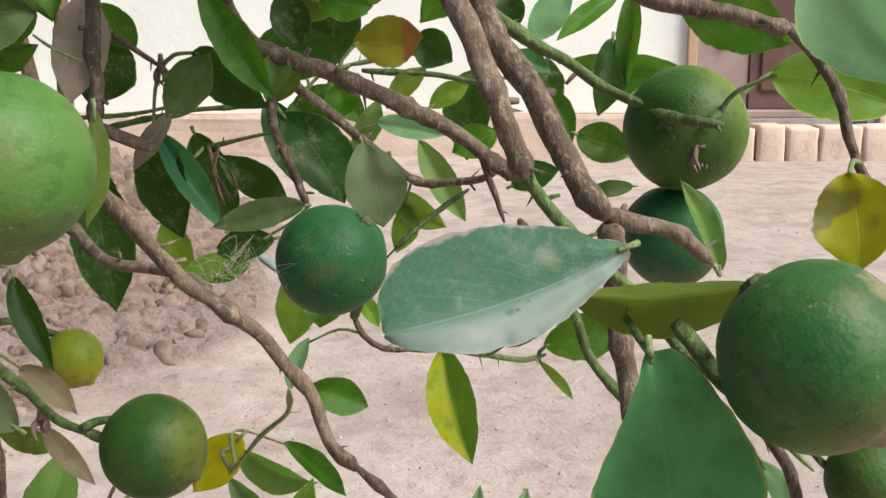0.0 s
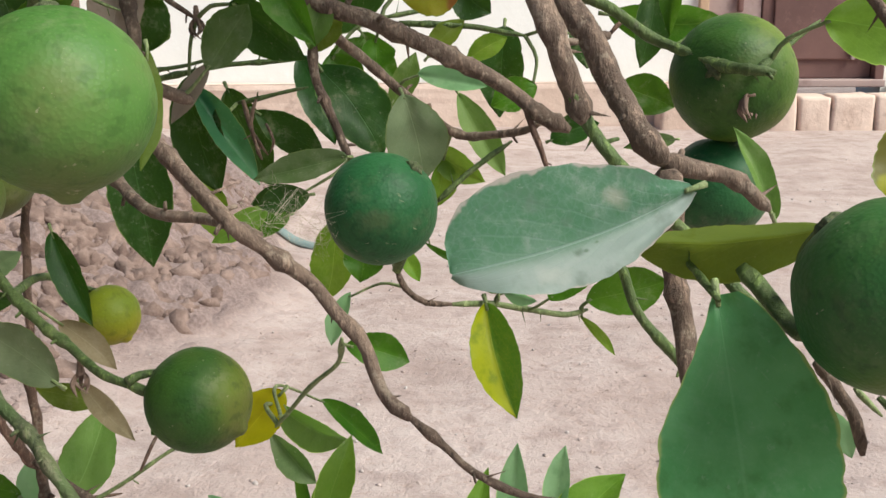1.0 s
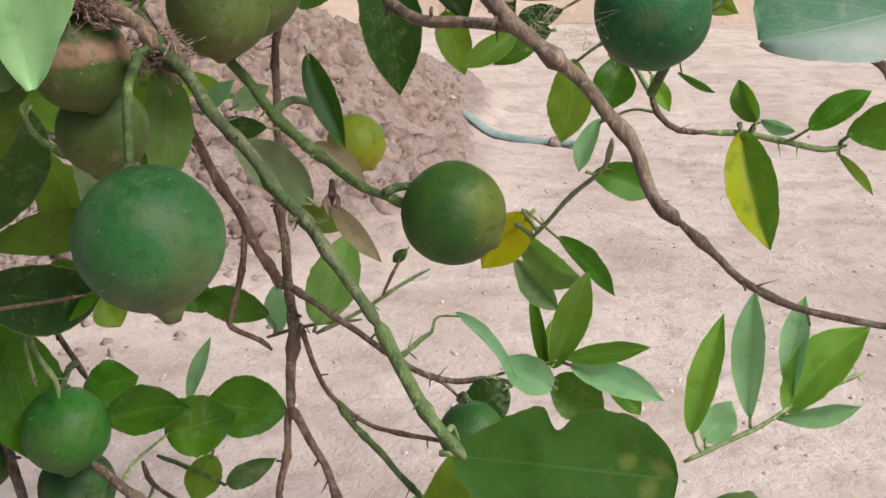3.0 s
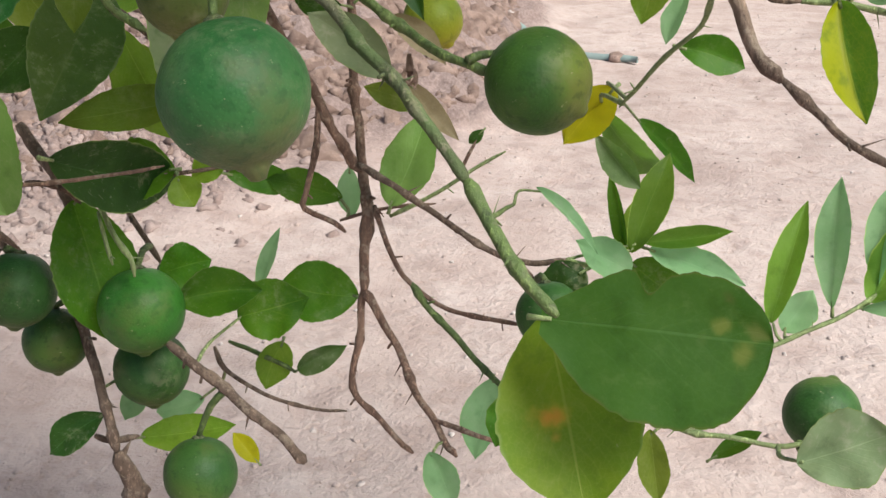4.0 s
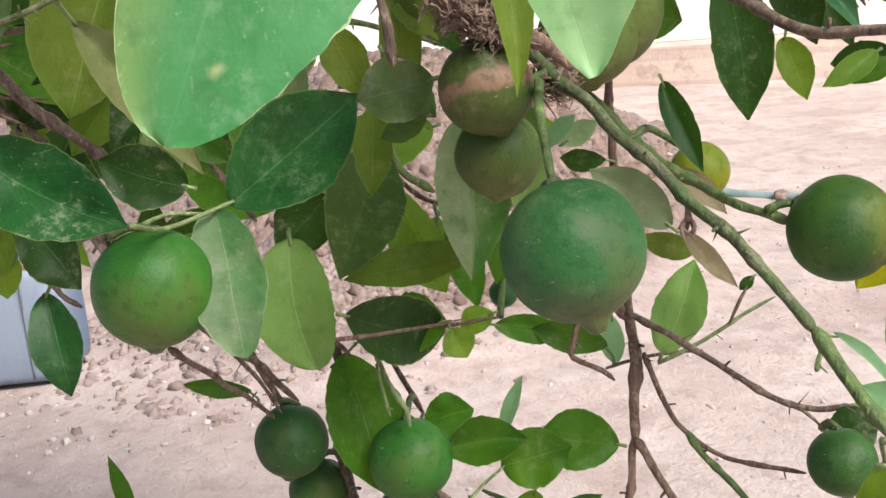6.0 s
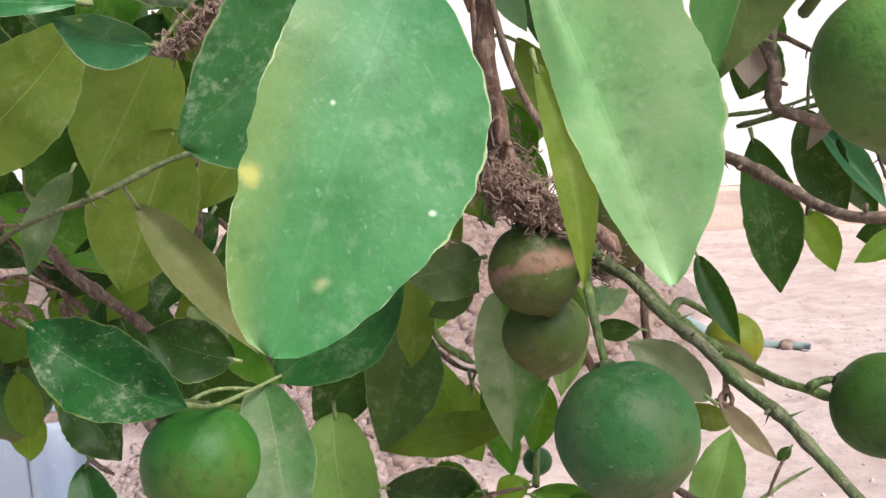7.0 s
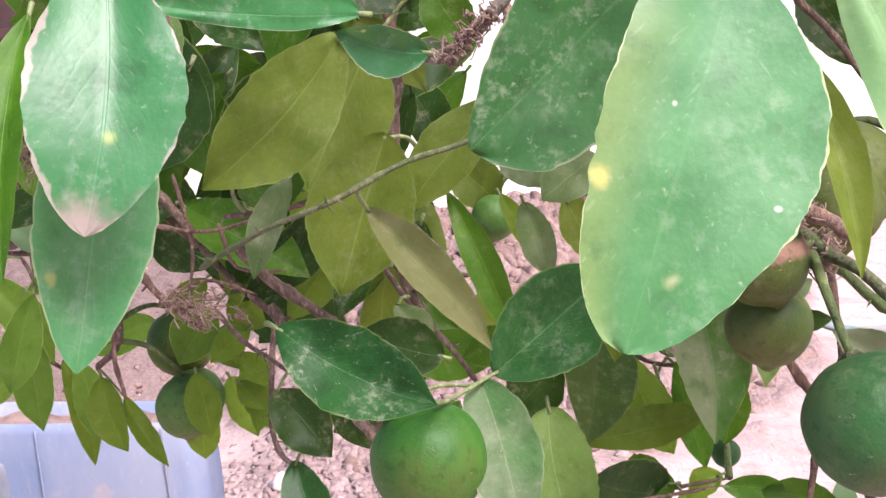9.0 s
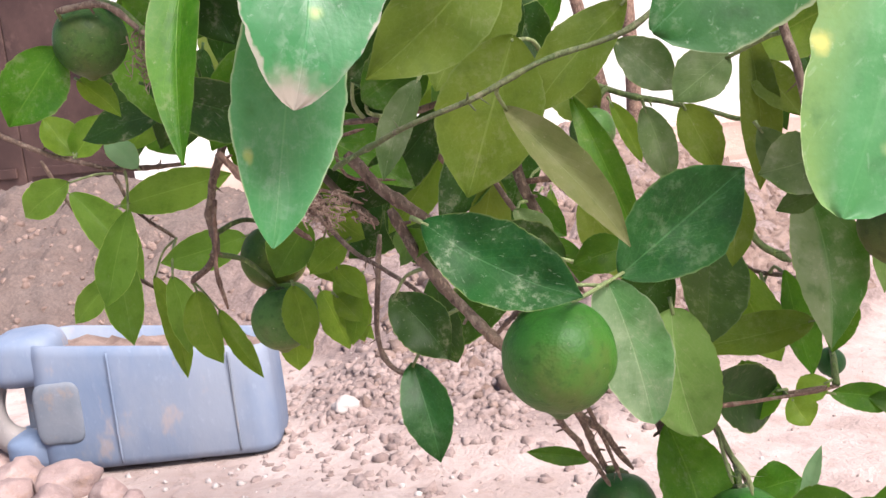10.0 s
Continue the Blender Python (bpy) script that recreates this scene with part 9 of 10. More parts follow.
inner_leaf("dark", (-0.6285, 0.4641, 0.4409), (-0.6761, 0.4437, 0.4288), (0.28, -0.88, 0.38), 0.0252, 15, 0.078)
inner_leaf("dark", (-0.4718, 0.4691, 0.3936), (-0.5227, 0.4585, 0.3844), (0.25, -0.91, -0.34), 0.0228, 15, 0.078)
inner_leaf("dark", (-0.6550, 0.4773, 0.4655), (-0.6238, 0.4977, 0.4327), (0.72, -0.63, 0.29), 0.0300, 15, -0.047)
inner_leaf("dark", (-0.5123, 0.5606, 0.3887), (-0.5523, 0.5608, 0.3326), (0.57, -0.72, -0.41), 0.0296, 15, 0.078)
inner_leaf("dark", (-0.4503, 0.4285, 0.4457), (-0.4828, 0.4127, 0.4175), (0.65, -0.65, -0.39), 0.0273, 15, -0.047, root=(-0.4408, 0.4243, 0.4170))
inner_leaf("dark", (-0.5350, 0.6251, 0.3665), (-0.5919, 0.6105, 0.3409), (0.08, -0.93, 0.36), 0.0288, 15, 0.078)
inner_leaf("dark", (-0.5703, 0.3808, 0.4568), (-0.5056, 0.4046, 0.4301), (0.25, -0.94, -0.23), 0.0331, 15, -0.047)
inner_leaf("dark", (-0.7355, 0.5648, 0.4765), (-0.7408, 0.5559, 0.4035), (0.88, -0.48, -0.01), 0.0361, 15, -0.047)
inner_leaf("mid", (-0.5072, 0.4498, 0.4574), (-0.4599, 0.4563, 0.4368), (0.30, -0.86, 0.41), 0.0262, 15, -0.047)
inner_leaf("dark", (-0.5182, 0.4297, 0.4055), (-0.4831, 0.4635, 0.3819), (0.76, -0.60, 0.27), 0.0275, 15, -0.047, root=(-0.5327, 0.4559, 0.4005))
inner_leaf("dark", (-0.4596, 0.4360, 0.4503), (-0.4947, 0.4268, 0.3872), (0.10, -0.99, 0.09), 0.0333, 15, -0.047)
inner_leaf("yellow", (-0.5346, 0.5981, 0.4236), (-0.5675, 0.5685, 0.3654), (0.30, -0.91, 0.29), 0.0429, 15, 0.078)
inner_leaf("yellow", (-0.5319, 0.4625, 0.4690), (-0.5660, 0.4450, 0.4284), (0.29, -0.94, 0.17), 0.0334, 15, 0.078)
inner_leaf("dark", (-0.5478, 0.5364, 0.4002), (-0.5350, 0.5245, 0.3325), (0.34, -0.91, 0.22), 0.0390, 15, 0.078)
inner_leaf("dark", (-0.5135, 0.5593, 0.3801), (-0.5499, 0.5294, 0.3339), (0.74, -0.65, -0.17), 0.0385, 15, 0.078)
inner_leaf("dark", (-0.5764, 0.6065, 0.4638), (-0.5472, 0.6129, 0.4048), (0.77, -0.54, 0.32), 0.0301, 15, 0.078)
inner_leaf("dark", (-0.4260, 0.4258, 0.4271), (-0.4732, 0.4025, 0.3822), (0.64, -0.71, -0.30), 0.0295, 15, 0.078, root=(-0.4399, 0.4246, 0.4159))
inner_leaf("dark", (-0.6178, 0.4825, 0.4759), (-0.6452, 0.4769, 0.4183), (0.29, -0.96, -0.05), 0.0345, 15, 0.078)
inner_leaf("dark", (-0.5762, 0.4759, 0.4566), (-0.5462, 0.4827, 0.3975), (0.24, -0.97, 0.01), 0.0337, 15, -0.047, root=(-0.5824, 0.4710, 0.4311))
inner_leaf("dark", (-0.6461, 0.5364, 0.4799), (-0.6707, 0.5311, 0.4132), (0.78, -0.58, -0.24), 0.0313, 15, 0.078)
inner_leaf("mid", (-0.5602, 0.4829, 0.4619), (-0.5693, 0.4516, 0.3974), (0.28, -0.88, 0.39), 0.0311, 15, 0.078)
inner_leaf("yellow", (-0.4313, 0.4437, 0.4091), (-0.4683, 0.4354, 0.3646), (0.51, -0.82, -0.27), 0.0250, 15, 0.078, root=(-0.4308, 0.4273, 0.4047))
inner_leaf("yellow", (-0.6365, 0.5054, 0.4538), (-0.6803, 0.4844, 0.4190), (0.34, -0.93, 0.14), 0.0257, 15, -0.047)
inner_leaf("dark", (-0.1380, 0.4494, 0.5464), (-0.0896, 0.4653, 0.5274), (0.06, -0.84, -0.54), 0.0313, 15, -0.047)
inner_leaf("dark", (-0.1558, 0.2957, 0.5634), (-0.1635, 0.2903, 0.4955), (0.55, -0.83, 0.00), 0.0409, 15, 0.078)
inner_leaf("mid", (-0.1319, 0.3250, 0.5621), (-0.1861, 0.3150, 0.5147), (-0.05, -0.96, 0.26), 0.0366, 15, 0.078)
inner_leaf("mid", (-0.0918, 0.3057, 0.5267), (-0.1410, 0.2881, 0.5110), (0.41, -0.86, -0.31), 0.0302, 15, -0.047)
inner_leaf("mid", (-0.1303, 0.3140, 0.5360), (-0.1076, 0.3093, 0.4862), (0.31, -0.92, 0.23), 0.0285, 15, 0.078)
inner_leaf("olive", (-0.1733, 0.4494, 0.5887), (-0.1974, 0.4598, 0.5261), (-0.15, -0.98, -0.11), 0.0321, 15, 0.078)
inner_leaf("dark", (-0.1883, 0.2846, 0.5673), (-0.1885, 0.2823, 0.5114), (-0.12, -0.99, 0.04), 0.0261, 15, 0.078)
inner_leaf("mid", (-0.1778, 0.3088, 0.5525), (-0.2180, 0.2934, 0.5139), (0.50, -0.84, -0.19), 0.0303, 15, 0.078)
inner_leaf("dark", (-0.1950, 0.3994, 0.5852), (-0.1997, 0.3953, 0.5227), (-0.11, -0.99, 0.07), 0.0255, 15, -0.047)
inner_leaf("olive", (-0.2237, 0.3566, 0.5562), (-0.1692, 0.3847, 0.5231), (0.18, -0.88, -0.44), 0.0381, 15, 0.078, root=(-0.2242, 0.3431, 0.5614))
inner_leaf("mid", (-0.1833, 0.3389, 0.5596), (-0.1585, 0.3241, 0.5027), (0.15, -0.94, 0.31), 0.0286, 15, -0.047)
inner_leaf("olive", (-0.0807, 0.4590, 0.5584), (-0.1311, 0.4620, 0.5380), (-0.11, -0.99, 0.12), 0.0276, 15, 0.078)
inner_leaf("mid", (-0.1713, 0.4392, 0.5818), (-0.1282, 0.4732, 0.5290), (0.54, -0.83, -0.10), 0.0377, 15, 0.078)
inner_leaf("mid", (-0.1579, 0.3789, 0.5450), (-0.1991, 0.3634, 0.5128), (0.48, -0.86, -0.20), 0.0279, 15, -0.047)
inner_leaf("dark", (-0.1948, 0.3452, 0.5508), (-0.1670, 0.3641, 0.5172), (-0.15, -0.81, -0.57), 0.0295, 15, 0.078, root=(-0.2245, 0.3398, 0.5536))
inner_leaf("dark", (-0.2118, 0.4260, 0.6018), (-0.2185, 0.4005, 0.5502), (0.64, -0.72, 0.27), 0.0224, 15, 0.078)
inner_leaf("mid", (-0.1776, 0.2883, 0.5679), (-0.1751, 0.2766, 0.5179), (-0.20, -0.96, 0.21), 0.0269, 15, -0.047)
inner_leaf("olive", (-0.2066, 0.2993, 0.5630), (-0.1682, 0.3219, 0.5325), (-0.06, -0.76, -0.64), 0.0259, 15, 0.078, root=(-0.2225, 0.3102, 0.5626))
inner_leaf("mid", (-0.2984, 0.3848, 0.5842), (-0.2585, 0.3975, 0.5555), (-0.05, -0.88, -0.47), 0.0257, 15, 0.078)
inner_leaf("dark", (-0.4203, 0.4694, 0.5754), (-0.3816, 0.4599, 0.5328), (0.27, -0.86, 0.43), 0.0203, 15, -0.047)
inner_leaf("dark", (-0.3149, 0.4734, 0.5582), (-0.3562, 0.4576, 0.5186), (0.58, -0.76, -0.30), 0.0245, 15, 0.078)
inner_leaf("dark", (-0.2944, 0.4936, 0.6236), (-0.2598, 0.5249, 0.5762), (0.56, -0.82, -0.13), 0.0385, 15, 0.078)
inner_leaf("dark", (-0.2177, 0.4651, 0.5699), (-0.2529, 0.4405, 0.5224), (0.72, -0.67, -0.18), 0.0365, 15, -0.047)
inner_leaf("dark", (-0.3467, 0.3594, 0.6317), (-0.3430, 0.3684, 0.5595), (0.68, -0.73, -0.06), 0.0322, 15, 0.078)
inner_leaf("dark", (-0.3092, 0.3924, 0.6015), (-0.3477, 0.3676, 0.5806), (0.46, -0.87, 0.18), 0.0230, 15, 0.078)
inner_leaf("dark", (-0.2628, 0.3336, 0.5849), (-0.2154, 0.3269, 0.5351), (0.17, -0.94, 0.29), 0.0266, 15, -0.047)
inner_leaf("dark", (-0.3219, 0.3991, 0.6157), (-0.3595, 0.3949, 0.5698), (0.62, -0.64, -0.45), 0.0263, 15, 0.078)
inner_leaf("dark", (-0.2929, 0.3661, 0.5978), (-0.2859, 0.3556, 0.5388), (0.63, -0.75, 0.21), 0.0262, 15, 0.078)
inner_leaf("mid", (-0.3182, 0.2695, 0.5193), (-0.2688, 0.2646, 0.4993), (0.05, -0.94, 0.34), 0.0211, 15, 0.078, root=(-0.3414, 0.2653, 0.5050))
inner_leaf("dark", (-0.3187, 0.5289, 0.6577), (-0.3089, 0.5196, 0.6030), (0.54, -0.81, 0.24), 0.0232, 15, 0.078)
inner_leaf("mid", (-0.2956, 0.3316, 0.5536), (-0.3325, 0.3283, 0.5225), (0.13, -0.99, -0.05), 0.0275, 15, -0.047, root=(-0.3217, 0.3332, 0.5532))
inner_leaf("dark", (-0.2755, 0.4248, 0.5919), (-0.2713, 0.4457, 0.5495), (0.62, -0.73, -0.30), 0.0273, 15, -0.047)
inner_leaf("dark", (-0.3361, 0.3282, 0.5540), (-0.2859, 0.3447, 0.5313), (0.40, -0.89, 0.23), 0.0327, 15, -0.047, root=(-0.3217, 0.3332, 0.5543))
inner_leaf("dark", (-0.3489, 0.5155, 0.5826), (-0.3435, 0.4942, 0.5314), (0.13, -0.91, 0.39), 0.0211, 15, 0.078)
inner_leaf("dark", (-0.3449, 0.4978, 0.6360), (-0.3277, 0.5236, 0.6012), (0.07, -0.82, -0.57), 0.0270, 15, 0.078)
inner_leaf("dark", (-0.2168, 0.3379, 0.5584), (-0.2791, 0.3158, 0.5438), (0.39, -0.68, -0.63), 0.0361, 15, -0.047, root=(-0.2244, 0.3409, 0.5562))
inner_leaf("dark", (-0.2447, 0.3389, 0.5606), (-0.2931, 0.3308, 0.5104), (0.59, -0.67, -0.46), 0.0384, 15, 0.078, root=(-0.2243, 0.3420, 0.5588))
inner_leaf("dark", (-0.2828, 0.2830, 0.5521), (-0.3448, 0.2717, 0.5377), (0.28, -0.77, -0.58), 0.0260, 15, 0.078)
inner_leaf("dark", (-0.2190, 0.4985, 0.6234), (-0.2619, 0.4711, 0.5725), (0.29, -0.92, 0.25), 0.0305, 15, 0.078)
inner_leaf("mid", (-0.2828, 0.3265, 0.5805), (-0.2435, 0.3284, 0.5522), (0.27, -0.91, 0.31), 0.0283, 15, 0.078)
inner_leaf("dark", (-0.2858, 0.2816, 0.5419), (-0.3328, 0.2851, 0.5055), (-0.00, -1.00, -0.09), 0.0329, 15, 0.078)
inner_leaf("dark", (-0.2705, 0.4569, 0.5558), (-0.2275, 0.4801, 0.5003), (-0.02, -0.91, -0.40), 0.0396, 15, 0.078)
inner_leaf("mid", (-0.3036, 0.3091, 0.5896), (-0.3064, 0.3062, 0.5402), (0.25, -0.97, 0.04), 0.0253, 15, 0.078)
inner_leaf("dark", (-0.3142, 0.3467, 0.5619), (-0.3226, 0.3522, 0.5077), (0.14, -0.98, -0.12), 0.0258, 15, 0.078, root=(-0.3217, 0.3333, 0.5576))
# unseen canopy above the view, added to keep sun off the inner crown
inner_leaf("dark", (0.0240, 0.4644, 0.6899), (0.0534, 0.4152, 0.6564), (-0.16, 0.12, 0.98), 0.0332, 14, 0.06)
inner_leaf("mid", (-0.3714, 0.2709, 0.6961), (-0.3190, 0.2370, 0.6743), (-0.03, -0.90, -0.44), 0.0330, 14, 0.06)
inner_leaf("dark", (-0.4788, 0.3020, 0.6440), (-0.4820, 0.3655, 0.6188), (-0.12, -0.53, 0.84), 0.0342, 14, 0.06)
inner_leaf("mid", (0.0227, 0.4600, 0.7309), (-0.0033, 0.5090, 0.7043), (-0.13, -0.52, 0.84), 0.0307, 14, 0.06)
inner_leaf("dark", (0.0643, 0.3331, 0.7102), (0.1266, 0.3565, 0.6807), (-0.28, -0.16, 0.95), 0.0364, 14, 0.06)
inner_leaf("mid", (-0.4737, 0.4474, 0.6701), (-0.4416, 0.3965, 0.6565), (-0.61, 0.79, 0.02), 0.0309, 14, 0.06)
inner_leaf("dark", (-0.3232, 0.2006, 0.6734), (-0.3132, 0.1954, 0.6198), (-0.03, -0.10, 0.99), 0.0274, 14, 0.06)
inner_leaf("mid", (-0.4566, 0.2793, 0.7755), (-0.4949, 0.2390, 0.7461), (0.03, -0.60, 0.80), 0.0314, 14, 0.06)
inner_leaf("dark", (-0.3459, 0.2787, 0.7148), (-0.3820, 0.2334, 0.6729), (-0.55, -0.10, 0.83), 0.0357, 14, 0.06)
inner_leaf("mid", (-0.3259, 0.3591, 0.7267), (-0.3409, 0.3979, 0.6808), (-0.25, -0.48, 0.84), 0.0310, 14, 0.06)
inner_leaf("dark", (-0.3377, 0.2832, 0.5984), (-0.2903, 0.2587, 0.5975), (0.23, -0.89, 0.40), 0.0267, 14, 0.06)
inner_leaf("mid", (-0.6995, 0.4326, 0.7645), (-0.6820, 0.4084, 0.7052), (0.11, 0.05, 0.99), 0.0332, 14, 0.06)
inner_leaf("dark", (0.0537, 0.4983, 0.6168), (0.0951, 0.5206, 0.5824), (-0.12, -0.09, 0.99), 0.0291, 14, 0.06)
inner_leaf("mid", (-0.3564, 0.2158, 0.7244), (-0.3300, 0.1912, 0.6771), (0.34, 0.05, 0.94), 0.0298, 14, 0.06)
inner_leaf("dark", (0.0175, 0.3969, 0.7005), (-0.0194, 0.3496, 0.6707), (0.96, -0.06, 0.29), 0.0335, 14, 0.06)
inner_leaf("mid", (-0.0683, 0.3831, 0.7054), (-0.1195, 0.4073, 0.6647), (0.27, -0.11, 0.96), 0.0349, 14, 0.06)
inner_leaf("dark", (-0.1228, 0.3350, 0.6462), (-0.0725, 0.3569, 0.6059), (0.34, 0.28, 0.90), 0.0340, 14, 0.06)
inner_leaf("mid", (-0.4023, 0.4280, 0.6796), (-0.3465, 0.4424, 0.6718), (0.36, -0.26, 0.89), 0.0291, 14, 0.06)
inner_leaf("dark", (0.0186, 0.4054, 0.6994), (0.0662, 0.3782, 0.6753), (0.56, 0.48, 0.67), 0.0299, 14, 0.06)
inner_leaf("mid", (-0.1587, 0.4256, 0.6949), (-0.1926, 0.3755, 0.6594), (-0.24, -0.23, 0.94), 0.0351, 14, 0.06)
inner_leaf("dark", (-0.3243, 0.2051, 0.6509), (-0.2661, 0.1707, 0.6120), (-0.40, -0.04, 0.91), 0.0390, 14, 0.06)
inner_leaf("mid", (-0.5381, 0.2711, 0.6055), (-0.5831, 0.2665, 0.5667), (-0.09, -0.57, 0.81), 0.0298, 14, 0.06)
inner_leaf("dark", (-0.3131, 0.3089, 0.7676), (-0.3596, 0.2691, 0.7491), (0.51, -0.18, 0.84), 0.0320, 14, 0.06)
inner_leaf("mid", (-0.1233, 0.3986, 0.6162), (-0.1121, 0.3565, 0.5724), (0.36, -0.25, -0.90), 0.0309, 14, 0.06)
inner_leaf("dark", (-0.2460, 0.1726, 0.6565), (-0.2748, 0.1291, 0.6057), (-0.15, -0.51, 0.84), 0.0364, 14, 0.06)
inner_leaf("mid", (-0.5233, 0.2631, 0.6757), (-0.5021, 0.2040, 0.6605), (0.33, -0.46, 0.82), 0.0323, 14, 0.06)
inner_leaf("dark", (-0.0900, 0.3191, 0.7028), (-0.1128, 0.3578, 0.6801), (-0.47, -0.41, 0.78), 0.0252, 14, 0.06)
inner_leaf("mid", (0.0415, 0.4140, 0.6587), (0.0221, 0.4338, 0.6002), (0.39, 0.48, 0.78), 0.0324, 14, 0.06)
inner_leaf("dark", (0.0498, 0.4212, 0.5961), (0.0071, 0.4564, 0.5685), (-0.39, 0.01, 0.92), 0.0309, 14, 0.06)
inner_leaf("mid", (-0.2613, 0.2265, 0.7065), (-0.2937, 0.2754, 0.6859), (-0.58, -0.50, 0.64), 0.0311, 14, 0.06)
inner_leaf("dark", (-0.1337, 0.3982, 0.6682), (-0.0992, 0.3880, 0.6241), (-0.05, 0.16, 0.99), 0.0285, 14, 0.06)
inner_leaf("mid", (-0.2697, 0.2295, 0.6855), (-0.3120, 0.1806, 0.6750), (-0.14, -0.63, 0.77), 0.0327, 14, 0.06)
inner_leaf("dark", (-0.2516, 0.1845, 0.6475), (-0.2712, 0.2346, 0.6471), (0.65, 0.20, 0.74), 0.0269, 14, 0.06)
inner_leaf("mid", (-0.5256, 0.2987, 0.7986), (-0.4750, 0.3002, 0.7743), (-0.04, -0.90, 0.44), 0.0281, 14, 0.06)
inner_leaf("dark", (-0.3207, 0.2653, 0.6837), (-0.3488, 0.3031, 0.6406), (0.06, -0.71, 0.70), 0.0319, 14, 0.06)
inner_leaf("mid", (-0.5798, 0.3950, 0.7671), (-0.5368, 0.3782, 0.7111), (-0.20, -0.22, 0.96), 0.0363, 14, 0.06)
inner_leaf("dark", (-0.3170, 0.2351, 0.5945), (-0.3122, 0.1738, 0.5837), (0.19, 0.10, 0.98), 0.0312, 14, 0.06)
inner_leaf("mid", (-0.0086, 0.3239, 0.6495), (0.0672, 0.3290, 0.6394), (-0.09, -0.35, 0.93), 0.0383, 14, 0.06)
inner_leaf("dark", (-0.3933, 0.2217, 0.6731), (-0.4302, 0.2463, 0.6202), (0.71, -0.55, 0.43), 0.0345, 14, 0.06)
inner_leaf("mid", (0.0631, 0.3939, 0.6812), (0.0989, 0.3877, 0.6422), (0.51, -0.41, 0.76), 0.0266, 14, 0.06)
inner_leaf("dark", (-0.6189, 0.4279, 0.8276), (-0.6240, 0.4848, 0.8124), (-0.16, -0.75, 0.64), 0.0296, 14, 0.06)
inner_leaf("mid", (-0.4873, 0.4885, 0.8843), (-0.5186, 0.4483, 0.8360), (0.50, 0.22, 0.84), 0.0351, 14, 0.06)
inner_leaf("dark", (-0.0273, 0.4162, 0.5703), (0.0277, 0.4160, 0.5541), (0.30, -0.19, 0.93), 0.0287, 14, 0.06)
inner_leaf("mid", (-0.0641, 0.3885, 0.7586), (-0.0561, 0.3743, 0.6998), (0.39, -0.62, 0.68), 0.0305, 14, 0.06)
inner_leaf("dark", (-0.1152, 0.3783, 0.7746), (-0.1328, 0.4333, 0.7528), (0.16, -0.59, 0.79), 0.0308, 14, 0.06)
inner_leaf("mid", (-0.3221, 0.2274, 0.6556), (-0.2783, 0.2553, 0.6526), (0.41, -0.80, 0.43), 0.0260, 14, 0.06)
inner_leaf("dark", (0.0038, 0.3895, 0.5834), (-0.0497, 0.4419, 0.5657), (0.75, -0.03, 0.66), 0.0384, 14, 0.06)
inner_leaf("mid", (-0.3855, 0.2206, 0.6232), (-0.4006, 0.2710, 0.6026), (-0.05, 0.67, 0.74), 0.0282, 14, 0.06)
inner_leaf("dark", (-0.1986, 0.1761, 0.7010), (-0.2392, 0.1317, 0.6498), (-0.07, -0.35, 0.94), 0.0395, 14, 0.06)
inner_leaf("mid", (-0.3670, 0.2061, 0.7061), (-0.3737, 0.1557, 0.6879), (0.33, 0.08, 0.94), 0.0270, 14, 0.06)
inner_leaf("dark", (-0.3621, 0.1684, 0.6462), (-0.2981, 0.1942, 0.6206), (0.28, -0.29, 0.91), 0.0368, 14, 0.06)
inner_leaf("mid", (-0.3479, 0.2290, 0.5792), (-0.4230, 0.2152, 0.5772), (-0.55, 0.00, 0.84), 0.0382, 14, 0.06)
inner_leaf("dark", (-0.2743, 0.1296, 0.7125), (-0.3267, 0.1052, 0.7117), (0.21, 0.06, 0.98), 0.0289, 14, 0.06)
inner_leaf("mid", (-0.5191, 0.4129, 0.7222), (-0.4581, 0.4100, 0.7040), (0.47, -0.35, 0.81), 0.0318, 14, 0.06)
inner_leaf("dark", (-0.3862, 0.2816, 0.6480), (-0.4349, 0.3211, 0.6071), (0.30, 0.31, 0.90), 0.0374, 14, 0.06)
inner_leaf("mid", (-0.6233, 0.4201, 0.8018), (-0.6716, 0.4532, 0.7917), (-0.23, 0.44, 0.87), 0.0297, 14, 0.06)
inner_leaf("dark", (-0.4583, 0.2986, 0.7199), (-0.4129, 0.3217, 0.7149), (0.49, -0.47, 0.73), 0.0256, 14, 0.06)
inner_leaf("mid", (-0.1049, 0.4571, 0.6095), (-0.0594, 0.4997, 0.5698), (0.47, -0.14, 0.87), 0.0370, 14, 0.06)
inner_leaf("dark", (-0.3174, 0.2125, 0.6753), (-0.2548, 0.2073, 0.6497), (0.09, -0.56, 0.82), 0.0339, 14, 0.06)
inner_leaf("mid", (0.0342, 0.3582, 0.5688), (0.0497, 0.3890, 0.5284), (-0.24, -0.03, 0.97), 0.0265, 14, 0.06)
inner_leaf("dark", (-0.3751, 0.2289, 0.7350), (-0.3253, 0.2352, 0.7286), (-0.34, 0.10, 0.94), 0.0253, 14, 0.06)
inner_leaf("mid", (-0.0417, 0.4716, 0.6391), (-0.0477, 0.5215, 0.6312), (0.31, -0.73, 0.60), 0.0254, 14, 0.06)
inner_leaf("dark", (0.0789, 0.2713, 0.7442), (0.0186, 0.2868, 0.7269), (0.19, -0.60, 0.78), 0.0323, 14, 0.06)
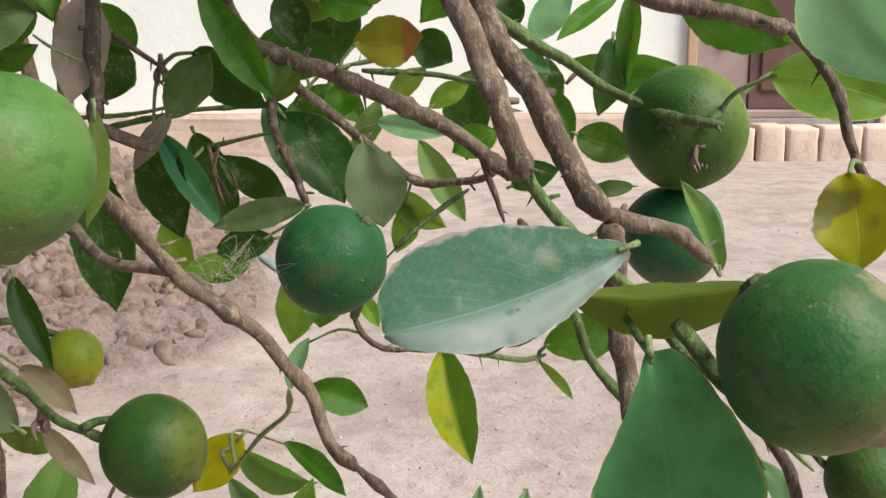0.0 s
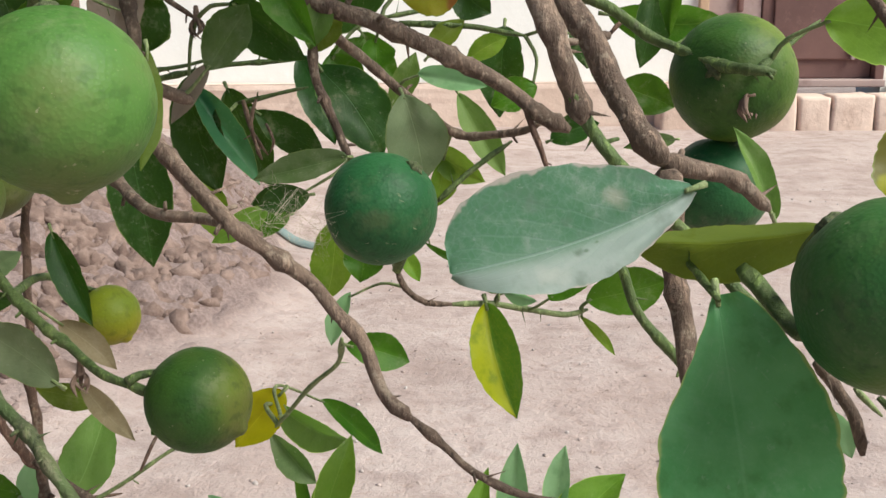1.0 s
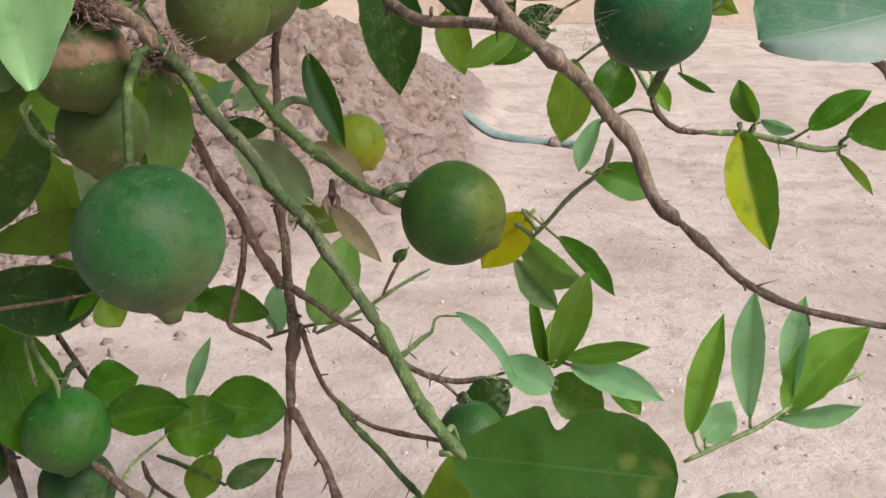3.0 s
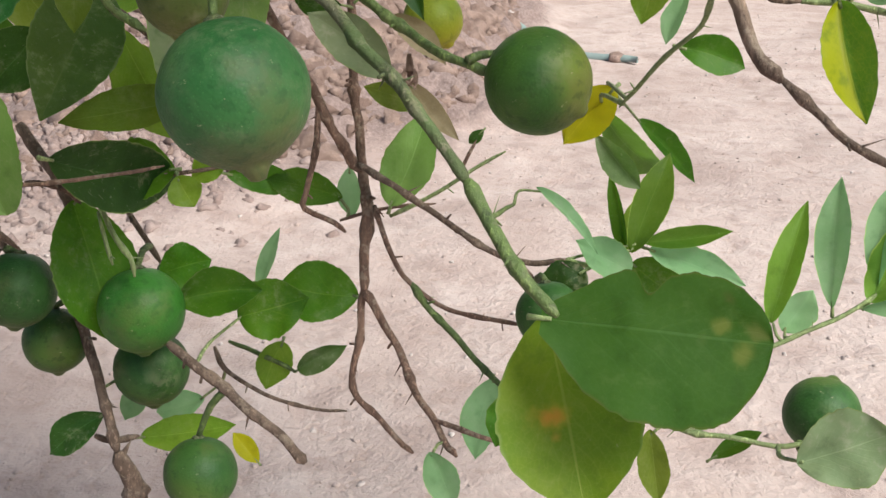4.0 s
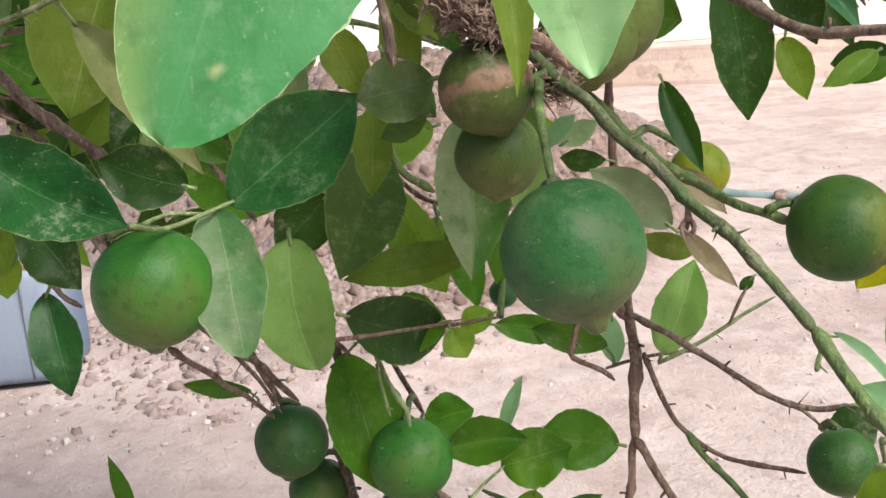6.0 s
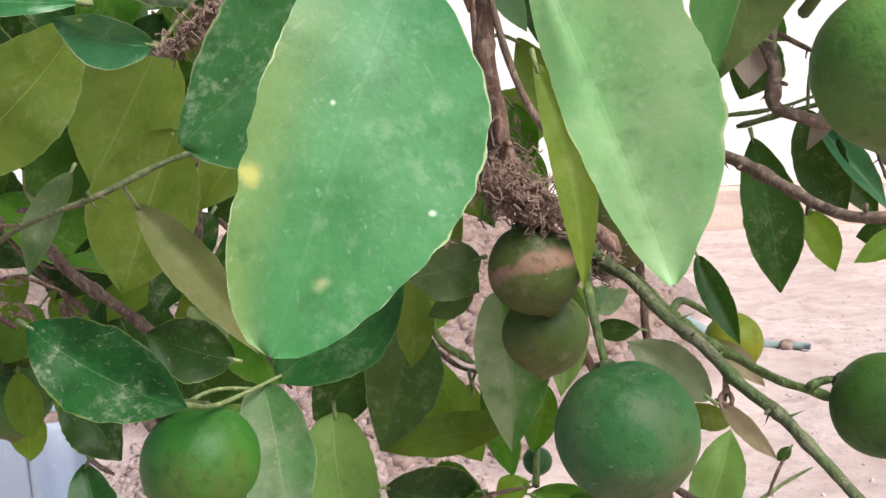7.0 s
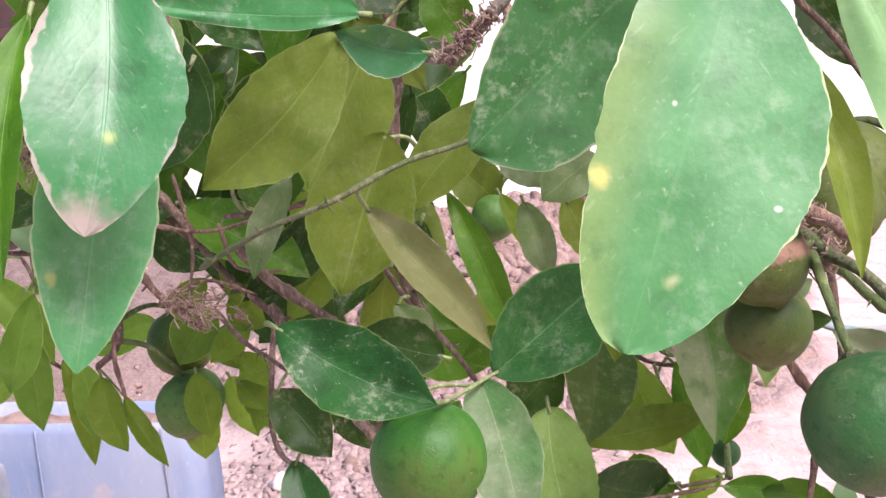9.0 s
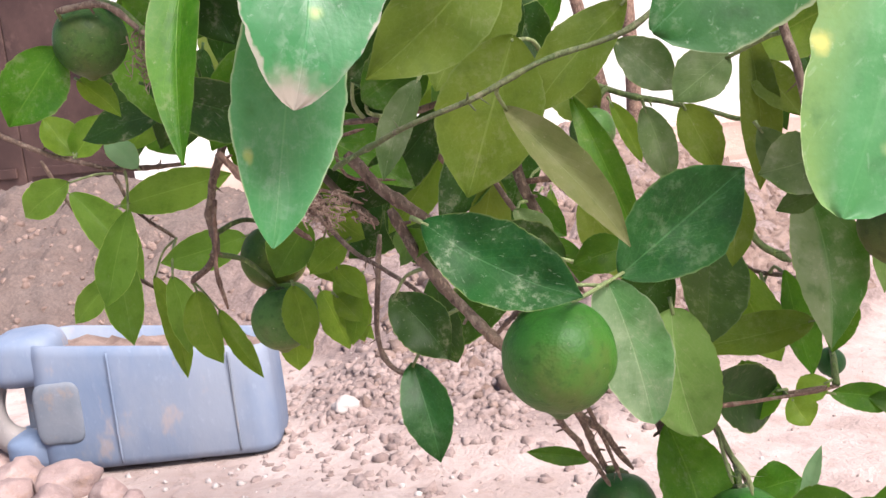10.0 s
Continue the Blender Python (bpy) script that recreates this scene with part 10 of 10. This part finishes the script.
inner_leaf("mid", (-0.5447, 0.1989, 0.7418), (-0.5822, 0.2055, 0.7021), (-0.28, 0.03, 0.96), 0.0275, 14, 0.06)
inner_leaf("dark", (-0.6850, 0.3039, 0.6918), (-0.7137, 0.3362, 0.6318), (-0.14, -0.56, 0.82), 0.0369, 14, 0.06)
inner_leaf("mid", (-0.0996, 0.4078, 0.6161), (-0.1406, 0.3441, 0.6104), (0.43, -0.24, 0.87), 0.0380, 14, 0.06)
inner_leaf("dark", (-0.3257, 0.3751, 0.9011), (-0.3511, 0.3378, 0.8783), (0.53, -0.16, 0.83), 0.0253, 14, 0.06)
inner_leaf("mid", (-0.1550, 0.4350, 0.6223), (-0.2299, 0.4378, 0.6149), (-0.88, 0.42, 0.21), 0.0377, 14, 0.06)
inner_leaf("dark", (-0.3629, 0.3298, 0.7363), (-0.3775, 0.2587, 0.7323), (-0.08, -0.06, 0.99), 0.0364, 14, 0.06)
inner_leaf("mid", (-0.1016, 0.3914, 0.6109), (-0.0342, 0.3879, 0.5731), (0.10, -0.47, 0.88), 0.0387, 14, 0.06)
inner_leaf("dark", (-0.2750, 0.2899, 0.6548), (-0.2321, 0.3181, 0.6485), (-0.78, 0.63, 0.04), 0.0259, 14, 0.06)
inner_leaf("mid", (-0.5318, 0.2098, 0.6639), (-0.5721, 0.2500, 0.6411), (0.10, -0.80, 0.59), 0.0307, 14, 0.06)
inner_leaf("dark", (-0.4572, 0.3850, 0.7596), (-0.4730, 0.4452, 0.7462), (0.53, -0.33, 0.78), 0.0318, 14, 0.06)
inner_leaf("mid", (-0.3240, 0.3924, 0.7978), (-0.2851, 0.3568, 0.7428), (-0.58, -0.02, 0.82), 0.0381, 14, 0.06)
inner_leaf("dark", (-0.3429, 0.3343, 0.6904), (-0.3559, 0.4110, 0.6808), (0.13, -0.71, 0.70), 0.0392, 14, 0.06)
inner_leaf("mid", (-0.5789, 0.3433, 0.8542), (-0.5531, 0.2992, 0.8386), (0.15, -0.80, 0.58), 0.0267, 14, 0.06)
inner_leaf("dark", (-0.4397, 0.2054, 0.6751), (-0.4165, 0.2545, 0.6459), (0.47, -0.44, 0.76), 0.0308, 14, 0.06)
inner_leaf("mid", (0.0044, 0.5061, 0.5653), (-0.0158, 0.4829, 0.5029), (0.98, -0.06, 0.20), 0.0348, 14, 0.06)
inner_leaf("dark", (-0.4533, 0.2852, 0.6488), (-0.5030, 0.2463, 0.6152), (0.83, -0.17, 0.54), 0.0357, 14, 0.06)
inner_leaf("mid", (0.0228, 0.3453, 0.6439), (0.0368, 0.3121, 0.5757), (0.17, -0.44, 0.88), 0.0385, 14, 0.06)
inner_leaf("dark", (-0.5428, 0.2578, 0.8291), (-0.5946, 0.2791, 0.8116), (0.52, -0.47, 0.72), 0.0294, 14, 0.06)
inner_leaf("mid", (-0.0145, 0.4824, 0.6307), (-0.0748, 0.4612, 0.6175), (-0.02, 0.13, 0.99), 0.0326, 14, 0.06)
inner_leaf("dark", (0.0411, 0.4148, 0.7504), (0.0044, 0.3789, 0.7390), (0.50, -0.42, 0.76), 0.0263, 14, 0.06)
inner_leaf("mid", (0.0194, 0.3783, 0.5780), (0.0532, 0.3220, 0.5670), (-0.23, 0.47, 0.86), 0.0333, 14, 0.06)
inner_leaf("dark", (-0.3278, 0.3063, 0.6776), (-0.3669, 0.2948, 0.6120), (-0.72, -0.32, 0.62), 0.0386, 14, 0.06)
inner_leaf("mid", (-0.0024, 0.3594, 0.7419), (-0.0201, 0.4139, 0.7133), (-0.08, -0.52, 0.85), 0.0320, 14, 0.06)
inner_leaf("dark", (-0.2741, 0.1522, 0.6853), (-0.3486, 0.1708, 0.6753), (-0.10, -0.17, 0.98), 0.0387, 14, 0.06)
inner_leaf("mid", (-0.0155, 0.4700, 0.7403), (-0.0348, 0.4145, 0.7182), (0.28, -0.88, 0.39), 0.0314, 14, 0.06)
inner_leaf("dark", (-0.7140, 0.3832, 0.8004), (-0.7519, 0.3467, 0.7563), (-0.54, -0.27, 0.80), 0.0343, 14, 0.06)
inner_leaf("mid", (-0.0431, 0.3350, 0.6639), (0.0282, 0.3404, 0.6410), (0.40, -0.62, 0.68), 0.0375, 14, 0.06)
inner_leaf("dark", (-0.5297, 0.4629, 0.8721), (-0.5011, 0.5123, 0.8386), (0.62, -0.36, 0.70), 0.0331, 14, 0.06)
inner_leaf("mid", (-0.4312, 0.2925, 0.6840), (-0.3731, 0.2716, 0.6625), (0.04, -0.99, 0.10), 0.0327, 14, 0.06)
inner_leaf("dark", (-0.4005, 0.2613, 0.6627), (-0.3500, 0.2649, 0.6374), (0.59, -0.36, 0.72), 0.0283, 14, 0.06)
inner_leaf("mid", (0.0674, 0.3790, 0.7866), (0.0759, 0.4367, 0.7490), (-0.27, 0.03, 0.96), 0.0347, 14, 0.06)
inner_leaf("dark", (-0.0763, 0.4535, 0.7477), (-0.0197, 0.4841, 0.7232), (0.03, 0.06, 1.00), 0.0344, 14, 0.06)
inner_leaf("mid", (-0.0412, 0.2953, 0.6899), (-0.1106, 0.3275, 0.6696), (-0.09, -0.31, 0.95), 0.0396, 14, 0.06)
inner_leaf("dark", (-0.4597, 0.2161, 0.7688), (-0.4441, 0.2678, 0.7511), (-0.25, -0.39, 0.89), 0.0284, 14, 0.06)
inner_leaf("mid", (-0.0834, 0.4144, 0.6527), (-0.0441, 0.4253, 0.6008), (-0.41, 0.03, 0.91), 0.0330, 14, 0.06)
inner_leaf("dark", (-0.0667, 0.3412, 0.6928), (-0.0772, 0.2819, 0.6692), (-0.24, -0.20, 0.95), 0.0323, 14, 0.06)
inner_leaf("mid", (-0.2015, 0.1413, 0.6419), (-0.2285, 0.1646, 0.5961), (0.41, -0.67, 0.62), 0.0290, 14, 0.06)
inner_leaf("dark", (-0.0365, 0.4316, 0.6353), (-0.0129, 0.4881, 0.5968), (-0.21, -0.36, 0.91), 0.0362, 14, 0.06)
inner_leaf("mid", (-0.0329, 0.4520, 0.6741), (0.0260, 0.4830, 0.6601), (-0.56, 0.42, 0.72), 0.0341, 14, 0.06)
inner_leaf("dark", (-0.0984, 0.4939, 0.6162), (-0.0901, 0.5654, 0.6134), (-0.75, -0.56, 0.36), 0.0360, 14, 0.06)
inner_leaf("mid", (0.0440, 0.3137, 0.6948), (0.0077, 0.3653, 0.6463), (0.62, 0.11, 0.78), 0.0398, 14, 0.06)
inner_leaf("dark", (-0.2314, 0.2598, 0.6161), (-0.1798, 0.2808, 0.5970), (0.22, 0.66, 0.71), 0.0294, 14, 0.06)
inner_leaf("mid", (-0.4426, 0.2459, 0.6764), (-0.3977, 0.2803, 0.6667), (0.35, -0.53, 0.77), 0.0287, 14, 0.06)
inner_leaf("dark", (-0.5665, 0.3039, 0.8426), (-0.5587, 0.3495, 0.8099), (0.32, -0.13, 0.94), 0.0283, 14, 0.06)
inner_leaf("mid", (-0.2007, 0.2035, 0.6049), (-0.2303, 0.2570, 0.5651), (0.01, -0.22, 0.98), 0.0365, 14, 0.06)
inner_leaf("dark", (-0.0063, 0.2864, 0.7791), (0.0574, 0.2416, 0.7745), (0.20, -0.54, 0.82), 0.0390, 14, 0.06)
inner_leaf("mid", (-0.0179, 0.3570, 0.7782), (-0.0045, 0.3058, 0.7364), (-0.74, 0.25, 0.62), 0.0338, 14, 0.06)
inner_leaf("dark", (-0.6504, 0.4182, 0.7917), (-0.6213, 0.3682, 0.7613), (-0.41, -0.39, 0.82), 0.0327, 14, 0.06)
inner_leaf("mid", (-0.0723, 0.3759, 0.6772), (-0.0181, 0.3600, 0.6452), (0.14, -0.38, 0.91), 0.0325, 14, 0.06)
inner_leaf("dark", (-0.2223, 0.1916, 0.6599), (-0.2724, 0.1732, 0.6106), (0.06, -0.04, 1.00), 0.0363, 14, 0.06)
inner_leaf("mid", (-0.3778, 0.2586, 0.7977), (-0.3296, 0.2814, 0.7484), (0.12, -0.47, 0.87), 0.0363, 14, 0.06)
inner_leaf("dark", (-0.5693, 0.3614, 0.6636), (-0.5773, 0.4213, 0.6441), (0.68, -0.28, 0.68), 0.0318, 14, 0.06)
inner_leaf("mid", (-0.0947, 0.3760, 0.5719), (-0.0387, 0.3828, 0.5297), (0.24, 0.04, 0.97), 0.0352, 14, 0.06)
inner_leaf("dark", (-0.0774, 0.3971, 0.7393), (-0.0541, 0.4538, 0.7066), (0.10, -0.32, 0.94), 0.0347, 14, 0.06)
inner_leaf("mid", (-0.4899, 0.2874, 0.8820), (-0.5143, 0.3418, 0.8804), (0.54, 0.01, 0.84), 0.0298, 14, 0.06)
inner_leaf("dark", (-0.0363, 0.3205, 0.7441), (-0.0898, 0.3015, 0.7265), (0.18, 0.02, 0.98), 0.0297, 14, 0.06)
inner_leaf("mid", (-0.3335, 0.2852, 0.6678), (-0.3809, 0.3031, 0.6363), (-0.36, -0.75, 0.55), 0.0298, 14, 0.06)
inner_leaf("dark", (-0.2253, 0.2271, 0.7046), (-0.1714, 0.2296, 0.6795), (-0.49, -0.03, 0.87), 0.0298, 14, 0.06)
inner_leaf("mid", (-0.0529, 0.3946, 0.6148), (-0.0583, 0.4679, 0.6103), (0.47, 0.45, 0.76), 0.0368, 14, 0.06)
inner_leaf("dark", (-0.1116, 0.3101, 0.6980), (-0.0706, 0.3587, 0.6679), (-0.13, -0.04, 0.99), 0.0352, 14, 0.06)
inner_leaf("mid", (-0.2596, 0.1420, 0.6930), (-0.2052, 0.1346, 0.6829), (-0.13, -0.12, 0.98), 0.0279, 14, 0.06)
inner_leaf("dark", (-0.0187, 0.4475, 0.6776), (0.0215, 0.4766, 0.6631), (0.49, 0.86, 0.14), 0.0259, 14, 0.06)
inner_leaf("mid", (-0.2249, 0.1465, 0.7007), (-0.2799, 0.1846, 0.6589), (-0.05, -0.60, 0.80), 0.0394, 14, 0.06)
inner_leaf("dark", (-0.4919, 0.3217, 0.7884), (-0.4364, 0.3310, 0.7492), (0.88, 0.18, 0.45), 0.0343, 14, 0.06)
inner_leaf("mid", (-0.1222, 0.4358, 0.6500), (-0.0901, 0.4732, 0.6076), (-0.21, 0.43, 0.88), 0.0325, 14, 0.06)
inner_leaf("dark", (-0.1119, 0.3519, 0.7218), (-0.0731, 0.3695, 0.6904), (-0.20, -0.54, 0.82), 0.0265, 14, 0.06)
inner_leaf("mid", (-0.3627, 0.3190, 0.7098), (-0.3631, 0.2527, 0.6995), (0.17, 0.63, 0.75), 0.0336, 14, 0.06)
# each mesh joins inner crown leaves with the canopy added for shade
for _kind, _made in CROWN_FILL.items():
    tagged(mesh_object("inner_leaves", _made[0], _made[1], LEAF[_kind], tree, uvs=_made[2]), kind="stuff")
lime("bright", (-0.0983, 0.2415, 0.4550), 0.0206, (0.11, -0.22, -0.97), (-0.1198, 0.2897, 0.4735), "fresh light green lime hanging among leaves")
lime("dull", (-0.1849, 0.3975, 0.4197), 0.0227, (-0.10, -0.25, -0.96), (-0.1656, 0.4011, 0.4368), "dull olive lime dusted with brown soil")
lime("dull", (-0.1880, 0.3797, 0.4112), 0.0186, (0.09, -0.24, -0.97), (-0.1956, 0.4068, 0.3878), "dull olive lime dusted with brown soil")
lime("corky", (0.0835, 0.2353, 0.4125), 0.0219, (0.58, -0.47, -0.66), (0.0787, 0.2717, 0.3909), "dark green lime with pale corky patches")
lime("blush", (0.0917, 0.4158, 0.4469), 0.0236, (0.50, 0.84, -0.20), (0.1025, 0.4017, 0.4552), "green lime turning yellow at its nipple", 0.05)
lime("teal", (0.0900, 0.4224, 0.4043), 0.0201, (0.00, -0.20, -0.98), (0.0789, 0.3987, 0.4541), "bluish green lime with a dusty rind")
lime("teal", (-0.0347, 0.3345, 0.4135), 0.0174, (-0.63, 0.12, -0.77), (-0.0332, 0.3968, 0.3786), "bluish green lime with a dusty rind", 0.05)
lime("blush", (-0.0992, 0.3553, 0.3434), 0.0181, (0.84, -0.31, -0.45), (-0.1233, 0.3557, 0.3497), "green lime turning yellow at its nipple")
lime("yellow", (-0.1548, 0.4408, 0.3487), 0.0125, (0.58, -0.17, -0.80), (-0.1747, 0.3934, 0.3706), "small yellowing lime on a thin stalk")
lime("dusty", (-0.1742, 0.2766, 0.3558), 0.0214, (0.30, -0.24, -0.92), (-0.1921, 0.3186, 0.4011), "large dusty green lime with scratched rind", 0.17)
lime("fresh", (-0.3225, 0.2806, 0.3411), 0.0208, (0.00, -0.19, -0.98), (-0.3302, 0.2697, 0.3620), "clear green lime with a soft sheen")
lime("dark", (-0.3408, 0.3971, 0.2323), 0.0174, (-0.04, -0.34, -0.94), (-0.3484, 0.4051, 0.2485), "dark green lime with tiny pale scratches")
lime("fresh", (-0.2848, 0.4046, 0.2232), 0.0195, (0.12, -0.30, -0.95), (-0.2928, 0.4344, 0.2420), "clear green lime with a soft sheen")
lime("dark", (-0.3396, 0.4179, 0.1971), 0.0158, (0.11, -0.30, -0.95), (-0.3295, 0.4215, 0.2163), "dark green lime with tiny pale scratches")
lime("dark", (-0.2931, 0.4214, 0.1843), 0.0180, (0.11, -0.30, -0.95), (-0.2705, 0.3984, 0.2108), "dark green lime with tiny pale scratches")
lime("dark", (0.0064, 0.3783, 0.2134), 0.0145, (0.26, 0.56, 0.78), (-0.0029, 0.3600, 0.2108), "dark green lime with tiny pale scratches")
lime("scar", (-0.2076, 0.3109, 0.4011), 0.0155, (0.31, -0.07, -0.95), (-0.2048, 0.3468, 0.4130), "dark green lime with a brown corky scar")
lime("olive", (-0.2083, 0.3223, 0.3773), 0.0148, (-0.08, -0.21, -0.97), (-0.1923, 0.3368, 0.4027), "olive green lime with a dusty rind")
lime("dark", (-0.0980, 0.3848, 0.2442), 0.0132, (0.15, -0.25, -0.96), (-0.1054, 0.4028, 0.2503), "dark green lime with tiny pale scratches")
lime("bright", (-0.5716, 0.4765, 0.3070), 0.0193, (0.05, -0.15, -0.99), (-0.6015, 0.4592, 0.3526), "fresh light green lime hanging among leaves")
lime("blush", (-0.5863, 0.4983, 0.3425), 0.0213, (0.05, -0.15, -0.99), (-0.6030, 0.4605, 0.3638), "green lime turning yellow at its nipple")
lime("dark", (-0.5460, 0.3172, 0.4783), 0.0168, (0.03, -0.16, -0.99), (-0.5108, 0.3115, 0.4783), "dark green lime with tiny pale scratches")
lime("bright", (-0.5754, 0.4900, 0.3097), 0.0184, (-0.06, -0.08, -0.99), (-0.5743, 0.4915, 0.3283), "fresh light green lime hanging among leaves")
lime("bright", (-0.3700, 0.5008, 0.4056), 0.0128, (-0.16, -0.18, -0.97), (-0.3626, 0.5074, 0.4274), "fresh light green lime hanging among leaves")
lime("dusty", (-0.2477, 0.4481, 0.2909), 0.0069, (-0.04, -0.19, -0.98), (-0.2436, 0.4267, 0.2860), "large dusty green lime with scratched rind")
lime("dark", (0.1098, 0.2626, 0.3713), 0.0121, (0.06, -0.20, -0.98), (0.0787, 0.2717, 0.3909), "dark green lime with tiny pale scratches")
lime("dark", (-0.2568, 0.3881, 0.1509), 0.0168, (0.12, -0.34, -0.93), (-0.2440, 0.3961, 0.1906), "dark green lime with tiny pale scratches")


# ---- bark fibre, dead scraps and cobweb ----
def fibres(name, centre, along, count, spread, length, label, material=FIBRE, r=0.0004, category="bark fibre"):
    """A tangle of thin curling strands round a point of the tree."""
    rnd = random.Random(str(centre))
    store = ([], [])
    c, al = Vector(centre), Vector(along)
    for _ in range(count):
        p = c + al * rnd.uniform(-0.5, 0.5) + Vector([rnd.gauss(0, spread) for _ in range(3)])
        d = (al.normalized() + Vector([rnd.gauss(0, 0.8) for _ in range(3)])).normalized() * length * rnd.uniform(0.4, 1.0)
        bend = Vector([rnd.gauss(0, length * 0.25) for _ in range(3)])
        w = r * rnd.uniform(0.6, 2.2)
        add_mesh(store, tube(smooth_line([p, p + d * 0.35 + bend, p + d * 0.7 - bend * 0.5, p + d], length * 0.16), lambda t, a: w * (1 - 0.6 * t), 4))
    return tagged(mesh_object(name, store[0], store[1], material, smooth=False), label, category, kind="stuff")


def dead_blossom(centre, hang, size, count, label):
    """A dried flower: narrow curled sepals round a short stub."""
    rnd = random.Random(str(centre))
    c, d = Vector(centre), Vector(hang).normalized()
    store = ([], [])
    add_mesh(store, tube(smooth_line([c - d * size * 0.5, c, c + d * size * 0.25], size * 0.1), lambda t, a: size * (0.10 + 0.10 * t) * (1 + 0.2 * math.cos(4 * a)), 9))
    for k in range(count):
        out = d.cross(Vector([rnd.gauss(0, 1) for _ in range(3)])).normalized()
        curl = rnd.uniform(-0.5, 0.6)
        p = [c, c + d * size * 0.30 + out * size * 0.24, c + d * size * 0.62 + out * size * (0.30 + 0.2 * curl), c + d * size * rnd.uniform(0.75, 1.15) + out * size * curl * 0.6]
        w = size * rnd.uniform(0.07, 0.13)
        add_mesh(store, tube(smooth_line(p, size * 0.09), lambda t, a: w * math.sin(math.pi * (0.12 + 0.86 * t)) * (1.0 if abs(math.cos(a)) > 0.5 else 0.35), 8))
    return tagged(mesh_object("dead_blossom", store[0], store[1], FIBRE, smooth=True), label, "dead blossom")


fibres("bark_fibre", (-0.2071, 0.3017, 0.4258), (0.0199, 0.0060, -0.0146), 620, 0.0040, 0.0062, "shredded brown bark fibre clinging to the limb", FIBRE, 0.00022)
fibres("bark_fibre", (-0.2176, 0.3140, 0.4356), (0.0067, -0.0020, -0.0224), 520, 0.0042, 0.0066, "shredded brown bark fibre hanging off the limb", FIBRE, 0.00022)
fibres("bark_fibre", (-0.2584, 0.1970, 0.4781), (-0.0111, -0.0044, -0.0088), 120, 0.0015, 0.0040, "flaking bark on the grey limb", FIBRE, 0.00022)
dead_blossom((-0.0212, 0.4351, 0.4316), (0.1, -0.3, -1.0), 0.009, 6, "dried brown blossom scraps on a twig")
dead_blossom((0.0924, 0.3948, 0.4443), (0.1, -0.3, -1.0), 0.011, 6, "dried brown calyx scraps on the lime")
dead_blossom((-0.1559, 0.4040, 0.3373), (0.1, -0.3, -1.0), 0.009, 6, "dried brown scraps caught in the twigs")
fibres("bark_fibre", (-0.1948, 0.3386, 0.3995), (0.0109, 0.0005, -0.0038), 140, 0.0030, 0.0100, "shredded bark fibre round the fork", FIBRE, 0.00022)
fibres("bark_fibre", (-0.4180, 0.2825, 0.3992), (0.0115, 0.0040, -0.0079), 150, 0.0026, 0.0060, "shredded brown bark fibre in the fork", FIBRE, 0.00018)
fibres("bark_fibre", (-0.5117, 0.3154, 0.4712), (0.0040, -0.0008, -0.0153), 120, 0.0030, 0.0100, "shredded brown bark fibre beside the lime", FIBRE, 0.00022)
fibres("bark_fibre", (-0.4135, 0.2984, 0.3967), (0.0161, 0.0057, -0.0109), 35, 0.0030, 0.0060, "dry brown bark scraps in the fork", FIBRE, 0.0003)
dead_blossom((-0.1157, 0.4560, 0.4694), (0.1, -0.3, -1.0), 0.009, 6, "dried brown blossom scraps on a twig")
fibres("cobweb", (-0.0611, 0.3269, 0.4116), (0.0259, -0.0003, -0.0017), 90, 0.0030, 0.0150, "dusty cobweb strands between twig and lime", WEB, 0.00003, "cobweb")

# the stem of another young tree beyond the heap
_far = new("sapling")
_far.location = (-0.97, 2.75, 0)
tagged(_far, "bare brown stems of a young tree behind the heap", "tree")
for _a, _b in (((0, 0, -0.02), (0.03, 0.0, 0.9)), ((-0.02, 0.02, -0.02), (-0.16, 0.05, 0.8))):
    _l = smooth_line([_a, (Vector(_a) * 0.6 + Vector(_b) * 0.4) + Vector((0.02, 0, 0)), _b], 0.03)
    mesh_object("stem", *tube(_l, lambda t, a: 0.024 * (1 - 0.4 * t) * (1 + 0.5 * math.exp(-t * 25)), 9), BARK["dry"], _far)
